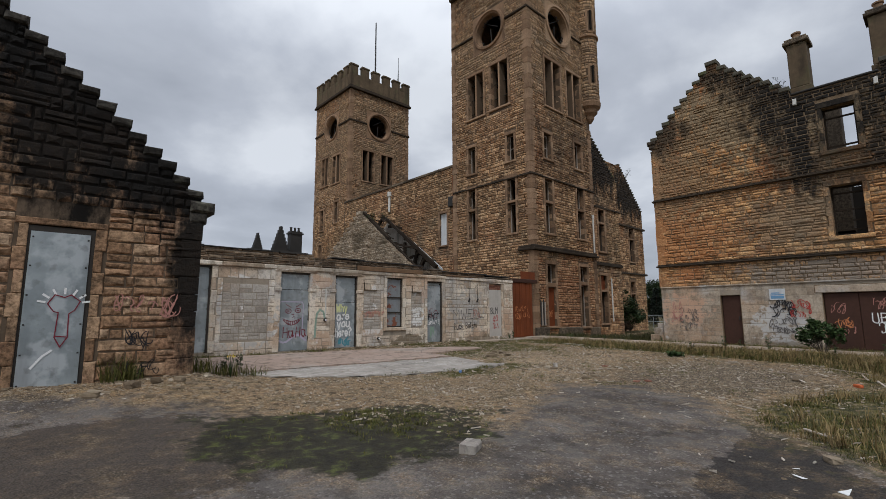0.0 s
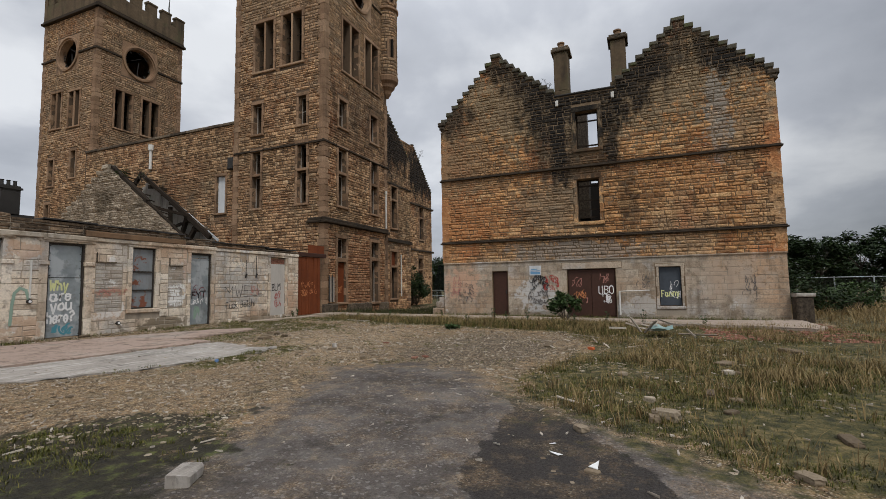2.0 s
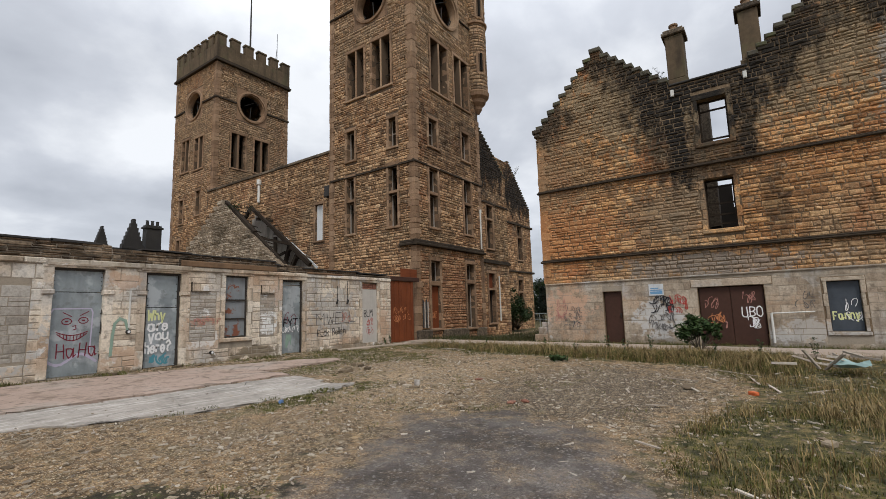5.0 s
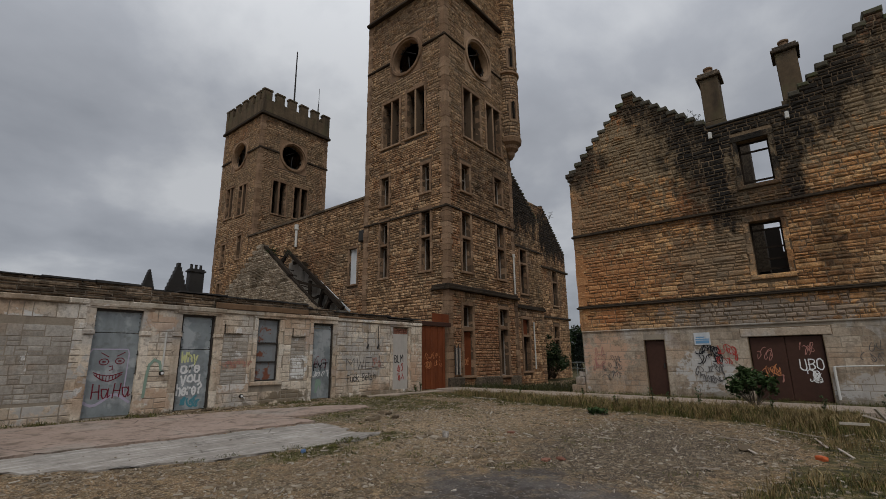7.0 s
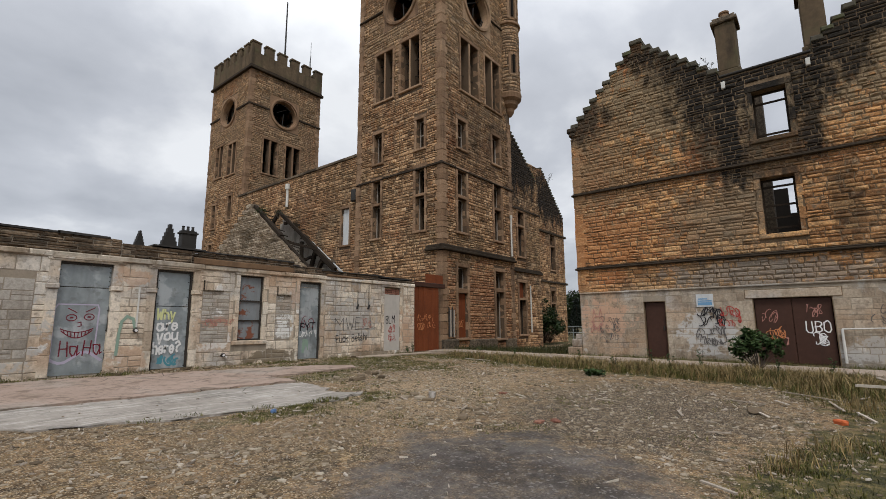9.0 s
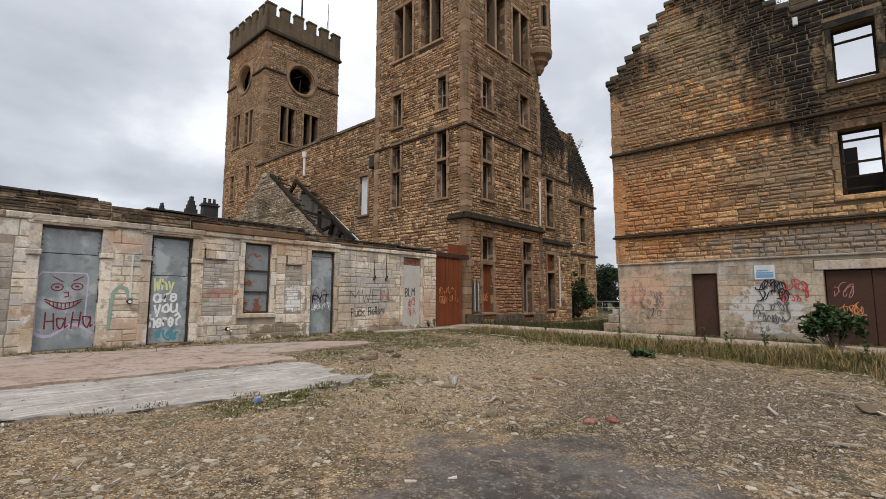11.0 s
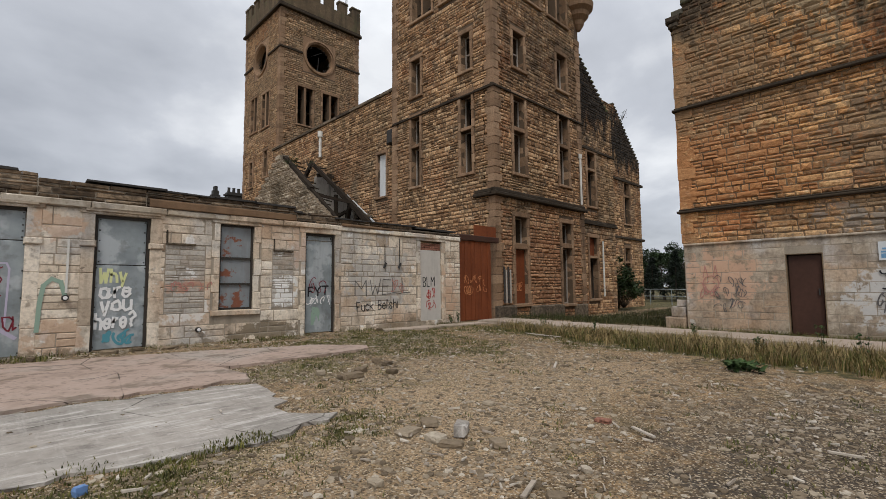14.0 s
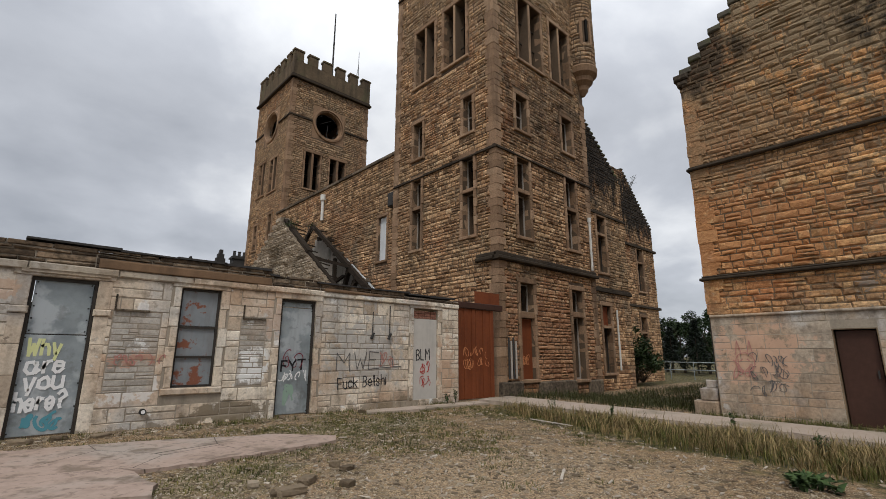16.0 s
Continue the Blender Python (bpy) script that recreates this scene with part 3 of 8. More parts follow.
def row_of(name, F, rows, material, parent, label="", bev=0.0, jitter=0.0):
    """The same, each box a part of its own."""
    for r in rows:
        boxes(name, F, [r], material, parent, label, bev, jitter)


def bar(bm, a, b, w, h=None, roll=0.0):
    """A squared bar between two points."""
    a, b, h = Vector(a), Vector(b), h or w
    q = (b - a).to_track_quat("Z", "Y").to_matrix().to_4x4()
    m = Matrix.Translation(a) @ q @ Matrix.Rotation(roll, 4, "Z")
    L = (b - a).length
    vs = [bm.verts.new(m @ Vector((x * w / 2, y * h / 2, z))) for z in (0, L) for x, y in ((-1, -1), (1, -1), (1, 1), (-1, 1))]
    bm.faces.new(vs[:4][::-1]); bm.faces.new(vs[4:])
    for i in range(4):
        bm.faces.new((vs[i], vs[(i + 1) % 4], vs[4 + (i + 1) % 4], vs[4 + i]))


def tube(bm, a, b, r0, r1=None, n=8):
    a, b = Vector(a), Vector(b)
    r1 = r0 if r1 is None else r1
    q = (b - a).to_track_quat("Z", "Y").to_matrix()
    rings = [[bm.verts.new(p + q @ Vector((r * math.cos(k * math.tau / n), r * math.sin(k * math.tau / n), 0))) for k in range(n)] for p, r in ((a, r0), (b, r1))]
    for k in range(n):
        bm.faces.new((rings[0][k], rings[0][(k + 1) % n], rings[1][(k + 1) % n], rings[1][k]))
    bm.faces.new(rings[0][::-1]); bm.faces.new(rings[1])


def slab(name, F, us, vs, keep, thick, material, parent=None, label=""):
    """A wall with openings: the cells of the grid that keep() takes, given thickness."""
    us, vs = sorted(set(round(u, 4) for u in us)), sorted(set(round(v, 4) for v in vs))
    on = [[keep((a + b) / 2, (c + d) / 2) for c, d in zip(vs, vs[1:])] for a, b in zip(us, us[1:])]
    ids, verts, faces = {}, [], []

    def vid(i, j, k):
        if (i, j, k) not in ids:
            ids[i, j, k] = len(verts)
            verts.append(F.at(us[i], vs[j], -thick * k))
        return ids[i, j, k]

    n, m = len(us) - 1, len(vs) - 1
    has = lambda i, j: 0 <= i < n and 0 <= j < m and on[i][j]
    for i in range(n):
        for j in range(m):
            if not on[i][j]:
                continue
            for k in (0, 1):
                faces.append((vid(i, j, k), vid(i + 1, j, k), vid(i + 1, j + 1, k), vid(i, j + 1, k)))
            for (di, dj), e in (((-1, 0), ((i, j), (i, j + 1))), ((1, 0), ((i + 1, j), (i + 1, j + 1))), ((0, -1), ((i, j), (i + 1, j))), ((0, 1), ((i, j + 1), (i + 1, j + 1)))):
                if not has(i + di, j + dj):
                    (a, b), (c, d) = e
                    faces.append((vid(a, b, 0), vid(c, d, 0), vid(c, d, 1), vid(a, b, 1)))
    bm = bmesh.new()
    bv = [bm.verts.new(v) for v in verts]
    for f in faces:
        bm.faces.new([bv[i] for i in f])
    return part(name, tidy(bm), material, parent, label)


def cut(spans, a, b):
    out = []
    for p, q in spans:
        if b <= p or a >= q:
            out.append((p, q))
        else:
            if a - p > 0.06:
                out.append((p, a))
            if q - b > 0.06:
                out.append((b, q))
    return out


def courses(v0, v1, lo, hi, r):
    v, out = v0, []
    while v < v1 - 1e-6:
        h = min(r.uniform(lo, hi), v1 - v)
        if v1 - v - h < lo * 0.6:
            h = v1 - v
        out.append((v, v + h))
        v += h
    return out


def lay(u0, u1, v0, v1, holes=(), top=None, course=(0.13, 0.26), width=(0.22, 0.62), seed=1, levels=()):
    """Stones of a coursed wall as (u0, u1, v0, v1), clear of the openings and below the top."""
    r, out = random.Random(seed), []
    cuts = [v0] + [l for l in levels if v0 < l < v1] + [v1]
    for a0, b0 in zip(cuts, cuts[1:]):
        for a, b in courses(a0, b0, *course, r):
            spans = [(u0, u1)]
            if top:
                spans = top(a, b)
            for h in holes:
                if h[2] < b - 0.02 and h[3] > a + 0.02:
                    spans = cut(spans, h[0], h[1])
            for p, q in spans:
                u = p
                while u < q - 1e-6:
                    w = max(0.12, r.uniform(*width) * (1.2 if b - a > sum(course) / 2 else 0.9) * r.choice((0.55, 0.8, 1.0)))
                    if q - u - w < width[0] * 0.7:
                        w = q - u
                    # now and then two thin stones share a tall course
                    if b - a > course[1] * 0.82 and r.random() < 0.3:
                        m = (a + b) / 2 + r.uniform(-0.02, 0.02)
                        out += [(u, u + w, a, m), (u, u + w, m, b)]
                    else:
                        out.append((u, u + w, a, b))
                    u += w
    return out


def stone_geo(F, s, joint, proud, r, verts, faces, bev=0.03):
    u0, u1, v0, v1 = s[0] + joint, s[1] - joint, s[2] + joint, s[3] - joint
    if u1 - u0 < 0.02 or v1 - v0 < 0.02:
        return
    b = min(bev, (v1 - v0) * 0.22, (u1 - u0) * 0.22)
    j = lambda k: r.uniform(-k, k)
    n = len(verts)
    e = joint * 0.7 + (0.009 if proud > 0.04 else 0.0)
    verts += [F.at(u + j(e), v + j(e), -0.004) for u, v in ((u0, v0), (u1, v0), (u1, v1), (u0, v1))]
    p = proud * r.uniform(0.35, 1.0)
    verts += [F.at(u + j(b * 0.6), v + j(b * 0.5), p * r.uniform(0.5, 1.1)) for u, v in ((u0 + b, v0 + b), (u1 - b, v0 + b), (u1 - b, v1 - b), (u0 + b, v1 - b))]
    verts.append(F.at((u0 + u1) / 2 + j(0.2) * (u1 - u0), (v0 + v1) / 2 + j(0.15) * (v1 - v0), p * r.uniform(0.8, 1.5)))
    ring = [0, 1, 2, 3] if F.side in "SE" else [3, 2, 1, 0]
    for i in range(4):
        a, c = ring[i], ring[(i + 1) % 4]
        faces.append((n + a, n + c, n + 4 + c, n + 4 + a))
        faces.append((n + 4 + a, n + 4 + c, n + 8))


def masonry(F, stones, material, parent, near=None, joint=0.008, proud=0.03, seed=3, name="stone", bev=0.03):
    """Stones over a wall: up to 300 in the near stretch are single parts, the rest one mesh."""
    r = random.Random(seed)
    single, rest = [], []
    for s in stones:
        (single if near and near(s) and len(single) < 300 else rest).append(s)
    for s in single:
        v, f = [], []
        stone_geo(F, s, joint, proud, r, v, f, bev)
        if v:
            link_mesh(name, v, f, material, parent)
    v, f = [], []
    for s in rest:
        stone_geo(F, s, joint, proud, r, v, f, bev)
    if v:
        tagged(link_mesh(name + "work", v, f, material, parent), kind="stuff")


def surround(parent, F, u0, u1, v0, v1, material, side=0.2, lintel=0.26, sill=0.16, proud=0.045, sill_out=0.05, depth=0.3, door=False, name="window_surround"):
    """Dressed stones round an opening: jamb blocks of changing width, lintel and sill."""
    rows = max(2, round((v1 - v0) / 0.38))
    for s in (0, 1):
        for i in range(rows):
            a, b = v0 + (v1 - v0) * i / rows, v0 + (v1 - v0) * (i + 1) / rows
            w = side * (1.0 if (i + s) % 2 else 0.72)
            r = (u1, u1 + w) if s else (u0 - w, u0)
            boxes("jamb_stone", F, [(*r, a + 0.004, b - 0.004, -depth, proud)], material, parent, "", 0.012, 0.003)
    boxes("lintel", F, [(u0 - side, u1 + side, v1 + 0.003, v1 + lintel, -depth, proud + 0.004)], material, parent, "", 0.014, 0.003)
    if not door:
        boxes("sill", F, [(u0 - side, u1 + side, v0 - sill, v0 - 0.003, -depth, proud + sill_out)], material, parent, "", 0.02, 0.003)


def sash(parent, F, u0, u1, v0, v1, material, depth=0.18, bars=((0.5),), uprights=(), w=0.05, name="window_frame"):
    bm = bmesh.new()
    for r in ((u0, u0 + w, v0, v1), (u1 - w, u1, v0, v1), (u0 + w, u1 - w, v0, v0 + w), (u0 + w, u1 - w, v1 - w, v1)):
        add_box(bm, F, *r, -depth - 0.05, -depth)
    for t in bars:
        v = v0 + (v1 - v0) * t
        add_box(bm, F, u0 + w, u1 - w, v - w / 2, v + w / 2, -depth - 0.05, -depth)
    for t in uprights:
        u = u0 + (u1 - u0) * t
        add_box(bm, F, u - w / 2, u + w / 2, v0 + w, v1 - w, -depth - 0.045, -depth - 0.005)
    return part(name, tidy(bm), material, parent)


# ---- hand lettering ----
STROKES = {
    "W": "06 10 24 30 46", "h": "06 00|03 14 24 33 30", "y": "04 10|34 1e", "a": "33 24 04 01 10 20 33|34 30 41", "r": "04 00|02 14 24", "e": "02 32 33 24 14 03 01 10 20 31",
    "o": "14 03 01 10 20 31 33 24 14", "u": "04 01 10 20 31|34 30", "?": "05 16 26 35 34 13 12|11 10", "H": "06 00|36 30|03 33", "F": "00 06 36|03 23", "Y": "06 23 46|23 20", "T": "06 46|26 20",
    "M": "00 06 23 46 40", "E": "36 06 00 30|03 23", "L": "06 00 30", "B": "00 06 26 35 34 23 03|23 32 31 20 00", "l": "06 00", "s": "33 24 14 03 31 20 10 01", "i": "04 00|06 05", "U": "06 01 10 20 31 36",
    "O": "16 05 01 10 20 31 35 26 16", "D": "00 06 26 35 31 20 00", "n": "04 00|03 14 24 33 30", "m": "04 00|03 14 23 20|23 34 43 40", "S": "35 26 16 05 04 32 31 20 10 01", "t": "16 11 20 30|04 34", "K": "06 00|36 03 30",
    "c": "33 24 14 03 01 10 20 31", "k": "06 00|34 02|12 30", "N": "00 06 30 36", "A": "00 26 40|12 32", "P": "00 06 26 35 34 23 03", "R": "00 06 26 35 34 23 03|23 30", "X": "00 36|06 30", "2": "05 16 26 35 34 00 30", "d": "36 30|32 23 13 02 01 10 20 31", "b": "06 00|02 13 23 32 31 20 00",
}


def ribbon(bm, F, pts, w, d):
    for (a, b), (c, e) in zip(pts, pts[1:]):
        L = math.hypot(c - a, e - b) or 1e-4
        du, dv = (c - a) / L * w / 2, (e - b) / L * w / 2
        a1, b1, c1, e1 = a - du * 0.8, b - dv * 0.8, c + du * 0.8, e + dv * 0.8
        vs = [bm.verts.new(F.at(*p, d)) for p in ((a1 - dv, b1 + du), (a1 + dv, b1 - du), (c1 + dv, e1 - du), (c1 - dv, e1 + du))]
        bm.faces.new(vs)
        d += 0.0002


def lettering(parent, F, text, u, v, size, material, w=0.025, sign=1, d=0.006, wob=0.05, seed=1, slant=0.0, label="", squash=0.62):
    """Sprayed letters in single strokes, from (u, v) along the wall; sign -1 where u runs to the left."""
    r, bm, x = random.Random(seed), bmesh.new(), 0.0
    k = size / 6
    for ch in text:
        if ch == " ":
            x += 3 * k
            continue
        wide = 0
        for st in STROKES[ch].split("|"):
            pts = []
            for c in st.split():
                cx, cy = int(c[0]), (int(c[1]) if c[1] != "e" else -2)
                wide = max(wide, cx)
                X, Y = (cx + r.uniform(-0.3, 0.3)) * k * squash * 1.3, (cy + r.uniform(-0.3, 0.3)) * k
                pts.append((u + sign * (x + X + slant * Y), v + Y + x * wob))
            ribbon(bm, F, pts, w, d)
        x += (wide * squash * 1.3 + 1.2) * k
    return part("lettering", bm, material, parent, label)


def scrawl(parent, F, u0, u1, v0, v1, material, n, w=0.02, d=0.006, seed=1, name="graffiti", label=""):
    """Unreadable looping tags."""
    r, bm = random.Random(seed), bmesh.new()
    H = v1 - v0
    rows = max(1, round(H / 0.36))
    cell = min(0.85 * H / rows, 0.3)
    spots = max(1, int((u1 - u0) / (cell * 0.75)))
    for i in range(max(4, int(n * 1.25))):
        cu, cv = u0 + (i // rows % spots + 0.5) * cell * 0.75 + r.uniform(-0.09, 0.09), v0 + H * (i % rows + 0.5) / rows + r.uniform(-0.07, 0.07)
        ang, sweep, tall = r.uniform(0, math.tau), r.choice((-1, 1)) * r.uniform(2.5, 6.5), cell * r.uniform(0.35, 0.6)
        wide, drift = cell * r.uniform(0.16, 0.34), r.uniform(-0.4, 0.4) * cell
        pts = [(min(u1, max(u0, cu + wide * math.cos(ang + sweep * k / 14) + drift * (k / 14 - 0.5))), cv + tall * math.sin(ang + 0.8 * sweep * k / 14)) for k in range(15)]
        ribbon(bm, F, pts, w * r.uniform(0.7, 1.0), d + i * 0.0003)
        if r.random() < 0.5:
            s, q = r.uniform(-0.4, 0.4) * cell, r.uniform(-0.15, 0.15) * cell
            ribbon(bm, F, [(cu - s * 0.5, cv - tall), (cu + q * 0.4, cv), (cu + s * 0.5, cv + tall)], w * 0.8, d + i * 0.0003 + 0.0002)
    return part(name, bm, material, parent, label)

# ---- ground ----
def inside(x, y, poly):
    c, n = False, len(poly)
    for i in range(n):
        (a, b), (d, e) = poly[i], poly[i - 1]
        if (b > y) != (e > y) and x < (d - a) * (y - b) / (e - b) + a:
            c = not c
    return c


def edge(x, y, poly):
    """Signed distance to a polygon, positive inside."""
    best = 1e9
    for i in range(len(poly)):
        (a, b), (c, d) = poly[i], poly[i - 1]
        t = max(0, min(1, ((x - a) * (c - a) + (y - b) * (d - b)) / ((c - a) ** 2 + (d - b) ** 2)))
        best = min(best, math.hypot(x - a - t * (c - a), y - b - t * (d - b)))
    return best if inside(x, y, poly) else -best


ASPHALT = [(8.7, 5.1), (8.1, 3.7), (6.9, 2.9), (6.3, 1.8), (5.5, 1.1), (4.0, -0.4), (1, -3), (-7, -9), (-9, 9.5), (0, 9.6), (1.6, 8.6), (2.4, 6.8), (3.6, 4.8), (5.8, 5.4), (7.6, 6.2)]
DARK = [(6.9, 2.8), (6.2, 2.6), (5.5, 2.5), (4.85, 2.55), (4.0, 2.4), (3.0, 1.6), (3.6, 0.3), (4.6, 0.95), (5.1, 1.35), (6.0, 1.85)]
MOSS = [(1.4, 7.7), (3.4, 6.9), (4.9, 5.6), (3.7, 4.5), (2.2, 4.5), (1.0, 5.2)]
LAWN = [(6.6, 2.5), (8.4, 3.0), (10.5, 2.4), (12.5, 2.0), (15.3, 3.2), (15.8, 9.0), (17.2, 13.5), (18.4, 14.4), (18.3, -4.5), (30, -6), (40, -40), (-2, -30), (1.5, -4), (5.2, 0.6)]
SLAB = [(3.2, 11.3), (3.6, 10.4), (4.7, 9.6), (5.7, 9.05), (6.6, 8.83), (7.8, 8.8), (8.3, 8.6), (9.2, 8.92), (8.85, 9.3), (9.2, 10.2), (9.25, 10.7), (8.9, 10.9), (7.1, 10.98), (5.7, 11.12)]
STRIP = [(2.6, 11.6), (3.4, 11.45), (5.7, 11.24), (7.2, 11.1), (9.2, 11.05), (9.3, 11.3), (9.15, 12.3), (10.2, 12.15), (11.9, 12.4), (12.35, 12.8), (11.4, 13.6), (9.6, 14.3), (6.2, 14.95), (2.4, 15.2)]


LEVELS = [(-8, 0.03), (0, 0.03), (3, 0.045), (6, 0.12), (9, 0.2), (11, 0.25), (16, 0.3)]


def smooth(a, b, v):
    t = max(0.0, min(1.0, (v - a) / (b - a)))
    return t * t * (3 - 2 * t)


def lie_of_land(x, y):
    """The yard rises from the lawn to the low range, falls away behind the ruin, and banks up to the outbuilding."""
    Y = max(-8, min(16, y))
    for (a, p), (c, q) in zip(LEVELS, LEVELS[1:]):
        if a <= Y <= c:
            z = p + (q - p) * (Y - a) / (c - a)
            break
    k = smooth(11, 18, x)
    z = z * (1 - k) + (0.09 + 0.012 * max(0, Y)) * k
    z -= 0.35 * smooth(21, 27, x) * smooth(8, 11, y)
    return z + 0.24 * smooth(8.3, 10.1, y) * smooth(3.0, 2.1, x) * smooth(15, 12, y)


def ground_z(x, y):
    return lie_of_land(x, y) + 0.022 * noise.noise((x * 0.6, y * 0.6, 0)) + 0.01 * noise.noise((x * 2.1, y * 2.1, 4))


def axis(a, b, near0, near1, step):
    out, v = [], near0
    while v <= near1:
        out.append(v); v += step
    s = step
    while out[0] > a:
        s *= 1.35; out.insert(0, max(a, out[0] - s))
    s = step
    while out[-1] < b:
        s *= 1.35; out.append(min(b, out[-1] + s))
    return out


def build_ground():
    xs, ys = axis(-900, 900, -4, 21, 0.125), axis(-900, 900, -6, 16, 0.125)
    verts, cols = [], []
    sm = lambda d, w: max(0.0, min(1.0, 0.5 + d / w))
    for y in ys:
        for x in xs:
            z = ground_z(x, y)
            n = 0.5 * noise.noise((x * 1.3, y * 1.3, 2)) + 0.25 * noise.noise((x * 4, y * 4, 7))
            a = l = d = mo = 0.0
            if -12 < x < 42 and -42 < y < 18:
                a = sm(edge(x, y, ASPHALT) + 0.5 * n, 0.9)
                l = sm(edge(x, y, LAWN) + 1.1 * n, 1.4)
                d = sm(edge(x, y, DARK) + 0.25 * n, 0.12)
                mo = sm(edge(x, y, MOSS) + 0.9 * n, 0.8)
            elif x > 21 or y < -20:
                l = 1.0
            z += 0.02 * a - 0.015 * d
            verts.append((x, y, z))
            cols.append((a, l, d, mo))
    nx = len(xs)
    faces = [(j * nx + i, j * nx + i + 1, (j + 1) * nx + i + 1, (j + 1) * nx + i) for j in range(len(ys) - 1) for i in range(nx - 1)]
    me = bpy.data.meshes.new("ground")
    me.from_pydata(verts, [], faces)
    at = me.color_attributes.new("zone", "FLOAT_COLOR", "POINT")
    at.data.foreach_set("color", np.array(cols, dtype=np.float32).ravel())
    for p in me.polygons:
        p.use_smooth = True
    ob = tagged(new("ground", me), "rough yard of broken asphalt, gravel, moss and weeds", "ground", kind="structure")
    m = bpy.data.materials.new("yard_ground")
    m.use_nodes = True
    nd, lk = links_of(m)
    bsdf = nd["Principled BSDF"]
    pos = nd.new("ShaderNodeNewGeometry").outputs["Position"]
    zone = nd.new("ShaderNodeVertexColor"); zone.layer_name = "zone"
    sep = nd.new("ShaderNodeSeparateColor")
    lk.new(zone.outputs[0], sep.inputs[0])
    fine = noise_out(nd, lk, pos, 45, 6, 0.75)
    mid = noise_out(nd, lk, pos, 6, 6, 0.65)
    big = noise_out(nd, lk, pos, 0.75, 7, 0.66)
    vo = nd.new("ShaderNodeTexVoronoi"); vo.inputs["Scale"].default_value = 38
    lk.new(pos, vo.inputs["Vector"])
    vo2 = nd.new("ShaderNodeTexVoronoi"); vo2.inputs["Scale"].default_value = 14
    lk.new(pos, vo2.inputs["Vector"])
    sp = nd.new("ShaderNodeSeparateColor"); lk.new(vo.outputs["Color"], sp.inputs[0])
    sp2 = nd.new("ShaderNodeSeparateColor"); lk.new(vo2.outputs["Color"], sp2.inputs[0])
    # ragged edges of the layers
    rag = span(nd, lk, noise_out(nd, lk, pos, 3.2, 9, 0.7), 0.2, 0.8, -0.75, 0.75)
    def ragged(mask, lo=0.44, hi=0.56):
        return span(nd, lk, times(nd, lk, mask, rag, "SUBTRACT"), lo, hi)
    m_asp, m_dark, m_lawn = ragged(sep.outputs[0], 0.15, 0.9), ragged(sep.outputs[2]), ragged(sep.outputs[1], 0.3, 0.7)
    # gravel and dirt
    gr = ramp(nd, [(0.36, (0.035, 0.022, 0.011)), (0.5, (0.17, 0.108, 0.053)), (0.64, (0.42, 0.29, 0.15))])
    lk.new(mid, gr.inputs[0])
    col = mixc(nd, lk, span(nd, lk, big, 0.42, 0.62, 0, 0.7), gr.outputs[0], (0.31, 0.195, 0.10))
    col = mixc(nd, lk, span(nd, lk, noise_out(nd, lk, pos, 1.3, 6, 0.65), 0.52, 0.64, 0, 0.6), col, (0.085, 0.073, 0.034))
    for centre, radius, amount, c in (((11.2, 4.7, 0), (4.4, 2.6, 9), 0.92, (0.06, 0.048, 0.037)), ((6.9, 7.2, 0), (2.2, 1.0, 9), 0.35, (0.10, 0.078, 0.05)), ((7.9, 8.4, 0), (2.6, 0.45, 9), 0.7, (0.085, 0.085, 0.028)), ((9.9, 11.3, 0), (1.5, 1.1, 9), 0.6, (0.10, 0.10, 0.036)), ((13.5, 13.6, 0), (2.6, 1.2, 9), 0.7, (0.09, 0.09, 0.032)), ((12.5, 9.0, 0), (3.5, 2.6, 9), 0.6, (0.42, 0.30, 0.18)), ((9.6, 8.2, 0), (2.8, 2.2, 9), 0.6, (0.40, 0.285, 0.17))):
        sub = nd.new("ShaderNodeVectorMath"); sub.operation = "SUBTRACT"; sub.inputs[1].default_value = centre
        div = nd.new("ShaderNodeVectorMath"); div.operation = "DIVIDE"; div.inputs[1].default_value = radius
        ln = nd.new("ShaderNodeVectorMath"); ln.operation = "LENGTH"
        lk.new(pos, sub.inputs[0]); lk.new(sub.outputs[0], div.inputs[0]); lk.new(div.outputs[0], ln.inputs[0])
        col = mixc(nd, lk, span(nd, lk, times(nd, lk, span(nd, lk, ln.outputs["Value"], 1.1, 0.3), rag, "SUBTRACT"), 0.35, 0.75, 0, amount), col, c)
    peb = ramp(nd, [(0.0, (0.04, 0.027, 0.015)), (0.5, (0.20, 0.14, 0.08)), (0.9, (0.39, 0.30, 0.19)), (1.0, (0.57, 0.49, 0.38))])
    lk.new(sp.outputs[0], peb.inputs[0])
    col = mixc(nd, lk, span(nd, lk, vo.outputs["Distance"], 0.55, 0.3, 0, 0.75), col, peb.outputs[0])
    # fine chips in the soil
    vo3 = nd.new("ShaderNodeTexVoronoi"); vo3.inputs["Scale"].default_value = 80
    lk.new(pos, vo3.inputs["Vector"])
    sp3 = nd.new("ShaderNodeSeparateColor"); lk.new(vo3.outputs["Color"], sp3.inputs[0])
    col = mixc(nd, lk, span(nd, lk, sp3.outputs[0], 0.86, 0.88, 0, 0.75), col, (0.54, 0.44, 0.31))
    col = mixc(nd, lk, span(nd, lk, sp3.outputs[1], 0.8, 0.83, 0, 0.7), col, (0.028, 0.02, 0.013))
    # asphalt
    asr = ramp(nd, [(0.38, (0.075, 0.063, 0.055)), (0.5, (0.135, 0.115, 0.1)), (0.62, (0.22, 0.19, 0.165))])
    lk.new(big, asr.inputs[0])
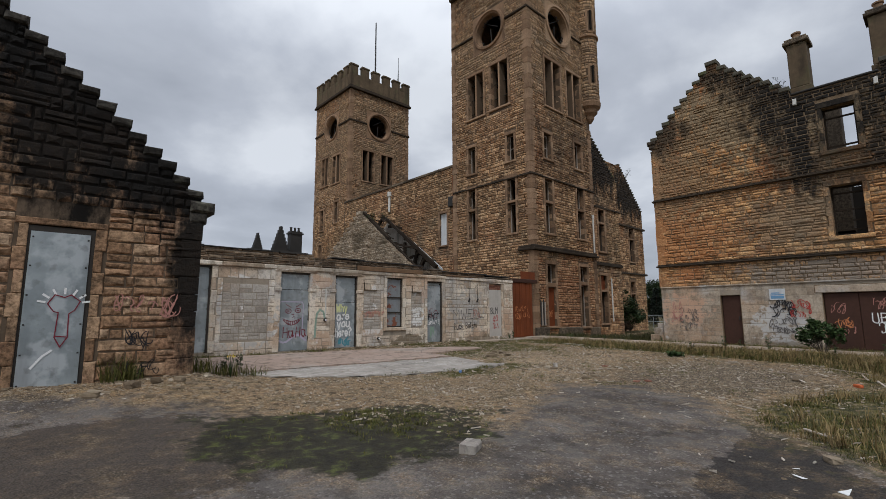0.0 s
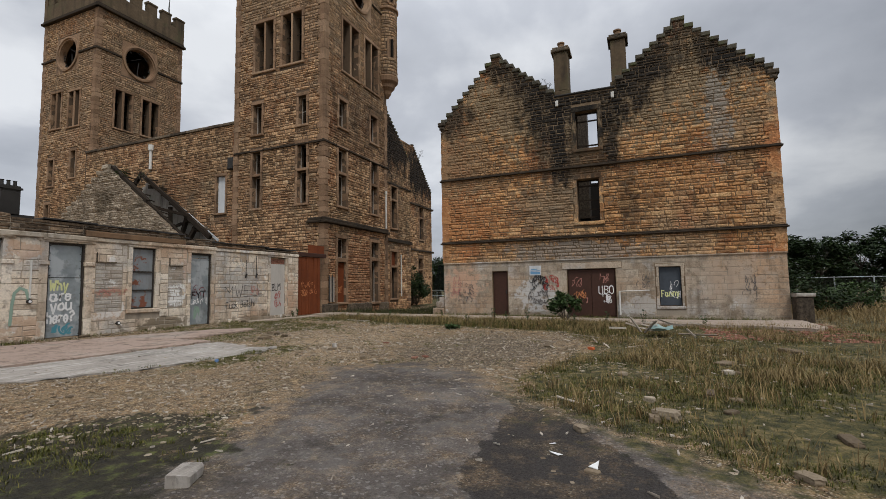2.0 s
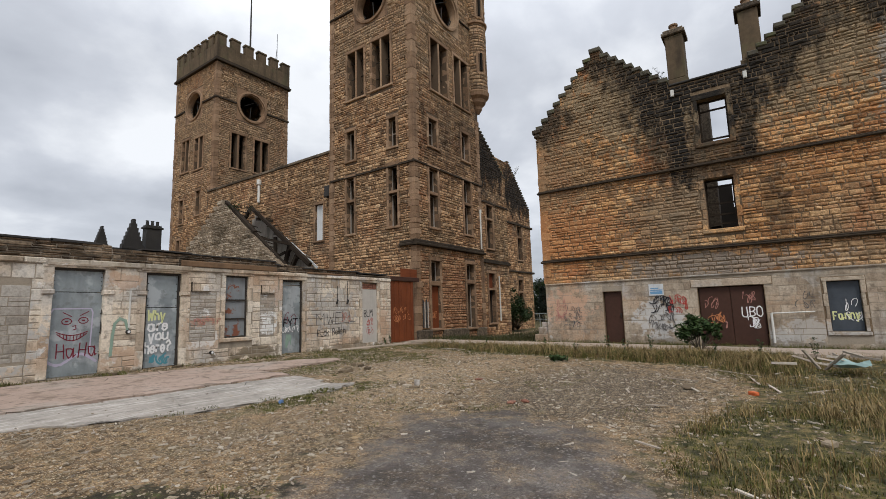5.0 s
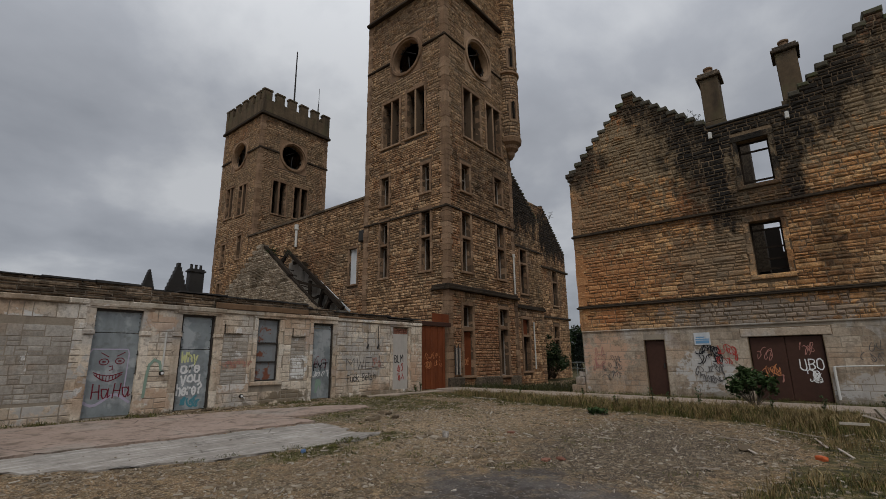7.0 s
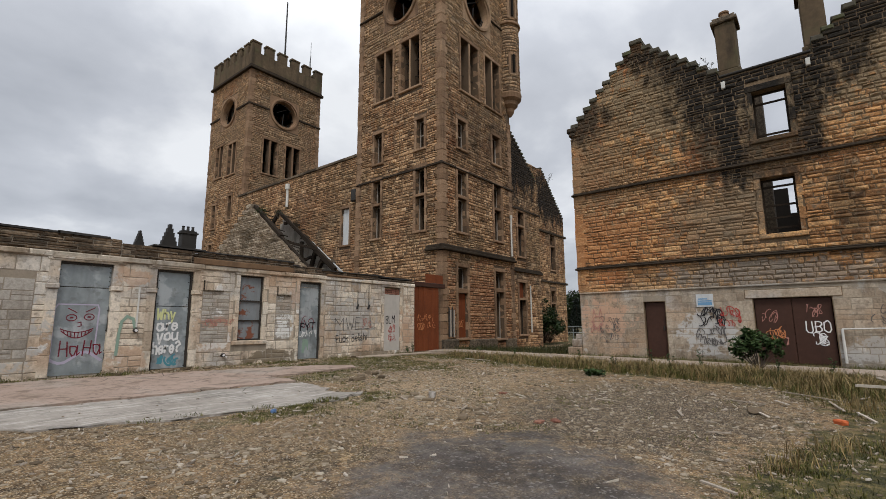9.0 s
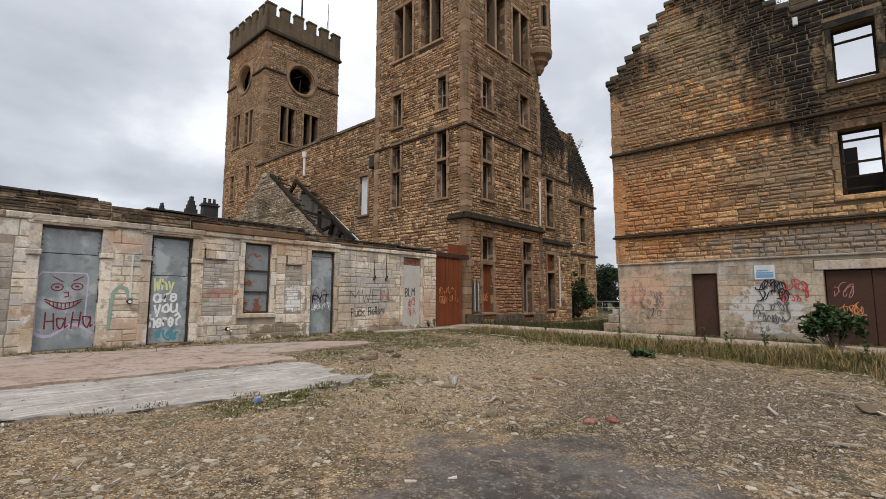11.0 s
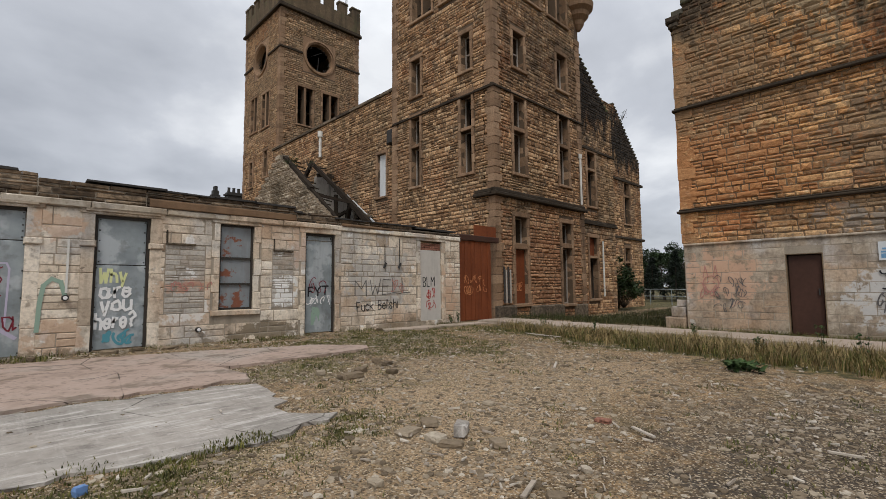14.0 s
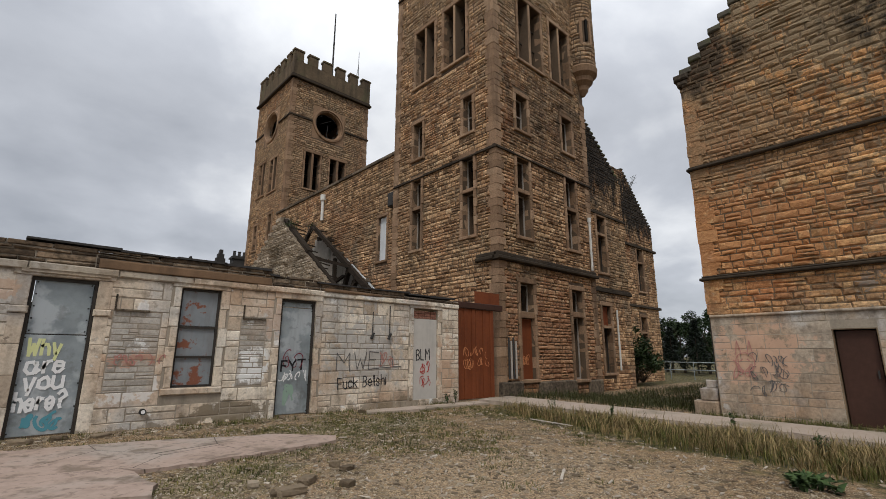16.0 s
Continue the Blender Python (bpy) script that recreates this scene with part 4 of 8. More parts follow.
    asp = mixc(nd, lk, span(nd, lk, mid, 0.5, 0.66, 0, 0.55), asr.outputs[0], (0.20, 0.175, 0.15))
    asp = mixc(nd, lk, span(nd, lk, fine, 0.42, 0.6, 0.0, 0.6), asp, (0.04, 0.034, 0.03))
    asp = mixc(nd, lk, span(nd, lk, sp.outputs[1], 0.9, 0.93, 0, 0.5), asp, (0.30, 0.28, 0.26))
    dk = mixc(nd, lk, span(nd, lk, fine, 0.4, 0.65), (0.016, 0.0135, 0.012), (0.058, 0.05, 0.045))
    top = span(nd, lk, noise_out(nd, lk, pos, 0.9, 9, 0.62), 0.52, 0.56, 0, 0.45)
    asp = mixc(nd, lk, top, asp, (0.165, 0.148, 0.134))
    asp = mixc(nd, lk, span(nd, lk, noise_out(nd, lk, pos, 1.7, 9, 0.68), 0.56, 0.63, 0, 0.5), asp, (0.045, 0.038, 0.033))
    asp = mixc(nd, lk, times(nd, lk, m_dark, 0.93), asp, dk)
    # bare cinders where the surface has gone, before the outbuilding
    sub = nd.new("ShaderNodeVectorMath"); sub.operation = "SUBTRACT"; sub.inputs[1].default_value = (0.1, 6.6, 0)
    div = nd.new("ShaderNodeVectorMath"); div.operation = "DIVIDE"; div.inputs[1].default_value = (2.2, 1.9, 9)
    ln = nd.new("ShaderNodeVectorMath"); ln.operation = "LENGTH"
    lk.new(pos, sub.inputs[0]); lk.new(sub.outputs[0], div.inputs[0]); lk.new(div.outputs[0], ln.inputs[0])
    asp = mixc(nd, lk, span(nd, lk, times(nd, lk, span(nd, lk, ln.outputs["Value"], 1.2, 0.5), rag, "SUBTRACT"), 0.42, 0.5, 0, 0.85), asp, mixc(nd, lk, span(nd, lk, fine, 0.4, 0.62), (0.026, 0.02, 0.015), (0.11, 0.085, 0.066)))
    asp = mixc(nd, lk, span(nd, lk, noise_out(nd, lk, pos, 2.3, 8, 0.7), 0.48, 0.7, 0, 0.55), asp, col)
    asp = mixc(nd, lk, span(nd, lk, vo2.outputs["Distance"], 0.5, 0.2, 0, 0.18), asp, (0.03, 0.026, 0.024))
    col = mixc(nd, lk, m_asp, col, asp)
    # turf under the weeds, moss
    tu = ramp(nd, [(0.38, (0.022, 0.025, 0.008)), (0.5, (0.062, 0.06, 0.018)), (0.64, (0.18, 0.135, 0.055))])
    lk.new(mid, tu.inputs[0])
    col = mixc(nd, lk, times(nd, lk, m_lawn, 0.9), col, tu.outputs[0])
    mo = ramp(nd, [(0.35, (0.014, 0.013, 0.009)), (0.54, (0.03, 0.027, 0.013)), (0.66, (0.085, 0.10, 0.024))])
    lk.new(mid, mo.inputs[0])
    al = nd.new("ShaderNodeVertexColor"); al.layer_name = "zone"
    col = mixc(nd, lk, times(nd, lk, ragged(al.outputs["Alpha"], 0.35, 0.65), 0.93), col, mo.outputs[0])
    lk.new(col, bsdf.inputs["Base Color"])
    bsdf.inputs["Roughness"].default_value = 0.93
    bsdf.inputs["Specular IOR Level"].default_value = 0.3
    h = times(nd, lk, span(nd, lk, vo.outputs["Distance"], 0.6, 0.1), 0.6)
    h = times(nd, lk, h, times(nd, lk, fine, 0.5), "ADD")
    b = nd.new("ShaderNodeBump"); b.inputs["Strength"].default_value = 0.7; b.inputs["Distance"].default_value = 0.035
    lk.new(h, b.inputs["Height"]); lk.new(b.outputs[0], bsdf.inputs["Normal"])
    me.materials.append(m)
    return ob


ground = build_ground()


def plate(name, poly, lift, material, label, category, wob=0.05, seed=1, thick=0.15, step=0.22):
    """A cast slab with ragged edges, lying on the ground."""
    r, ring = random.Random(seed), []
    for i in range(len(poly)):
        (a, b), (c, d) = poly[i], poly[(i + 1) % len(poly)]
        n = max(1, int(math.hypot(c - a, d - b) / step))
        for k in range(n):
            t = k / n
            ring.append((a + (c - a) * t + r.uniform(-wob, wob), b + (d - b) * t + r.uniform(-wob, wob)))
    bm = bmesh.new()
    zt = lambda x, y: lie_of_land(x, y) + lift
    top = [bm.verts.new((x, y, zt(x, y))) for x, y in ring]
    low = [bm.verts.new((x, y, zt(x, y) - thick)) for x, y in ring]
    f = bm.faces.new(top)
    for i in range(len(ring)):
        j = (i + 1) % len(ring)
        bm.faces.new((top[i], low[i], low[j], top[j]))
    bmesh.ops.triangulate(bm, faces=[f])
    return tagged(part(name, tidy(bm), material, None), label, category, kind="structure")


plate("pavement_slab", SLAB, 0.028, M["concrete"], "worn grey concrete slab with ragged edges", "concrete slab", 0.09, 2, step=0.16)
plate("pavement_strip", STRIP, 0.04, M["red_concrete"], "reddish worn concrete floor along the low wall", "concrete slab", 0.08, 3, step=0.18)
plate("pavement", [(18.45, 15.3), (18.5, 11), (18.7, 7.7), (18.4, 5), (18.2, 0), (17.7, -2.4), (17.0, -3.5), (17.6, -3.95), (20.9, -4.1), (20.2, -2), (20.1, 5), (20.15, 8), (20.05, 12), (20.0, 15.4)], 0.10, M["path"], "pale cracked concrete footpath along the ruin", "footpath", 0.03, 4)
plate("pavement_apron", [(14.3, 14.9), (18.4, 14.75), (18.4, 15.35), (14.6, 15.4)], 0.05, M["path"], "broken concrete apron beside the low wall", "footpath", 0.05, 5)

# ---- low range with the boarded doors ----
DW = Face("S", 15.82)
low_range = thing("low_ruined_range", "roofless low stone range with boarded-up doorways and graffiti", "ruined building")
GZ = 0.2
DOORS = [(3.0, 3.87, 0.4, 3.02), (6.03, 7.08, 0.3, 2.95), (8.07, 9.0, 0.3, 2.93), (10.36, 11.13, 1.0, 2.95), (12.45, 13.32, 0.3, 2.9), (16.36, 17.28, 0.42, 2.95)]
W_END = 18.14


def low_top(u):
    return 3.55 if u < 7.2 else 3.5 if u < 8.9 else 3.46 if u < 12.2 else 3.36 if u < 13.4 else 3.3 if u < 16 else 3.26


low_us = [-6, 1.9, 7.2, 8.9, 12.2, 13.4, 16, W_END] + [d[i] for d in DOORS for i in (0, 1)]
low_vs = [GZ - 0.4, 3.26, 3.3, 3.36, 3.46, 3.5, 3.55] + [d[i] for d in DOORS for i in (2, 3)]
in_hole = lambda u, v, hs: any(h[0] < u < h[1] and h[2] < v < h[3] for h in hs)
low_wall = slab("wall", DW, low_us, low_vs, lambda u, v: v < low_top(u) and not in_hole(u, v, DOORS), 0.45, M["pale_mortar"], low_range)
INFILL = [(4.2, 5.62, 0.75, 2.5), (9.28, 10.06, 0.95, 2.415), (11.58, 12.12, 1.0, 2.375)]
holes = INFILL + [(a - 0.17, b + 0.17, c - (0.14 if c > 0.9 else 0), d + 0.16) for a, b, c, d in DOORS]
ash = lay(1.6, W_END, GZ, 3.02, holes, course=(0.13, 0.30), width=(0.22, 0.72), seed=5)
masonry(DW, ash, M["pale_block"], low_wall, near=lambda s: 5.4 < s[0] < 15.5 and s[2] < 3.0, joint=0.005, proud=0.018, seed=6, name="block", bev=0.012)
for k, (a, b, c, d) in enumerate(INFILL):
    masonry(DW, lay(a, b, c, d, course=(0.2, 0.22) if k == 0 else (0.1, 0.13), width=(0.3, 0.46), seed=60 + k), M["infill_block"], low_wall, near=lambda s: True, joint=0.005, proud=0.012, seed=64 + k, name="infill_block", bev=0.008)
# cornice band, blackened wall head and felt edge
cor = [(u, min(u + 1.27, W_END), 3.03, 3.16, -0.1, 0.05 + 0.012 * (i % 3)) for i, u in enumerate([1.6 + 1.28 * k for k in range(13)])]
row_of("cornice_stone", DW, cor, M["pale_block"], low_range, "pale moulded stone band", 0.02, 0.006)
heads = lay(1.6, W_END, 3.17, 3.6, top=lambda a, b: [(p, q) for p, q in ((1.6, 7.2), (7.2, 8.9), (8.9, 12.2), (12.2, 13.4), (13.4, 16), (16, W_END)) if b <= low_top((p + q) / 2) + 0.07], course=(0.055, 0.12), width=(0.25, 1.1), seed=8)
masonry(DW, heads, M["wall_head"], low_wall, joint=0.006, proud=0.045, seed=9, bev=0.012)
for p, q in ((1.6, 6.9), (7.9, 12.3), (13.3, 17.9)):
    u = p
    while u < q:
        w = min(rng.uniform(0.8, 1.6), q - u)
        h = low_top(u + w / 2)
        boxes("felt_edge", DW, [(u, u + w + 0.03, h + 0.03 + rng.uniform(0, 0.02), h + 0.075 + rng.uniform(0, 0.02), -0.42, 0.06)], M["felt"], low_range, "ragged black roofing felt edge", 0, 0.012)
        u += w
boxes("fascia", DW, [(8.95, 12.15, 3.18, 3.33, -0.02, 0.075), (13.5, 15.2, 3.17, 3.22, -0.02, 0.08)], M["scrap_brown"], low_range, "split brown timber fascia", 0.01, 0.02)
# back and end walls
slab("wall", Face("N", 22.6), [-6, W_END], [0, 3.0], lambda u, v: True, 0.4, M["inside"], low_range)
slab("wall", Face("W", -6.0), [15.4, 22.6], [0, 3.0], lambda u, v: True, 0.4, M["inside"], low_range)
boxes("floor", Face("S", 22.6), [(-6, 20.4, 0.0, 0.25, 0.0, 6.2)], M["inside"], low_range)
for i, (a, b, c, d) in enumerate(DOORS):
    if i in (1, 2):
        n = 0.21
        sur = new("door_surround"); sur.parent = low_range
        tagged(sur, "pale dressed stone surround with corbels")
        boxes("lintel", DW, [(a - n - 0.04, b + n + 0.04, d + 0.006, d + 0.17, -0.3, 0.03)], M["pale_block"], sur, "", 0.015, 0.004)
        boxes("label_mould", DW, [(a - n + 0.05, b + n - 0.05, d + 0.05, d + 0.12, 0.031, 0.06)], M["pale_block"], sur, "", 0.01)
        for p, q in ((a - n, a), (b, b + n)):
            boxes("jamb_stone", DW, [(p, q, 2.42, d + 0.003, -0.3, 0.02)], M["pale_block"], sur, "", 0.01, 0.004)
            boxes("corbel", DW, [((p + q) / 2 - 0.13, (p + q) / 2 + 0.13, 2.3, 2.418, -0.1, 0.055)], M["pale_block"], sur, "", 0.02)
            for k in range(4):
                v0 = c + (2.295 - c) * k / 4
                boxes("jamb_stone", DW, [(p, q, v0 + 0.003, v0 + (2.295 - c) / 4 - 0.003, -0.3, 0.016)], M["pale_block"], sur, "", 0.008, 0.004)
    else:
        surround(low_range, DW, a, b, c, d, M["pale_block"], 0.17, 0.15, 0.13, 0.022, 0.03, door=c < 0.9, name="door_surround" if c < 0.9 else "window_surround")


def sheet_door(a, b, c, d, split, mat, label, frame_m="dark_frame"):
    door = thing("door", label, "door", kind="structure")
    bm = bmesh.new()
    for r in ((a, a + 0.05, c, d), (b - 0.05, b, c, d), (a + 0.05, b - 0.05, d - 0.06, d)):
        add_box(bm, DW, *r, -0.2, -0.05)
    part("door_frame", tidy(bm), M[frame_m], door)
    bolts = bmesh.new()
    edges = [c + 0.02] + split + [d - 0.03]
    for k, (p, q) in enumerate(zip(edges, edges[1:])):
        g = 0.03 if k == 0 else 0.06
        boxes("panel", DW, [(a + g, b - g, p + 0.008, q - 0.008, -0.13, -0.10 + 0.004 * (k % 2))], mat, door, bev=0.006)
        for t in range(5):
            for s in (a + g + 0.03, b - g - 0.03):
                v = p + 0.06 + (q - p - 0.12) * t / 4
                add_box(bolts, DW, s - 0.012, s + 0.012, v - 0.012, v + 0.012, -0.1, -0.085, 0.004)
    tagged(part("bolts", tidy(bolts), M["iron"], door), kind="stuff")
    return door


d0 = sheet_door(*DOORS[0], [], M["sheet"], "grey-green boarded door in the low wall beside the gable")
d1 = sheet_door(5.97, 7.13, 0.3, 2.95, [2.36], M["sheet"], "grey sheet metal door with a sprayed grinning face")
d2 = sheet_door(*DOORS[2], [1.96], M["sheet"], "grey sheet metal door sprayed with a question in white")
d4 = sheet_door(*DOORS[4], [2.72], M["sheet"], "pale grey metal door with small black and white tags")
w3 = thing("window_1", "rust-streaked metal sheet over a window opening", "window", kind="structure")
sash(w3, DW, 10.36, 11.13, 1.0, 2.95, M["dark_frame"], 0.06, bars=(0.3, 0.6), w=0.045)
for p, q in ((1.02, 1.6), (1.6, 2.2), (2.2, 2.93)):
    boxes("panel", DW, [(10.38, 11.11, p + 0.004, q - 0.004, -0.13, -0.1)], M["sheet_rust"], w3)
w5 = thing("door", "blocked doorway rendered pale with scribbled tags", "door", kind="structure")
boxes("infill", DW, [(16.37, 17.27, 0.42, 2.66, -0.2, -0.04)], M["pale_board"], w5)
row_of("brick", DW, [(16.37 + 0.225 * k, 16.37 + 0.225 * k + 0.21, 2.67 + 0.075 * j, 2.735 + 0.075 * j, -0.2, -0.05) for k in range(4) for j in range(3)], M["red_brick"], w5)

# writing on the low wall
DP = Face("S", 15.92)
lettering(d2, DP, "Why", 8.19, 1.62, 0.25, M["p_yellow"], 0.046, seed=2, d=0.006, squash=0.62)
lettering(d2, DP, "are", 8.22, 1.32, 0.27, M["p_white"], 0.05, seed=3, d=0.010, squash=0.7)
lettering(d2, DP, "you", 8.24, 1.06, 0.27, M["p_white"], 0.05, seed=4, d=0.014, squash=0.7)
lettering(d2, DP, "here?", 8.15, 0.72, 0.28, M["p_white"], 0.05, seed=5, d=0.018, squash=0.5)
scrawl(d2, DP, 8.3, 8.9, 0.42, 0.66, M["p_teal"], 5, 0.05, 0.004, 3, label="faded blue spray paint")
lettering(d1, DP, "HaHa", 6.22, 0.76, 0.33, M["p_maroon"], 0.026, seed=8, squash=0.62, wob=0.03)
bm = bmesh.new()
for s in (0, 1):
    c0 = (6.37 if s == 0 else 6.71, 1.64 + 0.02 * s)
    ribbon(bm, DP, [(c0[0] + 0.1 * math.cos(a / 10 * math.tau), c0[1] + 0.075 * math.sin(a / 10 * math.tau)) for a in range(11)], 0.02, 0.005)
    ribbon(bm, DP, [(c0[0] - 0.02, c0[1]), (c0[0] + 0.02, c0[1])], 0.035, 0.006)
    ribbon(bm, DP, [(c0[0] + (-0.08 if s == 0 else 0.1), c0[1] + 0.22), (c0[0] + (0.09 if s == 0 else -0.07), c0[1] + 0.12)], 0.02, 0.005)
ribbon(bm, DP, [(6.5, 1.52), (6.56, 1.54), (6.57, 1.45), (6.51, 1.43)], 0.02, 0.005)
up = [(6.18 + 0.07 * k, 1.40 - 0.1 * math.sin(math.pi * (k + 0.5) / 10)) for k in range(10)]
lo = [(6.2 + 0.066 * k, 1.36 - 0.19 * math.sin(math.pi * (k + 0.4) / 9.8)) for k in range(10)]
ribbon(bm, DP, up, 0.022, 0.005)
ribbon(bm, DP, lo, 0.022, 0.005)
for k in range(1, 9):
    ribbon(bm, DP, [up[k], lo[k]], 0.018, 0.007)
part("drawing", bm, M["p_maroon"], d1, "sprayed maroon grinning face")
bm = bmesh.new()
ribbon(bm, DP, [(6.05, 0.75), (6.04, 1.85), (6.1, 1.95), (6.86, 1.95), (6.9, 1.85), (6.88, 0.85)], 0.03, 0.004)
ribbon(bm, DP, [(6.02 + 0.1 * k, 0.72 - 0.12 * math.sin(k * 0.7)) for k in range(11)], 0.06, 0.003)
part("drawing", bm, M["p_lilac"], d1, "pale lilac sprayed outline")
lettering(d4, DP, "FYT", 12.6, 1.28, 0.22, M["p_black"], 0.04, seed=4, squash=0.9)
scrawl(d4, DP, 12.55, 13.2, 1.05, 1.3, M["p_white"], 5, 0.025, 0.004, 9)
scrawl(d4, DP, 12.6, 13.15, 1.35, 1.75, M["p_maroon"], 4, 0.02, 0.003, 12)
scrawl(d4, DP, 12.7, 13.1, 0.5, 1.0, M["p_green"], 3, 0.05, 0.003, 13)
tags = tagged(new("graffiti"), "scattered sprayed tags on pale ashlar", "graffiti", kind="structure")
lettering(tags, DW, "MWELL", 13.95, 1.25, 0.42, M["p_grey"], 0.024, d=0.022, seed=3, squash=1.05)
lettering(tags, DW, "Fuck Bellshi", 14.0, 0.82, 0.25, M["p_black"], 0.024, d=0.022, seed=22, squash=0.62)
scrawl(tags, DW, 15.2, 15.7, 1.3, 1.7, M["p_salmon"], 3, 0.025, 0.023, 21)
lettering(w5, Face("S", 15.86), "BLM", 16.5, 1.5, 0.28, M["p_black"], 0.03, d=0.006, seed=6)
scrawl(w5, Face("S", 15.86), 16.65, 17.15, 0.75, 1.4, M["p_red"], 6, 0.028, 0.006, 14)
scrawl(tags, DW, 9.4, 10.2, 1.45, 1.7, M["p_salmon"], 6, 0.025, 0.022, 31, label="faded red scribble")
bm = bmesh.new()
ribbon(bm, DW, [(7.3, 0.75), (7.32, 1.25), (7.36, 1.55), (7.47, 1.68), (7.6, 1.62), (7.66, 1.4)], 0.07, 0.022)
part("graffiti", bm, M["p_green"], tags, "faded green sprayed arch")
# fittings on the wall
for u, v in ((7.67, 1.33), (9.95, 0.6)):
    pipe = thing("pipe_stub", "short cut-off waste pipe in the pale wall", "pipe")
    bm = bmesh.new()
    tube(bm, DW.at(u, v, -0.05), DW.at(u, v, 0.09), 0.055, n=12)
    part("collar", tidy(bm), M["iron"], pipe)
    bm = bmesh.new()
    tube(bm, DW.at(u, v, 0.0), DW.at(u, v, 0.1), 0.035, n=12)
    part("bore", tidy(bm), M["p_white"], pipe)
bm = bmesh.new()
bar(bm, DW.at(7.68, 1.42, 0.03), DW.at(7.68, 2.42, 0.03), 0.035)
tagged(part("wall_conduit", bm, M["pipe_white"], None), "white conduit down the pale wall", "pipe")
for u in (14.95, 15.5):
    brk = thing("wall_bracket", "rusted iron bracket on the pale wall", "bracket", "wall brackets")
    bm = bmesh.new(); tube(bm, DW.at(u, 2.1, 0.04), DW.at(u, 2.75 if u < 15.2 else 2.95, 0.04), 0.011); part("rod", tidy(bm), M["iron"], brk)
    bm = bmesh.new(); tube(bm, DW.at(u - 0.04, 2.05, 0.05), DW.at(u + 0.03, 2.2, 0.05), 0.035); part("foot", tidy(bm), M["iron"], brk)
for u0, u1, v in ((9.28, 9.85, 2.42), (11.6, 12.1, 2.38)):
    ledge = thing("wall_ledge", "thin broken stone ledge on the pale wall", "ledge", "wall ledges")
    boxes("shelf", DW, [(u0, u1, v, v + 0.03, 0, 0.05)], M["coping"], ledge)
    boxes("upstand", DW, [(u0, u0 + 0.03, v + 0.031, v + 0.3, 0, 0.03)], M["coping"], ledge)

# rubble gable and charred trusses of the cross wing behind
GB = Face("W", 18.4)
cross = thing("cross_wing", "collapsed cross wing with a pale rubble gable", "ruined building")


def gable_top(a, b):
    h = (b - 3.9) / 5.2
    return [(23.3 + 7.1 * h, 38.6 - 7.7 * h)] if h < 0.99 else []


gab_us = [23.3 + 15.3 * k / 180 for k in range(181)]
rg = slab("rubble_gable", GB, gab_us, [0.3] + [3.9 + 5.2 * k / 90 for k in range(91)], lambda u, v: v < 3.9 or any(p + 0.1 < u < q - 0.1 for p, q in gable_top(v - 0.03, v + 0.03)), 0.5, M["harling"], cross, "pale rubble gable wall left standing")
masonry(GB, lay(23.3, 38.6, 3.4, 9.05, top=gable_top, course=(0.07, 0.2), width=(0.1, 0.34), seed=12), M["harling"], rg, near=lambda s: s[2] > 6.2, joint=0.02, proud=0.09, seed=2, bev=0.045)
for k in range(17):
    t = k / 16
    y, z = 38.5 - 7.7 * t, 4.0 + 5.2 * t
    boxes("verge_stone", GB, [(y - 0.25, y + 0.3, z - 0.15 + rng.uniform(-0.08, 0.05), z + 0.05 + rng.uniform(-0.05, 0.06), -0.55, 0.06)], M["harling"], cross, "", 0.05, 0.04)
slab("wall", Face("E", 18.95), [23.3, 38.6], [0.3, 3.8], lambda u, v: True, 0.05, M["inside"], cross)
tri_us = [24.2 + 11.4 * k / 38 for k in range(39)]
slab("plaster_scar", Face("W", 20.74), tri_us, [3.0] + [4.6 + 4.2 * k / 20 for k in range(21)], lambda u, v: v < 4.7 + (0.7 * (u - 24.4) if u < 30.1 else 4.0 - 0.75 * (u - 30.1)), 0.03, M["plaster"], cross, "grey plaster left on the wall below the lost roof")
truss = thing("roof_truss", "charred collapsing roof timbers over the cross wing", "roof truss")
for name, a, b, w, q in (("rafter", (18.72, 30.75, 9.25), (18.66, 27.2, 6.72), 0.28, 0.3), ("rafter", (18.66, 27.35, 6.78), (18.8, 24.4, 4.5), 0.2, 0.24), ("rafter", (20.15, 30.1, 9.05), (20.2, 27.2, 6.98), 0.17, 0.2), ("rafter", (20.2, 27.3, 7.05), (20.25, 24.0, 4.62), 0.22, 0.26),
                         ("rafter", (20.15, 30.0, 9.05), (20.15, 31.5, 7.6), 0.17, 0.2), ("collar_beam", (18.8, 26.9, 6.42), (20.2, 25.7, 6.0), 0.12, 0.15), ("post", (20.3, 27.4, 4.3), (20.3, 27.5, 6.7), 0.16, 0.2),
                         ("purlin", (20.1, 28.6, 7.9), (20.7, 28.4, 7.95), 0.16, 0.16), ("purlin", (20.1, 29.3, 8.1), (20.7, 29.1, 8.2), 0.16, 0.2), ("brace", (20.3, 28.6, 5.1), (20.2, 26.3, 5.6), 0.13, 0.14), ("brace", (20.35, 26.7, 4.4), (20.3, 26.0, 6.0), 0.2, 0.22), ("brace", (20.3, 25.9, 4.4), (20.35, 25.3, 5.4), 0.25, 0.2)):
    bm = bmesh.new(); bar(bm, a, b, w, q); part(name, tidy(bm), M["timber"], truss)
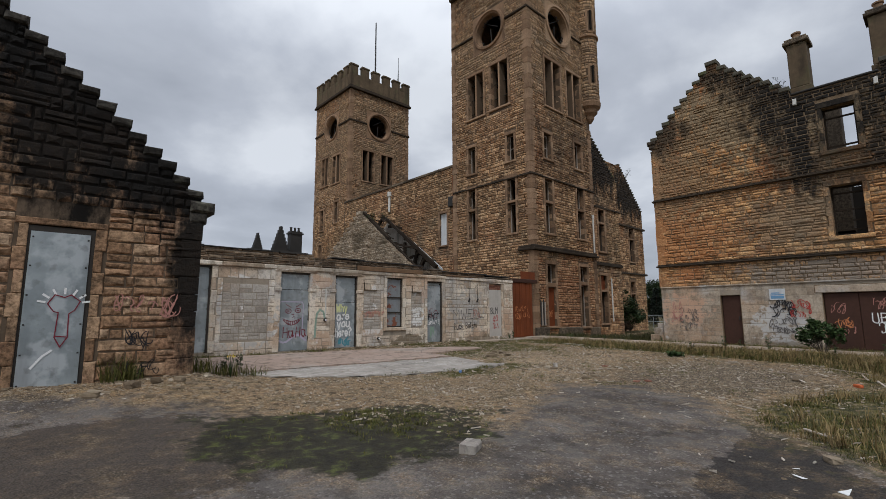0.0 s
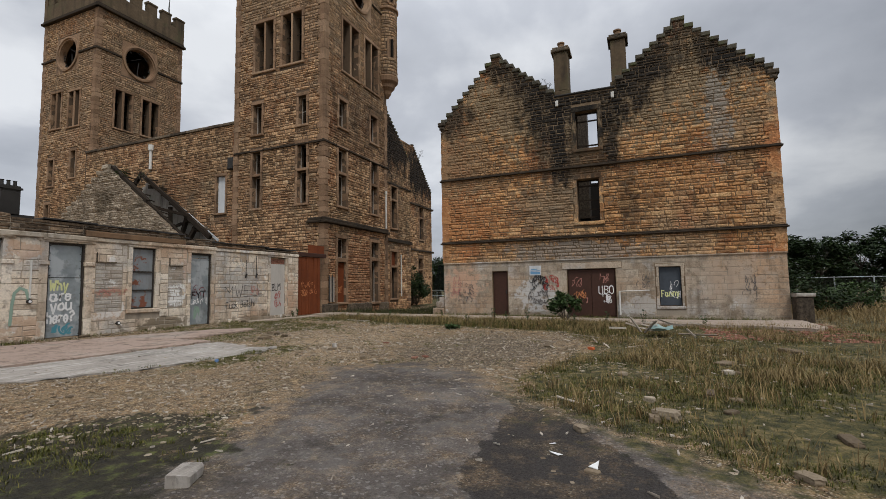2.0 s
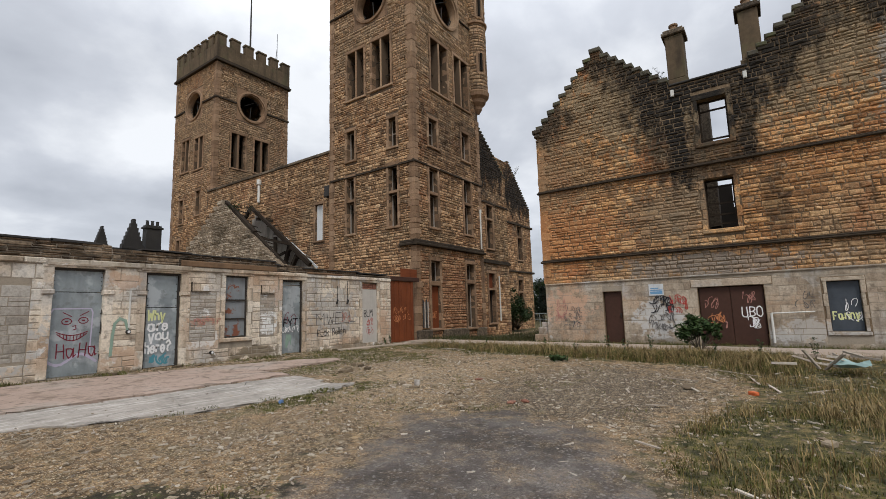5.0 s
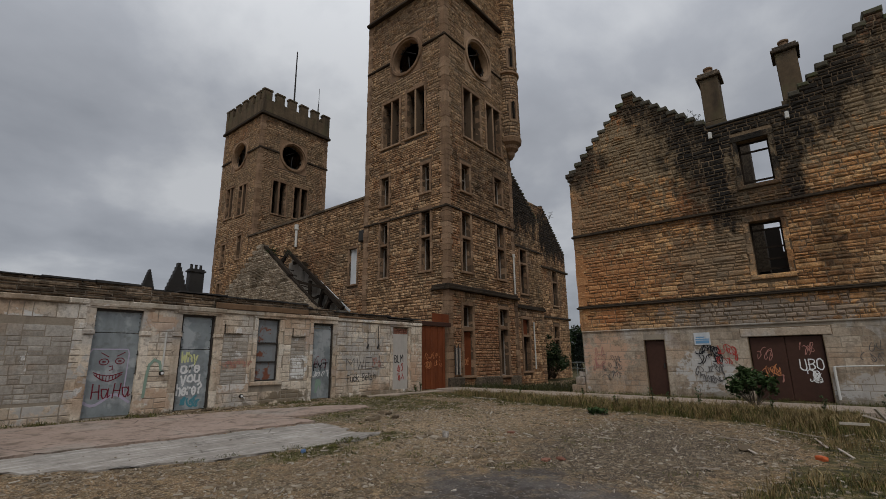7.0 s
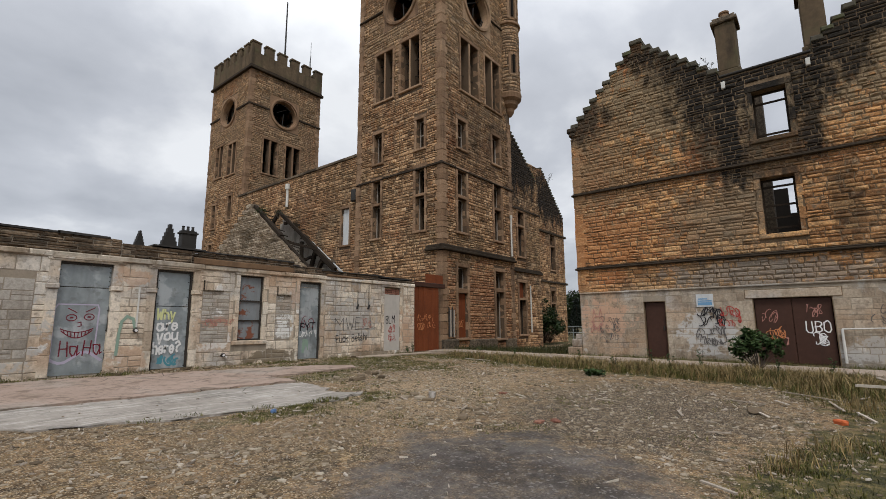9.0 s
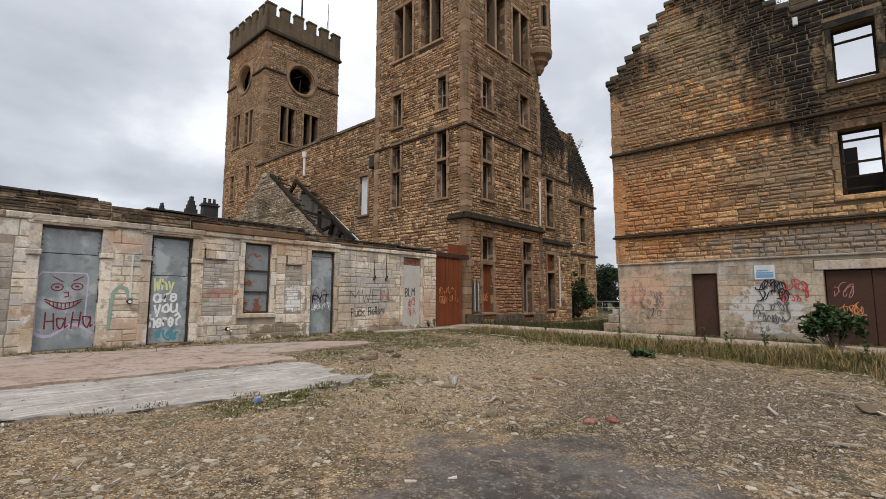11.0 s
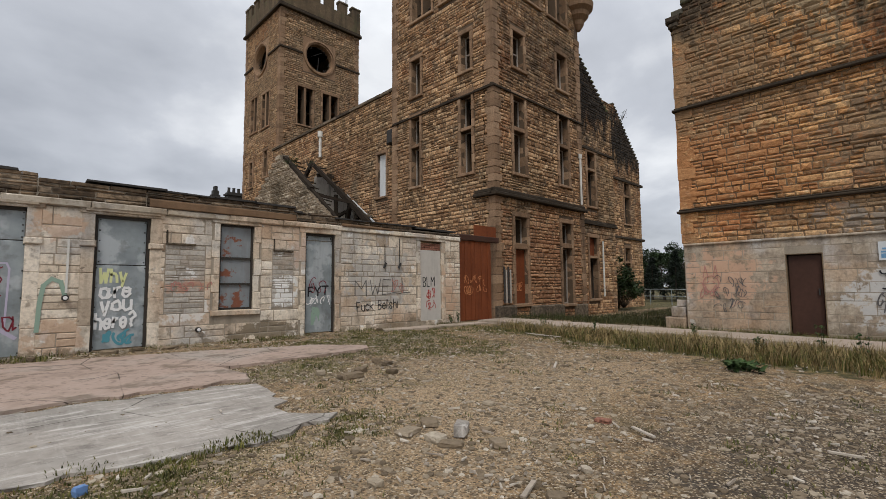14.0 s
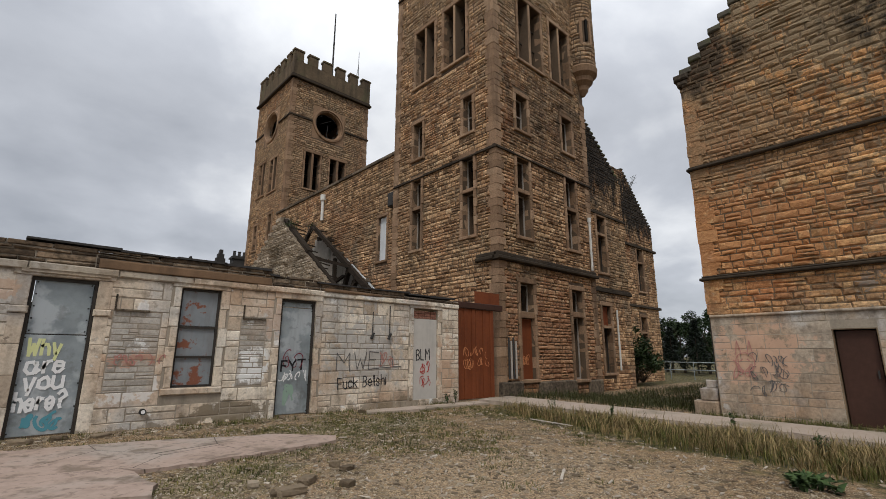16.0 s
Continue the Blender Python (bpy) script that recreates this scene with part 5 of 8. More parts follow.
for k in range(13):
    y = 24.6 + 0.43 * k
    bm = bmesh.new(); bar(bm, (20.55 - rng.uniform(0, 0.25), y, 4.78 + 0.7 * (y - 24.2) + rng.uniform(-0.08, 0.08)), (20.62, y + 0.42, 5.06 + 0.7 * (y - 24.2) + rng.uniform(-0.08, 0.05)), 0.3 + rng.uniform(0, 0.25), 0.04); part("slate", tidy(bm), M["scrap_brown"] if k % 3 else M["coping"], truss)

for k in range(11):
    t = 0.06 + 0.085 * k
    y, z, o = 30.6 - 6.2 * t, 9.2 - 4.7 * t, rng.uniform(0.15, 0.75)
    bm = bmesh.new(); bar(bm, (18.55, y, z + 0.1), (18.75 + o, y - rng.uniform(0.1, 0.45), z + rng.uniform(-0.25, 0.05)), 0.07, 0.05); part("batten", tidy(bm), M["timber"], truss)
for k in range(7):
    y, z = 29.6 - 0.75 * k, 8.6 - 0.58 * k
    bm = bmesh.new(); bar(bm, (20.1, y, z), (20.74, y - rng.uniform(-0.2, 0.3), z + rng.uniform(-0.1, 0.2)), 0.1, 0.06); part("batten", tidy(bm), M["timber"], truss)
bm = bmesh.new(); bar(bm, (20.6, 26.9, 6.65), (20.6, 23.75, 4.45), 0.05, 0.14); part("flashing", tidy(bm), M["white_board"], truss, "pale strip of lead flashing")

# rusty gate between range and tower
gate = thing("door_1", "rusty red-brown corrugated steel gate with faint orange scrawl", "gate", kind="structure")
GF = Face("S", 15.9)
for k, (a, b) in enumerate(((18.16, 18.98), (19.0, 19.86))):
    bm = bmesh.new()
    n = 5
    for i in range(n):
        u = a + (b - a) * i / n
        add_box(bm, GF, u, u + (b - a) / n, 0.32, 3.09, -0.03, -0.012 if i % 2 else 0.012, 0.006)
    part("leaf", tidy(bm), M["rust"], gate)
boxes("header_beam", GF, [(18.1, 20.3, 3.1, 3.3, -0.1, 0.06)], M["brown_door"], gate, "dark steel header", 0.015)
boxes("patch_panel", Face("S", 16.05), [(19.15, 20.35, 3.31, 3.72, -0.03, 0.02)], M["rust"], gate)
scrawl(gate, GF, 18.4, 19.7, 1.25, 1.85, M["p_orange"], 12, 0.022, 0.022, 41, label="thin orange scrawl")

# ---- main tower ----
tower = thing("clock_tower", "tall ruined sandstone clock tower with empty windows", "tower")
TX0, TX1, TY0, TY1, TTOP = 20.43, 27.05, 16.1, 22.45, 27.5
TS, TW = Face("S", TY0), Face("W", TX0)
S_OPEN = [(21.6, 22.42, 0.8, 2.98), (21.6, 22.42, 3.22, 4.28), (25.05, 25.88, 0.7, 3.2), (25.05, 25.88, 3.42, 4.33),
          (21.65, 22.42, 6.08, 7.85), (21.65, 22.42, 8.02, 9.3), (25.05, 25.82, 6.1, 7.85), (25.05, 25.82, 8.02, 9.35),
          (21.7, 22.44, 10.55, 12.1), (25.0, 25.8, 10.6, 12.3),
          (22.05, 22.78, 13.9, 16.98), (22.93, 23.68, 13.9, 16.98), (24.4, 25.08, 13.9, 17.0), (25.2, 25.95, 13.9, 17.0)]
W_OPEN = [(17.25, 17.86, 6.12, 7.9), (17.25, 17.86, 8.05, 9.4), (20.45, 21.04, 6.1, 7.9), (20.45, 21.04, 8.05, 9.3),
          (17.28, 17.8, 10.45, 12.05), (20.4, 21.02, 10.35, 12.08),
          (17.62, 18.26, 14.05, 16.96), (18.38, 18.98, 14.05, 16.96), (19.62, 20.2, 14.0, 16.9), (20.32, 20.96, 14.0, 16.9)]
CLK = {"S": (23.72, 19.72, 1.12), "W": (19.1, 19.55, 1.05)}


def clock_opening(parent, F, u, v, r, hole, name="clock_opening"):
    """A round opening: a plate that fills the square hole round the circle, moulded rings, and bent remains of the dial."""
    op = new(name); op.parent = parent
    n, bm = 40, bmesh.new()
    q = lambda ru, d: [bm.verts.new(F.at(u + ru * math.cos(k / n * math.tau), v + ru * math.sin(k / n * math.tau), d)) for k in range(n)]
    sq = []
    for k in range(n):
        c, s = math.cos(k / n * math.tau), math.sin(k / n * math.tau)
        f = hole / max(abs(c), abs(s))
        sq.append(bm.verts.new(F.at(u + f * c, v + f * s, 0.004)))
    rings = [sq, q(r * 1.24, 0.004), q(r * 1.22, 0.10), q(r * 1.1, 0.12), q(r * 1.07, 0.03), q(r * 1.0, 0.02), q(r * 0.97, -0.45)]
    for a, b in zip(rings, rings[1:]):
        for k in range(n):
            bm.faces.new((a[k], a[(k + 1) % n], b[(k + 1) % n], b[k]))
    part("ring", tidy(bm), M["dressed"], op, "moulded round stone surround")
    rr = random.Random(int(u * 10))
    bm = bmesh.new()
    for k in range(26):
        if rr.random() < 0.6:
            a0, a1 = k / 26 * math.tau, (k + 1) / 26 * math.tau
            bar(bm, F.at(u + 0.86 * r * math.cos(a0), v + 0.86 * r * math.sin(a0), -0.3), F.at(u + 0.86 * r * math.cos(a1), v + 0.86 * r * math.sin(a1), -0.3), 0.035)
            bar(bm, F.at(u + 0.78 * r * math.cos(a0), v + 0.78 * r * math.sin(a0), -0.3), F.at(u + 0.97 * r * math.cos(a0), v + 0.97 * r * math.sin(a0), -0.3), 0.05)
    bar(bm, F.at(u - 0.5 * r, v + 0.1, -0.32), F.at(u + 0.3 * r, v + 0.6 * r, -0.32), 0.04)
    bar(bm, F.at(u, v - 0.9 * r, -0.34), F.at(u + 0.1, v + 0.2, -0.34), 0.05)
    tagged(part("dial_fragment", tidy(bm), M["iron"], op, "bent remains of an iron clock dial"), kind="stuff")
    return op


def clock_sq(c):
    u, v, r = c
    h = r * 1.26
    return (u - h, u + h, v - h, v + h)


def tower_wall(parent, F, u0, u1, v0, v1, opens, clock, stones_mat, near, seed, levels, mortar="mortar", quoins=True, course=(0.10, 0.22), width=(0.17, 0.52)):
    hs = list(opens) + ([clock_sq(clock)] if clock else [])
    us = [u0, u1] + [h[i] for h in hs for i in (0, 1)]
    vs = [v0, v1] + [h[i] for h in hs for i in (2, 3)]
    w = slab("wall", F, us, vs, lambda u, v: not in_hole(u, v, hs), 0.55, M[mortar], parent)
    block = [(a - 0.16, b + 0.16, c - 0.12, d + 0.2) for a, b, c, d in opens] + ([clock_sq(clock)] if clock else [])
    q = 0.32 if quoins else 0.0
    masonry(F, lay(u0 + q, u1 - q, v0, v1, block, seed=seed, levels=levels, course=course, width=width), stones_mat, w, near=near, joint=0.009, proud=0.05, seed=seed + 1)
    return w


def quoin_stack(parent, cx, cy, sx, sy, v0, v1, seed, material, h=(0.26, 0.36), levels=()):
    """Dressed corner stones: long and short arms in turn. sx, sy: the way in from the corner."""
    r, v, i = random.Random(seed), v0, 0
    while v < v1 - 0.05:
        t = min(v1, v + r.uniform(*h))
        a, b = (0.42, 0.3) if i % 2 else (0.3, 0.42)
        p = 0.03 + r.uniform(0, 0.02)
        F = Face("S", 0)
        lo, hi = sorted((cx - sx * p, cx + sx * a)), sorted((cy - sy * p, cy + sy * b))
        boxes("quoin", F, [(lo[0], lo[1], v + 0.006, t - 0.006, -hi[1], -hi[0])], material, parent, "", 0.012, 0.006)
        v, i = t, i + 1


wS = tower_wall(tower, TS, TX0, TX1, 0.0, TTOP, S_OPEN, CLK["S"], M["tower_stone"], lambda s: 0.3 < s[2] < 6.5, 21, (5.1, 9.38, 19.6))
wW = tower_wall(tower, TW, TY0, TY1, 0.0, TTOP, W_OPEN, CLK["W"], M["tower_stone"], lambda s: 3.6 < s[2] < 9.5, 23, (5.1, 9.38, 19.6))
slab("wall", Face("E", TX1), [TY0 + 0.56, TY1], [0, TTOP], lambda u, v: True, 0.5, M["tower_stone"], tower)
slab("wall", Face("N", TY1), [TX0 + 0.56, TX1 - 0.5], [0, TTOP], lambda u, v: True, 0.5, M["tower_stone"], tower)
quoin_stack(tower, TX0, TY0, 1, 1, 5.3, TTOP, 31, M["dressed"])
quoin_stack(tower, TX0, TY0, 1, 1, 0.1, 5.0, 32, M["dressed"])
quoin_stack(tower, TX1, TY0, -1, 1, 0.1, 13.6, 33, M["dressed"])
quoin_stack(tower, TX0, TY1, 1, -1, 3.0, TTOP, 34, M["dressed"])
for F, (a, b) in ((TS, (TX0 - 0.1, TX1 + 0.1)), (TW, (TY0, TY1))):
    for v, out, h in ((9.32, 0.1, 0.14), (19.55, 0.12, 0.16), (23.1, 0.3, 0.3)):
        clk = CLK[F.side]
        pieces = [(a, b)] if v != 19.55 else [(a, clk[0] - clk[2] * 1.3), (clk[0] + clk[2] * 1.3, b)]
        for p, q in pieces:
            boxes("string_course", F, [(p, q, v, v + h * 0.5, -0.1, out), (p, q, v + h * 0.5 - 0.001, v + h, -0.1, out * 0.6)], M["band"], tower, "projecting weathered stone band", 0.02)
boxes("string_course", TS, [(TX0 - 0.2, TX1 + 0.1, 5.0, 5.14, -0.1, 0.2), (TX0 - 0.1, TX1 + 0.05, 5.142, 5.3, -0.1, 0.1)], M["band"], tower, "heavy dark ledge over the ground floor", 0.03)
boxes("string_course", TW, [(TY0 + 0.001, TY0 + 1.0, 5.0, 5.14, -0.1, 0.2), (TY0 + 0.001, TY0 + 1.0, 5.142, 5.3, -0.1, 0.1)], M["band"], tower, "short return of the dark ledge", 0.03)
boxes("plinth", TS, [(TX0 - 0.05, 21.5, 0.0, 0.75, -0.05, 0.16), (22.5, 25.0, 0.0, 0.7, -0.05, 0.12), (25.95, TX1, 0.0, 0.65, -0.05, 0.12)], M["coping"], tower, "projecting stone plinth", 0.05)
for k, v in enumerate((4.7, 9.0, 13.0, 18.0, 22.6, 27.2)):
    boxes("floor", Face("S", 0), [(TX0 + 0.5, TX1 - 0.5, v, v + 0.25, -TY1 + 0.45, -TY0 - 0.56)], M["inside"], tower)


def dress_openings(parent, F, opens, groups, blanks=(), material="dressed"):
    for idx, g in enumerate(groups):
        o = [opens[i] for i in g]
        u0, u1, v0, v1 = min(x[0] for x in o), max(x[1] for x in o), min(x[2] for x in o), max(x[3] for x in o)
        win = new("window"); win.parent = parent
        surround(win, F, u0, u1, v0, v1, M[material], 0.17, 0.2, 0.13, 0.06, 0.05)
        if len(o) == 2 and o[0][0] == o[1][0]:
            a, b = sorted(x[3] for x in o)[0], sorted(x[2] for x in o)[1]
            boxes("transom", F, [(u0, u1, a + 0.002, b - 0.002, -0.3, 0.04)], M[material], win, "", 0.015)
        elif len(o) == 2:
            boxes("mullion", F, [(o[0][1] + 0.002, o[1][0] - 0.002, v0, v1, -0.3, 0.04)], M[material], win, "", 0.015)
        for x in o:
            if v1 - v0 > 2.8 and v0 > 13:
                bm = bmesh.new()
                k = 9
                for i in range(k):
                    v = x[2] + (x[3] - x[2]) * (i + 0.5) / k
                    if (i * 7 + idx) % 3 == 0:
                        bar(bm, F.at(x[0], v, -0.35), F.at(x[1], v, -0.35), 0.05, 0.03)
                part("louvre_remains", tidy(bm), M["dark_frame"], win)
            else:
                sash(win, F, x[0], x[1], x[2], x[3], M["frame_wood"], 0.26, bars=(0.5,) if x[3] - x[2] < 1.7 and x[2] > 9.9 else (), w=0.045)


dress_openings(tower, TS, S_OPEN, [(0, 1), (2, 3), (4, 5), (6, 7), (8,), (9,), (10, 11), (12, 13)])
dress_openings(tower, TW, W_OPEN, [(0, 1), (2, 3), (4,), (5,), (6, 7), (8, 9)])
clock_opening(tower, TS, *CLK["S"], CLK["S"][2] * 1.26)
clock_opening(tower, TW, *CLK["W"], CLK["W"][2] * 1.26)
boxes("door_board", TS, [(21.62, 22.4, 0.8, 2.96, -0.2, -0.14)], M["rust"], tower, "rusty steel sheet in the tower doorway")
scrawl(tower, TS, 21.7, 22.3, 1.2, 1.7, M["p_orange"], 5, 0.025, -0.13, 61)


def lathe(prof, cx, cy, n=24):
    bm, rings = bmesh.new(), []
    for r, z in prof:
        rings.append([bm.verts.new((cx + r * math.cos(k / n * math.tau), cy + r * math.sin(k / n * math.tau), z)) for k in range(n)])
    for a, b in zip(rings, rings[1:]):
        for k in range(n):
            bm.faces.new((a[k], a[(k + 1) % n], b[(k + 1) % n], b[k]))
    bm.faces.new(rings[0][::-1]); bm.faces.new(rings[-1])
    return tidy(bm)


TUR = (27.02, 16.02)
turret = new("corner_turret"); turret.parent = tower
tagged(turret, "round corbelled corner turret")
part("corbel", lathe([(0.1, 14.1), (0.26, 14.35), (0.3, 14.55), (0.5, 14.75), (0.54, 14.95), (0.72, 15.12), (0.76, 15.4), (0.7, 15.5)], *TUR), M["dressed"], turret)
part("shaft", lathe([(0.66, 15.4), (0.66, TTOP)], *TUR), M["mortar"], turret)
part("band", lathe([(0.68, 19.95), (0.8, 20.0), (0.8, 20.12), (0.68, 20.2)], *TUR), M["dressed"], turret)


def turret_stones():
    r, v, f = random.Random(5), [], []
    for a, b in courses(15.5, TTOP, 0.14, 0.26, r):
        t = 0.0
        while t < math.tau - 0.05:
            w = min(r.uniform(0.35, 0.8), math.tau - t)
            am = (t + w / 2) % math.tau
            for hz in ((16.6, 18.0), (20.4, 22.0)):
                if abs(am - 4.15) < 0.42 and hz[0] < (a + b) / 2 < hz[1]:
                    break
            else:
                n, R = len(v), 0.66
                P = lambda g, z, d: (TUR[0] + (R + d) * math.cos(g), TUR[1] + (R + d) * math.sin(g), z)
                k = 0.04
                v += [P(t + 0.012, a + 0.008, -0.03), P(t + w - 0.012, a + 0.008, -0.03), P(t + w - 0.012, b - 0.008, -0.03), P(t + 0.012, b - 0.008, -0.03)]
                d = r.uniform(0.015, 0.045)
                v += [P(t + k, a + 0.03, d), P(t + w - k, a + 0.03, d), P(t + w - k, b - 0.03, d), P(t + k, b - 0.03, d), P(t + w / 2, (a + b) / 2, d + 0.03 * w)]
                for i in range(4):
                    j = (i + 1) % 4
                    f += [(n + i, n + j, n + 4 + j, n + 4 + i), (n + 4 + i, n + 4 + j, n + 8)]
            t += w
    tagged(link_mesh("stonework", v, f, M["tower_stone"], turret), kind="stuff")


turret_stones()
for z0, z1 in ((16.6, 18.0), (20.4, 22.0)):
    g = 4.15
    c, s = math.cos(g), math.sin(g)
    bm = bmesh.new()
    # near-black bar for the slit's unlit depth; the shaft has no opening
    bar(bm, (TUR[0] + 0.64 * c, TUR[1] + 0.64 * s, z0 + 0.12), (TUR[0] + 0.64 * c, TUR[1] + 0.64 * s, z1 - 0.12), 0.3, 0.1, g)
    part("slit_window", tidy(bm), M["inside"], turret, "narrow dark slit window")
    bm = bmesh.new()
    for t in (-0.35, 0.35):
        cc, ss = math.cos(g + t), math.sin(g + t)
        bar(bm, (TUR[0] + 0.66 * cc, TUR[1] + 0.66 * ss, z0), (TUR[0] + 0.66 * cc, TUR[1] + 0.66 * ss, z1), 0.14, 0.14, g + t)
    for z in (z0, z1 - 0.06):
        bar(bm, (TUR[0] + 0.68 * math.cos(g - 0.4), TUR[1] + 0.68 * math.sin(g - 0.4), z), (TUR[0] + 0.68 * math.cos(g + 0.4), TUR[1] + 0.68 * math.sin(g + 0.4), z), 0.12)
    part("slit_surround", tidy(bm), M["dressed"], turret)

bundle = thing("pipe_bundle", "short pale pipes leaning at the tower corner", "pipes")
for k in range(4):
    bm = bmesh.new(); tube(bm, TS.at(20.75 + 0.13 * k, 0.85, 0.12), TS.at(20.77 + 0.13 * k, 2.25 - 0.12 * (k % 2), 0.1), 0.035); part("pipe", tidy(bm), M["frame_wood"] if k % 2 else M["iron"], bundle)

# ---- wing beyond the tower ----
wing = thing("crow_stepped_wing", "ruined sandstone wing with a crow-stepped gable", "ruined building")


def stepped(u0, z0, u1, z1, n):
    """Steps from (u0, z0) to (u1, z1): list of (ua, ub, top)."""
    return [(u0 + (u1 - u0) * i / n, u0 + (u1 - u0) * (i + 1) / n, z0 + (z1 - z0) * (i + 0.5) / n) for i in range(n)]


def stepped_wall(parent, F, steps, v0, opens, seed, stones_mat, cap_mat, near=None, mortar="mortar", levels=(), block_pad=0.16, thick=0.5, cap=0.16, course=(0.13, 0.25), v_stones=None, width=(0.22, 0.6)):
    steps = [(min(a, b), max(a, b), t) for a, b, t in steps]
    us = [s[i] for s in steps for i in (0, 1)] + [o[i] for o in opens for i in (0, 1)]
    vs = [v0] + [s[2] for s in steps] + [o[i] for o in opens for i in (2, 3)]
    top_at = lambda u: max([s[2] for s in steps if s[0] <= u <= s[1]] or [v0])
    w = slab("wall", F, us, vs, lambda u, v: v < top_at(u) and not in_hole(u, v, opens), thick, M[mortar], parent)
    blk = [(a - block_pad, b + block_pad, c - 0.12, d + 0.2) for a, b, c, d in opens]

    def top(a, b):
        spans, cur = [], None
        for p, q, t in sorted(steps):
            if t >= b - 0.09:
                if cur and abs(cur[1] - p) < 1e-3:
                    cur[1] = q
                else:
                    cur = [p, q]; spans.append(cur)
            else:
                cur = None
        return [tuple(s) for s in spans]

    hi = max(s[2] for s in steps)
    masonry(F, lay(0, 0, v0 if v_stones is None else v_stones, hi, blk, top, seed=seed, levels=levels, course=course, width=width), stones_mat, w, near=near, joint=0.006, proud=0.05, seed=seed + 1)
    r = random.Random(seed)
    for p, q, t in steps:
        if q - p < 0.9:
            bm = bmesh.new()
            add_box(bm, F, p - 0.02, q + 0.02, t - 0.02, t + cap * r.uniform(0.8, 1.1), -thick - 0.04, 0.06 + r.uniform(0, 0.03), 0.03, 0.012)
            part("crow_step", tidy(bm), M[cap_mat], parent)
    return w


WA, WB = Face("S", 17.5), Face("S", 19.8)
A_OPEN = [(30.05, 30.9, 0.8, 4.15), (30.1, 30.95, 5.9, 8.95)]
stepped_wall(wing, WA, stepped(27.06, 16.3, 33.2, 11.4, 26), -0.2, A_OPEN, 41, M["tower_stone"], "mossy", cap=0.1, near=lambda s: s[2] < 4.5, levels=(4.9, 9.1))
B_OPEN = [(39.6, 40.45, 6.0, 9.0), (39.4, 40.2, 1.0, 4.2)]
stepped_wall(wing, WB, [(33.2, 38.3, 14.4)] + stepped(38.3, 14.7, 42.4, 10.8, 20), -0.2, B_OPEN, 43, M["tower_stone"], "mossy", cap=0.1, levels=(4.9, 9.1))
for F, ops in ((WA, A_OPEN), (WB, B_OPEN)):
    for o in ops:
        win = new("window"); win.parent = wing
        surround(win, F, *o, M["dressed"], 0.2, 0.2, 0.13, 0.06)
        boxes("transom", F, [(o[0], o[1], o[2] + (o[3] - o[2]) * 0.66, o[2] + (o[3] - o[2]) * 0.66 + 0.13, -0.3, 0.04)], M["dressed"], win)
        sash(win, F, *o, M["dark_frame"], 0.25, bars=())
boxes("string_course", WA, [(27.16, 33.3, 4.84, 5.0, -0.1, 0.14), (27.16, 33.3, 5.002, 5.1, -0.1, 0.07)], M["band"], wing, "dark stone band", 0.02)
boxes("string_course", WA, [(27.16, 33.3, 9.05, 9.2, -0.1, 0.1)], M["band"], wing, "dark stone band", 0.02)
for v in (4.84, 9.05):
    boxes("string_course", WB, [(33.3, 42.65, v, v + 0.17, -0.1, 0.14)], M["band"], wing, "dark stone band", 0.02)
slab("wall", Face("E", 42.5), [20.32, 30], [-0.2, 10.5], lambda u, v: True, 0.5, M["tower_stone"], wing)
slab("wall", Face("N", 30.5), [28.5, 42.5], [-0.2, 10.5], lambda u, v: True, 0.5, M["tower_stone"], wing)
slab("wall", Face("E", 33.2), [18.02, 19.7], [-0.2, 11.3], lambda u, v: True, 0.5, M["tower_stone"], wing)
boxes("floor", Face("S", 0), [(27.6, 42.0, 4.6, 4.8, -30, -20.4), (27.6, 42.0, 9.2, 9.4, -30, -20.4), (27.6, 32.7, 4.6, 4.8, -20.39, -18.05), (27.6, 32.7, 9.2, 9.4, -20.39, -18.05)], M["inside"], wing)
boxes("boarding", WA, [(30.07, 30.88, 3.05, 4.13, -0.2, -0.15)], M["rust"], wing, "rust-brown board over the top of a doorway")
dp = thing("drainpipe", "white plastic drainpipe down the stone wall", "drainpipe")
bm = bmesh.new(); tube(bm, WA.at(31.45, 0.9, 0.1), WA.at(31.45, 4.0, 0.1), 0.05); part("pipe", tidy(bm), M["pipe_white"], dp)
dp2 = thing("drainpipe", "white plastic drainpipe down the tower corner", "drainpipe")
bm = bmesh.new(); tube(bm, TS.at(26.75, 5.35, 0.1), TS.at(26.75, 7.7, 0.1), 0.05); part("pipe", tidy(bm), M["pipe_white"], dp2)
bm = bmesh.new(); tube(bm, TS.at(26.75, 7.6, 0.1), TS.at(26.75, 7.8, 0.1), 0.08); part("hopper", tidy(bm), M["pipe_white"], dp2)

# ---- link wing and second tower ----
link = thing("link_wing", "long sandstone wing between the two towers", "ruined building")
LW = Face("W", 20.8)
L_OPEN = [(23.5, 24.22, 6.12, 8.35)]
lw = slab("wall", LW, [TY1, 37.0, 23.5, 24.22], [0, 11.4, 6.12, 8.35], lambda u, v: not in_hole(u, v, L_OPEN), 0.5, M["mortar"], link)
masonry(LW, lay(TY1, 36.9, 2.8, 11.38, [(23.38, 24.36, 6.0, 8.5)], seed=51, course=(0.11, 0.23), width=(0.18, 0.54)), M["tower_stone"], lw, near=lambda s: s[0] < 27.5 and s[2] > 5, joint=0.009, proud=0.05, seed=52)
row_of("coping_stone", LW, [(TY1 + 0.05 + 1.45 * k, TY1 + 1.49 + 1.45 * k, 11.39, 11.55, -0.55, 0.1) for k in range(10)], M["coping"], link, "thin dark coping", 0.02, 0.01)
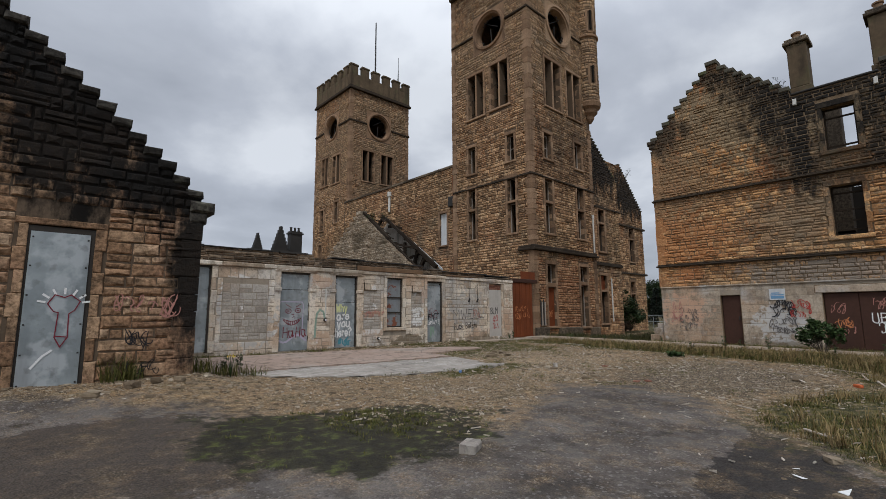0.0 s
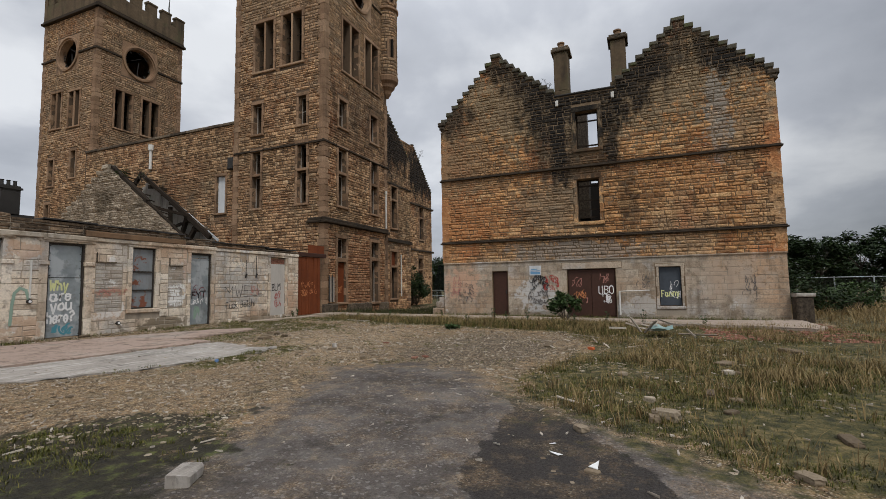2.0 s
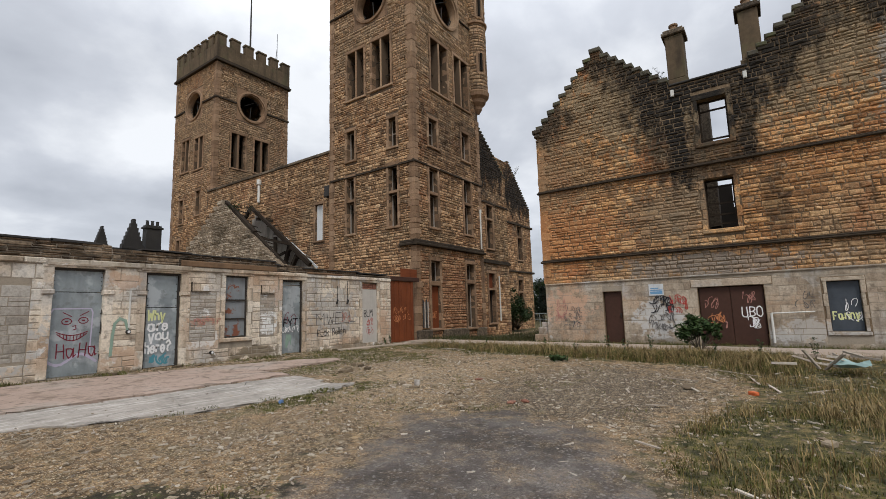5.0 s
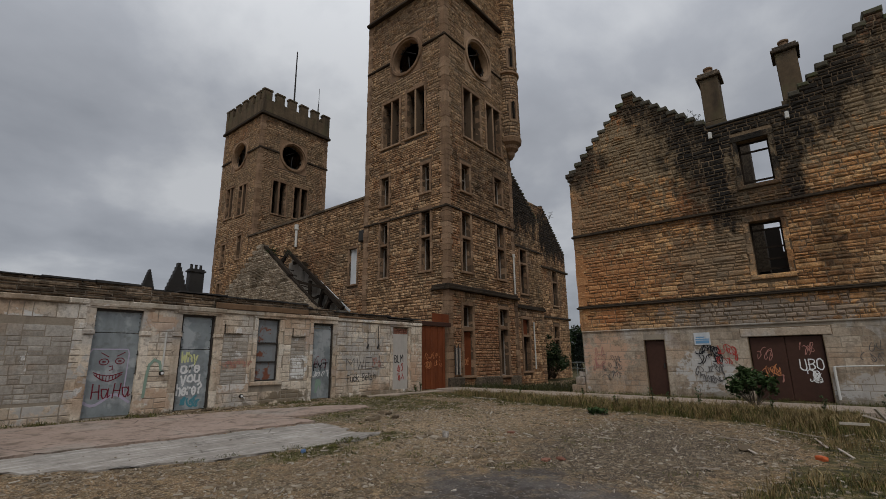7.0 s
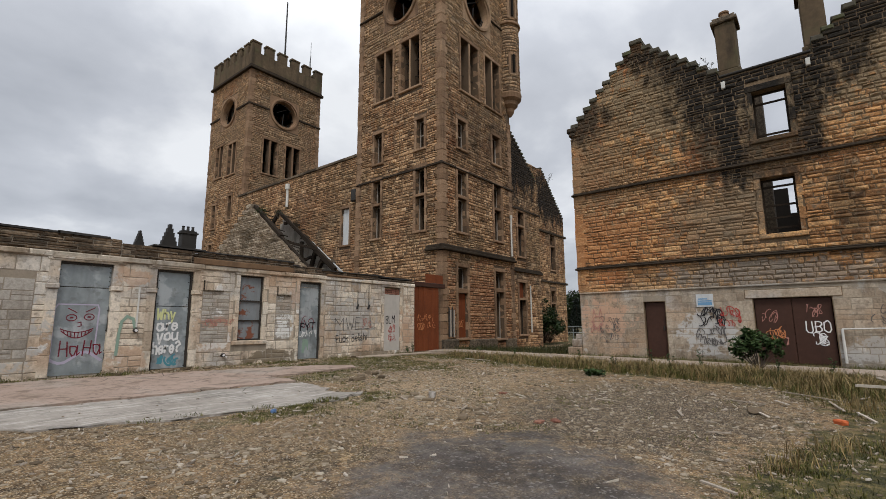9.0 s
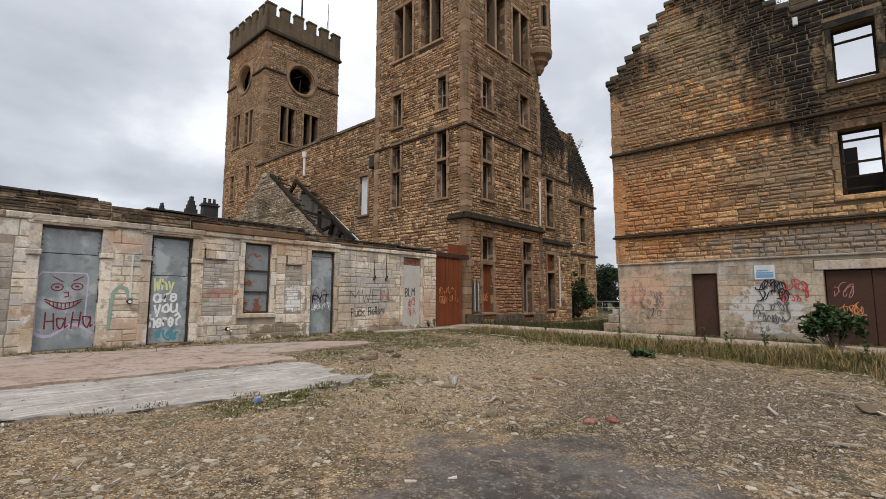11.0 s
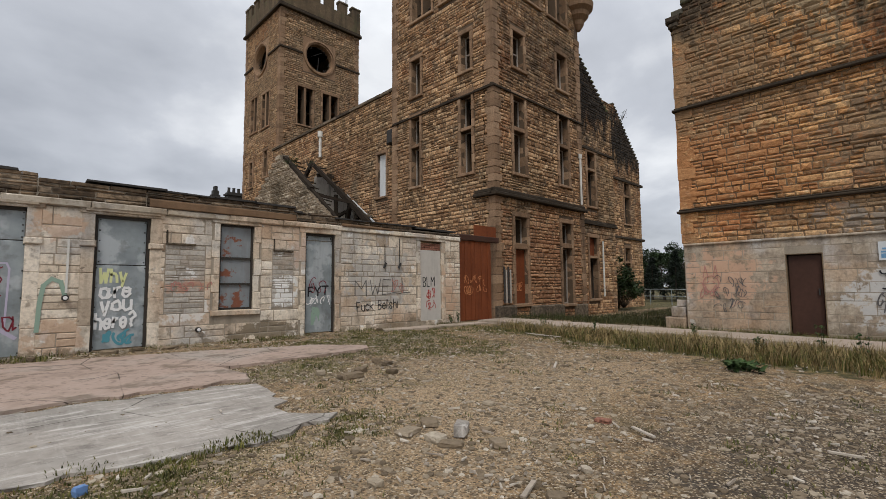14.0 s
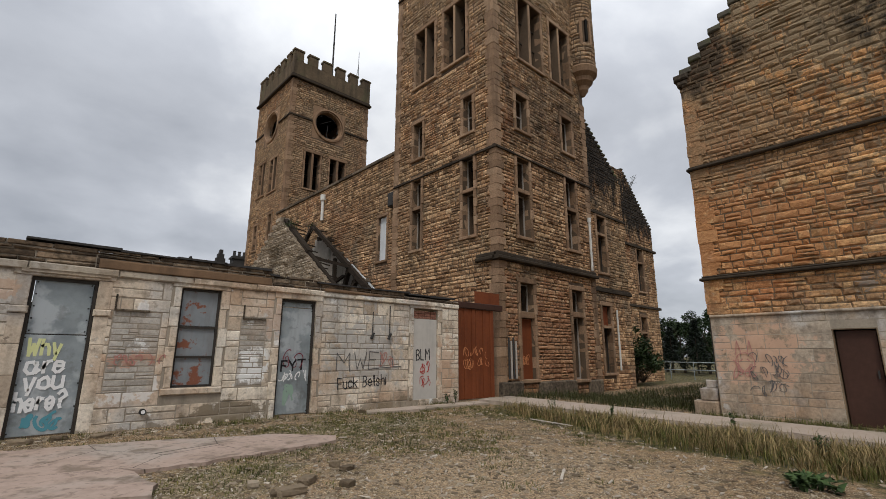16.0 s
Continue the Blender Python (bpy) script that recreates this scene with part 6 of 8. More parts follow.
lwin = new("window"); lwin.parent = link
surround(lwin, LW, *L_OPEN[0], M["dressed"], 0.14, 0.16, 0.12, 0.05)
boxes("boarding", LW, [(23.51, 24.21, 6.13, 8.34, -0.2, -0.12)], M["white_board"], lwin, "pale grey boarding")
slab("wall", Face("E", 27.9), [TY1, 37.0], [0, 11.0], lambda u, v: True, 0.5, M["inside"], link)
bm = bmesh.new()
tube(bm, LW.at(22.75, 0.5, 0.1), LW.at(22.75, 11.3, 0.1), 0.06)
iron_pipe = thing("drainpipe", "rusty iron drainpipe with a box hopper beside the tower", "drainpipe")
part("pipe", tidy(bm), M["rust"], iron_pipe)
boxes("hopper", LW, [(22.6, 23.05, 8.6, 9.3, 0.02, 0.35)], M["iron"], iron_pipe, "", 0.04)
vent = thing("soil_pipe", "short white soil pipe with a collar on the wall", "pipe")
bm = bmesh.new(); tube(bm, LW.at(30, 9.45, 0.12), LW.at(30, 10.9, 0.12), 0.09, n=12); part("pipe", tidy(bm), M["pipe_white"], vent)
bm = bmesh.new(); tube(bm, LW.at(30, 10.7, 0.12), LW.at(30, 11.05, 0.12), 0.16, n=12); part("collar", tidy(bm), M["pipe_white"], vent)

t2 = thing("battlemented_tower", "square sandstone tower with battlements and round openings", "tower")
X2, X3, Y2, Y3 = 21.2, 28.0, 37.0, 43.6
T2S, T2W = Face("S", Y2), Face("W", X2)
S2 = [(22.6, 23.12, 13.9, 16.85), (23.3, 23.86, 13.9, 16.85), (24.7, 25.28, 13.95, 16.85), (25.46, 26.05, 13.95, 16.85)]
W2 = [(38.75, 39.3, 13.9, 16.6), (39.5, 40.05, 13.9, 16.6), (41.0, 41.5, 14.0, 16.8), (41.7, 42.2, 14.0, 16.8), (38.9, 39.5, 10.0, 12.0), (41.6, 42.2, 9.6, 11.6), (41.9, 42.4, 6.8, 8.2)]
C2S, C2W = (24.4, 19.6, 1.12), (40.5, 19.7, 1.1)
tower_wall(t2, T2S, X2, X3, 3.0, 22.6, S2, C2S, M["tower_stone"], lambda s: s[2] > 20.2, 71, (19.5,))
tower_wall(t2, T2W, Y2, Y3, 0.0, 22.6, W2, C2W, M["tower_stone"], None, 73, (19.5,))
slab("wall", Face("E", X3), [Y2 + 0.56, Y3], [0, 22.6], lambda u, v: True, 0.5, M["tower_stone"], t2)
slab("wall", Face("N", Y3), [X2 + 0.56, X3 - 0.5], [0, 22.6], lambda u, v: True, 0.5, M["tower_stone"], t2)
quoin_stack(t2, X2, Y2, 1, 1, 3, 22.6, 75, M["dressed"])
quoin_stack(t2, X3, Y2, -1, 1, 9, 22.6, 76, M["dressed"])
quoin_stack(t2, X2, Y3, 1, -1, 0, 22.6, 77, M["dressed"])
clock_opening(t2, T2S, *C2S, C2S[2] * 1.26)
clock_opening(t2, T2W, *C2W, C2W[2] * 1.26)
for F, o, g in ((T2S, S2, [(0, 1), (2, 3)]), (T2W, W2, [(0, 1), (2, 3), (4,), (5,), (6,)])):
    dress_openings(t2, F, o, g)
for F, (a, b), clk in ((T2S, (X2 - 0.1, X3 + 0.1), C2S), (T2W, (Y2, Y3 + 0.1), C2W)):
    row_of("string_course", F, [(a, clk[0] - 1.45, 19.45, 19.6, -0.1, 0.12), (clk[0] + 1.45, b, 19.45, 19.6, -0.1, 0.12)], M["band"], t2, "", 0.02)
    boxes("cornice", F, [(a - 0.12, b + 0.12, 22.6, 22.78, -0.1, 0.25), (a - 0.05, b + 0.05, 22.782, 22.95, -0.1, 0.15)], M["band"], t2, "dark projecting cornice", 0.03)
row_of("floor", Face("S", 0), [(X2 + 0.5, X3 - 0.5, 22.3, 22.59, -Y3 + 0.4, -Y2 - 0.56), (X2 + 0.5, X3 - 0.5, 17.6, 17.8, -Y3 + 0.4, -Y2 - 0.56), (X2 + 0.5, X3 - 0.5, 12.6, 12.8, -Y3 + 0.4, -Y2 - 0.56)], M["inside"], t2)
for F, a, b in ((T2S, X2 - 0.1, X3 + 0.1), (T2W, Y2 + 0.31, Y3 - 0.3), (Face("N", Y3), X2 - 0.1, X3 + 0.1), (Face("E", X3), Y2 + 0.31, Y3 - 0.3)):
    boxes("parapet", F, [(a, b, 22.96, 24.15, -0.3, 0.1)], M["parapet"], t2, "dark parapet wall", 0.01)
    n = 6
    for i in range(n - 1 if F.side in "WE" else n):
        w = (b - a) / (n - 0.38) if F.side in "SN" else (b - a) / (n - 1)
        u = a + i * w + (0 if F.side in "SN" else 0.25 * w)
        bm = bmesh.new()
        add_box(bm, F, u, u + w * 0.62, 24.151, 24.95, -0.3, 0.1, 0.01)
        add_box(bm, F, u - 0.05, u + w * 0.62 + 0.05, 24.952, 25.12, -0.35, 0.15, 0.03)
        part("merlon", tidy(bm), M["parapet"], t2)
mast = thing("flagpole", "tall thin flagpole on the tower roof", "flagpole")
bm = bmesh.new(); tube(bm, (26.3, 40.6, 22.6), (26.3, 40.6, 33.3), 0.11, 0.06); part("pole", tidy(bm), M["iron"], mast)
mast = thing("aerial", "thin whip aerial with a stay wire on the tower", "aerial")
bm = bmesh.new(); tube(bm, (27.6, 38.2, 22.6), (27.6, 38.2, 28.6), 0.05, 0.02); part("whip", tidy(bm), M["iron"], mast)
bm = bmesh.new(); tube(bm, (27.6, 38.2, 27.2), (26.8, 37.4, 24.2), 0.02); part("stay", tidy(bm), M["iron"], mast)

# ---- gabled ruin across the yard ----
ruin = thing("gabled_ruin", "two-gabled roofless sandstone building with crow steps and soot stains", "ruined building")
FX = 20.95
RY = -0.08
FF = Face("W", FX, RY)
F_OPEN = [(6.58, 7.28, 0.22, 2.2), (2.05, 3.98, 0.2, 2.2), (-0.35, 0.44, 0.66, 2.2), (2.54, 3.44, 4.2, 6.02), (2.48, 3.4, 7.34, 8.98)]
f_steps = stepped(9.66, 9.3, 7.1, 11.98, 9) + [(6.68, 7.1, 12.17)] + stepped(6.68, 11.95, 4.3, 9.9, 8) + [(1.7, 4.3, 9.78)] + stepped(1.7, 10.0, -0.52, 11.9, 8) + [(-0.97, -0.52, 12.12)] + stepped(-0.97, 11.88, -3.82, 9.45, 10)
fw = stepped_wall(ruin, FF, f_steps, -0.1, F_OPEN, 81, M["facade_stone"], "mossy", near=lambda s: s[0] > 3.2 and 2.7 < s[2] < 5.6, mortar="soot_mortar", levels=(3.5, 6.55), v_stones=2.62, course=(0.085, 0.215), width=(0.16, 0.6))
f_holes = [(a - 0.02, b + 0.02, c - 0.02, d + 0.02) for a, b, c, d in F_OPEN[:3]] + [(1.8, 4.2, 2.2, 2.48), (-0.49, 0.58, 0.52, 2.34)]
masonry(FF, lay(-3.82, 9.64, 0.1, 2.6, f_holes, seed=85, course=(0.16, 0.34), width=(0.28, 0.8)), M["base_block"], fw, near=lambda s: s[0] > 0, joint=0.004, proud=0.013, seed=86, name="block", bev=0.007)
slab("render_coat", Face("W", FX - 0.002, RY), [-3.82, 9.65] + [o[i] for o in f_holes for i in (0, 1)], [-0.1, 2.58] + [min(2.57, o[i]) for o in f_holes for i in (2, 3)], lambda u, v: not in_hole(u, v, f_holes), 0.001, M["pale_mortar"], ruin)
boxes("base_band", FF, [(-3.84, 9.66, 2.585, 2.64, -0.1, 0.06)], M["base_block"], ruin, "pale stone band", 0.015, 0.01)
for v in (3.5, 6.5):
    boxes("string_course", FF, [(-3.93, 9.76, v + 0.02, v + 0.085, -0.1, 0.15), (-3.89, 9.72, v + 0.087, v + 0.14, -0.1, 0.08)], M["band"], ruin, "dark weathered stone band", 0.02)
for u in (-4.02, 9.42):
    boxes("skewputt", FF, [(u + 0.03, u + 0.42, 9.28, 9.47, -0.5, 0.1), (u + 0.08, u + 0.36, 9.12, 9.279, -0.5, 0.06)], M["coping"], ruin, "carved corner stone at the eaves", 0.04)
quoin_stack(ruin, FX, 9.66 + RY, 1, -1, 2.65, 9.0, 87, M["facade_stone"])
quoin_stack(ruin, FX, -3.82 + RY, 1, 1, 2.65, 9.0, 88, M["facade_stone"])
for o in F_OPEN[3:]:
    win = new("window"); win.parent = ruin
    surround(win, FF, *o, M["facade_stone"], 0.17, 0.22, 0.15, 0.05, depth=0.4)
    sash(win, FF, *o, M["timber"], 0.3, bars=(0.12, 0.78) if o[2] > 7 else (0.12, 0.3, 0.52, 0.86), w=0.06)
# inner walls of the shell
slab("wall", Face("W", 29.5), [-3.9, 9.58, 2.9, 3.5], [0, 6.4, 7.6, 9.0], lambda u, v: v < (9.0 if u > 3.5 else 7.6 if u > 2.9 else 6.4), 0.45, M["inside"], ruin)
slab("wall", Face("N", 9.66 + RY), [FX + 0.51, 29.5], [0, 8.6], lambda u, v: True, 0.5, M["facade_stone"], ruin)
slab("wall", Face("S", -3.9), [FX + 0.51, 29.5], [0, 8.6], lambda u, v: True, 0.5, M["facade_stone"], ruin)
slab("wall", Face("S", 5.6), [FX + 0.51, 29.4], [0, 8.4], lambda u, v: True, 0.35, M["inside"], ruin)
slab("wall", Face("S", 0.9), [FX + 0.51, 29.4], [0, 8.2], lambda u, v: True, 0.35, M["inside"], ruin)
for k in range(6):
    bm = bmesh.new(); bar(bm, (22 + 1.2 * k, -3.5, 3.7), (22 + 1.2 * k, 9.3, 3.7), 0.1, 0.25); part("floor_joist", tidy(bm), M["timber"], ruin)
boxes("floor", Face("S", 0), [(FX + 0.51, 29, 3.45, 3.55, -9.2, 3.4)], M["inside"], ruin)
for y, x, z, h in ((3.98, 21.65, 9.3, 12.5), (1.56, 21.65, 9.3, 12.55)):
    ch = thing("chimney", "weathered stone chimney stack with a clay pot", "chimney")
    C = Face("W", x - 0.38, RY)
    hw = 0.31
    bm = bmesh.new(); add_box(bm, C, y - hw - 0.06, y + hw + 0.06, z - 1.0, z + 0.9, -0.85, 0.0, 0.03); add_box(bm, C, y - hw, y + hw, z + 0.901, h - 0.5, -0.8, -0.04, 0.03)
    part("shaft", tidy(bm), M["parapet"], ch)
    bm = bmesh.new(); add_box(bm, C, y - hw - 0.1, y + hw + 0.1, h - 0.499, h - 0.36, -0.9, 0.06, 0.03); add_box(bm, C, y - hw - 0.04, y + hw + 0.04, h - 0.359, h - 0.25, -0.85, 0.0, 0.03)
    part("cap", tidy(bm), M["coping"], ch)
    part("pot", lathe([(0.16, h - 0.25), (0.13, h - 0.02), (0.17, h), (0.17, h + 0.06), (0.11, h + 0.06)], x, y + RY, 12), M["dressed"], ch, "clay chimney pot")
ch = thing("chimney", "low sooty stone chimney stub with a clay pot", "chimney")
bm = bmesh.new(); add_box(bm, Face("W", 26), 3.3, 4.1, 5.0, 11.3, -0.8, 0, 0.03); part("shaft", tidy(bm), M["coping"], ch)
part("pot", lathe([(0.2, 11.3), (0.16, 11.55), (0.2, 11.6)], 26.4, 3.7, 12), M["dressed"], ch)
bm = bmesh.new(); add_box(bm, FF, 1.75, 4.25, 9.785, 9.86, -0.55, 0.08, 0.02); part("gutter", tidy(bm), M["iron"], ruin, "iron gutter along the wall head")
for u in (4.15, 1.85):
    bm = bmesh.new(); add_box(bm, FF, u - 0.06, u + 0.06, 9.35, 9.6, 0.01, 0.12, 0.02); part("spout", tidy(bm), M["pipe_white"], ruin, "pale spout stub")
# doors and boards of the ruin
fd = thing("door_2", "dark brown rusted steel door in the pale base wall", "door", kind="structure")
boxes("leaf", FF, [(6.6, 7.26, 0.23, 2.18, -0.2, -0.1)], M["brown_door"], fd, bev=0.01)
boxes("handle", FF, [(6.66, 6.69, 1.2, 1.36, -0.1, -0.05)], M["iron"], fd)
fd = thing("door_3", "wide dark brown steel double door covered in pale tags", "door", kind="structure")
for a, b in ((2.07, 3.01), (3.02, 3.96)):
    boxes("leaf", FF, [(a, b, 0.22, 2.18, -0.2, -0.1)], M["brown_door"], fd, bev=0.01)
FD = Face("W", FX + 0.1, RY)
boxes("lintel", FF, [(1.82, 4.18, 2.205, 2.46, -0.3, 0.03)], M["pale_block"], fd, "pale stone lintel", 0.015)
lettering(fd, FD, "UBO", 2.72, 1.15, 0.32, M["p_white"], 0.032, -1, seed=9, squash=0.7)
scrawl(fd, FD, 2.25, 2.6, 0.75, 1.1, M["p_white"], 5, 0.025, 0.006, 51)
scrawl(fd, FD, 2.3, 2.8, 1.65, 1.95, M["p_salmon"], 5, 0.02, 0.006, 52)
scrawl(fd, FD, 3.25, 3.9, 0.9, 1.35, M["p_orange"], 6, 0.02, 0.006, 53)
scrawl(fd, FD, 3.4, 3.8, 1.5, 1.8, M["p_salmon"], 4, 0.018, 0.006, 54)
scrawl(fd, FD, 3.2, 3.8, 0.7, 0.95, M["p_salmon"], 4, 0.022, 0.006, 55)
fwn = thing("window_2", "boarded window with yellow scrawl in a pale frame", "window", kind="structure")
surround(fwn, FF, -0.35, 0.44, 0.66, 2.2, M["base_block"], 0.12, 0.12, 0.12, 0.03, 0.02)
boxes("board", FF, [(-0.33, 0.42, 0.68, 2.18, -0.16, -0.1)], M["slate_board"], fwn)
lettering(fwn, FD, "Fanny", 0.36, 1.02, 0.24, M["p_yellow"], 0.036, -1, seed=3, squash=0.5)
scrawl(fwn, FD, -0.3, 0.35, 0.9, 1.7, M["p_white"], 2, 0.02, 0.005, 57)
ft = tagged(new("graffiti"), "sprayed tags on the pale base of the ruin", "graffiti", kind="structure")
GQ = Face("W", FX - 0.02, RY)
scrawl(ft, GQ, 4.75, 5.7, 1.35, 1.95, M["p_black"], 16, 0.032, 0.006, 58)
scrawl(ft, GQ, 4.35, 5.05, 1.35, 1.95, M["p_red"], 10, 0.028, 0.012, 59)
scrawl(ft, GQ, 4.8, 5.75, 0.75, 1.3, M["p_grey"], 14, 0.028, 0.006, 60)
scrawl(ft, GQ, 8.1, 9.0, 1.15, 1.75, M["p_grey"], 9, 0.018, 0.006, 62)
scrawl(ft, GQ, 8.8, 9.3, 1.1, 1.6, M["p_salmon"], 5, 0.025, 0.006, 63)
scrawl(ft, GQ, 8.2, 9.1, 0.75, 1.05, M["p_grey"], 5, 0.018, 0.006, 64)
bm = bmesh.new()
ribbon(bm, GQ, [(9.0 + 0.2 * math.cos(a * 0.42), 1.5 + 0.22 * math.sin(a * 0.42)) for a in range(16)], 0.022, 0.0075)
for s in (-0.1, 0.1):
    ribbon(bm, GQ, [(9.0 + s * 0.6, 1.7), (9.0 + s * 1.3, 2.0), (9.0 + s * 1.8, 1.68)], 0.02, 0.008)
    ribbon(bm, GQ, [(9.0 + s * 0.9, 1.53), (9.0 + s * 0.5, 1.57)], 0.025, 0.0085)
part("graffiti", bm, M["p_salmon"], ft, "faded pink face drawn on the wall")
scrawl(ft, GQ, 0.75, 1.6, 1.4, 2.0, M["p_grey"], 4, 0.02, 0.006, 65)
scrawl(ft, GQ, -2.8, -1.0, 0.9, 1.9, M["p_grey"], 5, 0.02, 0.006, 66)
sign = thing("sign", "white and blue notice board on the pale wall", "sign")
boxes("board", GQ, [(5.08, 5.58, 1.98, 2.4, 0.0, 0.02)], M["white_board"], sign)
boxes("print", GQ, [(5.12, 5.54, 2.03, 2.13, 0.021, 0.024), (5.12, 5.54, 2.15, 2.19, 0.021, 0.024), (5.25, 5.52, 2.22, 2.26, 0.021, 0.024)], M["p_blue"], sign, "blue printed lines")
bm = bmesh.new()
tube(bm, GQ.at(1.92, 0.3, 0.06), GQ.at(1.92, 1.25, 0.06), 0.035)
tube(bm, GQ.at(1.92, 1.25, 0.06), GQ.at(0.8, 1.28, 0.06), 0.02)
tagged(part("wall_pipe", tidy(bm), M["pipe_white"], None), "pale pipe along the base wall", "pipe")
blk = thing("stone_pier", "low dark stone block at the corner of the ruin", "stone block")
boxes("block", Face("W", 20.4), [(-4.45, -3.95, 0.1, 1.0, -0.6, 0.0)], M["coping"], blk, "", 0.04, 0.02)
boxes("cap", Face("W", 20.4), [(-4.49, -3.93, 1.001, 1.12, -0.64, 0.04)], M["concrete"], blk, "", 0.03, 0.01)
blk = thing("stone_steps", "small pile of pale stone blocks at the corner of the ruin", "stone steps")
boxes("step", Face("W", 21.0), [(9.62, 10.2, 0.2, 0.55, -0.6, 0.0)], M["base_block"], blk, "", 0.03, 0.02)
boxes("step", Face("W", 21.05), [(9.62, 10.05, 0.551, 0.85, -0.5, 0.0)], M["base_block"], blk, "", 0.03, 0.02)
boxes("step", Face("W", 21.1), [(9.62, 9.92, 0.851, 1.05, -0.45, 0.0)], M["base_block"], blk, "", 0.03, 0.02)

# ---- gabled outbuilding ----
house = thing("gabled_outbuilding", "blackened stone outbuilding with a crow-stepped gable and metal door", "ruined building")
HF = Face("S", 10.25)
H_OPEN = [(-0.42, 0.42, 0.44, 2.95)]
g_steps = [(1.99 - 0.246 * i, 1.99 - 0.246 * (i + 1), 3.76 + 0.215 * i) for i in range(18)] + [(-2.75, -2.438, 7.75)] + [(-2.75 - 0.3 * i, -3.05 - 0.3 * i, 7.5 - 0.24 * i) for i in range(14)]
stepped_wall(house, HF, g_steps, -0.1, H_OPEN, 91, M["gable_stone"], "sooty_block", near=lambda s: s[0] > -0.9 and s[2] < 3.4, mortar="gable_mortar", course=(0.11, 0.24), width=(0.16, 0.66), cap=0.13, thick=0.45)
slab("wall", Face("E", 2.0), [10.71, 15.3], [-0.1, 3.55], lambda u, v: True, 0.45, M["gable_stone"], house)
slab("wall", Face("W", -6.8), [10.71, 15.3], [-0.1, 3.55], lambda u, v: True, 0.45, M["gable_stone"], house)
slab("wall", Face("N", 15.3), [-6.3, 1.5], [-0.1, 3.55], lambda u, v: True, 0.4, M["gable_stone"], house)
boxes("skewputt", HF, [(1.8, 2.22, 3.45, 3.66, -0.45, 0.1), (1.8, 2.1, 3.25, 3.449, -0.45, 0.06)], M["sooty_block"], house, "carved corner stone at the eaves", 0.04)
surround(house, HF, *H_OPEN[0], M["gable_stone"], 0.16, 0.1, 0.1, 0.03, door=True, name="door_surround")
quoin_stack(house, 1.99, 10.25, -1, 1, 0.1, 3.3, 93, M["gable_stone"])
hd = thing("door_4", "dented blue-grey metal sheet door with sprayed outline", "door", kind="structure")
boxes("frame", HF, [(-0.42, -0.37, 0.44, 2.93, -0.12, 0.0), (0.37, 0.42, 0.44, 2.93, -0.12, 0.0), (-0.37, 0.37, 2.85, 2.93, -0.12, 0.0)], M["dark_frame"], hd)
boxes("sheet", HF, [(-0.385, 0.36, 0.46, 2.84, 0.012, 0.022)], M["sheet"], hd, bev=0.004)
bm = bmesh.new()
for t in range(6):
    for s in (-0.355, 0.33):
        add_box(bm, HF, s - 0.012, s + 0.012, 0.5 + 0.45 * t - 0.012, 0.5 + 0.45 * t + 0.012, 0.022, 0.032, 0.004)
tagged(part("bolts", tidy(bm), M["iron"], hd), kind="stuff")
HP = Face("S", 10.225)
bm = bmesh.new()
ribbon(bm, HP, [(-0.02, 1.6), (-0.1, 1.72), (-0.02, 1.86), (0.1, 1.82), (0.18, 1.86), (0.3, 1.76), (0.24, 1.62), (0.17, 1.56), (0.18, 1.2), (0.1, 1.05), (0.02, 1.2), (0.04, 1.58), (-0.02, 1.6)], 0.016, 0.006)
ribbon(bm, HP, [(0.02, 1.22), (0.18, 1.2)], 0.016, 0.006)
part("drawing", bm, M["p_maroon"], hd, "thin maroon sprayed outline")
bm = bmesh.new()
for k in range(7):
    a = math.pi * (0.05 + 0.15 * k)
    ribbon(bm, HP, [(0.1 + 0.24 * math.cos(a), 1.72 + 0.16 * math.sin(a)), (0.1 + 0.32 * math.cos(a), 1.72 + 0.24 * math.sin(a))], 0.03, 0.005)
ribbon(bm, HP, [(0.0, 1.0), (-0.1, 0.92), (-0.22, 0.75)], 0.03, 0.005)
part("drawing", bm, M["p_white"], hd, "white sprayed dashes")
scrawl(house, HF, 0.75, 1.5, 1.6, 1.85, M["p_salmon"], 6, 0.02, 0.055, 71)
scrawl(house, HF, 1.45, 1.85, 1.5, 1.85, M["p_salmon"], 5, 0.02, 0.055, 72)
scrawl(house, HF, 0.95, 1.5, 0.9, 1.4, M["p_black"], 6, 0.018, 0.055, 73)
scrawl(house, HF, 1.0, 1.5, 0.5, 0.75, M["p_black"], 5, 0.018, 0.055, 74)

# ---- far house, trees, fences ----
far = thing("distant_house", "dark distant house with pointed gables and a chimney", "house")
FS = Face("S", 55.0)
boxes("wall", FS, [(17.0, 27.0, 0.0, 9.0, -6, 0)], M["iron"], far)
for u, top, w in ((22.75, 12.1, 1.0), (20.0, 11.0, 0.55)):
    bm = bmesh.new()
    n = 7
    for k in range(n):
        a = w * (1 - k / n)
        add_box(bm, FS, u - a, u + a, 9.0 + (top - 9.0) * k / n, 9.0 + (top - 9.0) * (k + 1) / n - 0.001, -0.5, 0.05)
    part("gable", tidy(bm), M["iron"], far, "dark crow-stepped gable")
boxes("chimney_shaft", FS, [(23.95, 25.45, 8.9, 11.7, -0.9, 0), (23.8, 25.6, 11.35, 11.52, -1.0, 0.1)], M["iron"], far)
for u in (24.15, 24.65, 25.15):
    part("chimney_pot", lathe([(0.17, 11.7), (0.14, 12.1), (0.18, 12.2)], u, 55.4, 8), M["iron"], far)


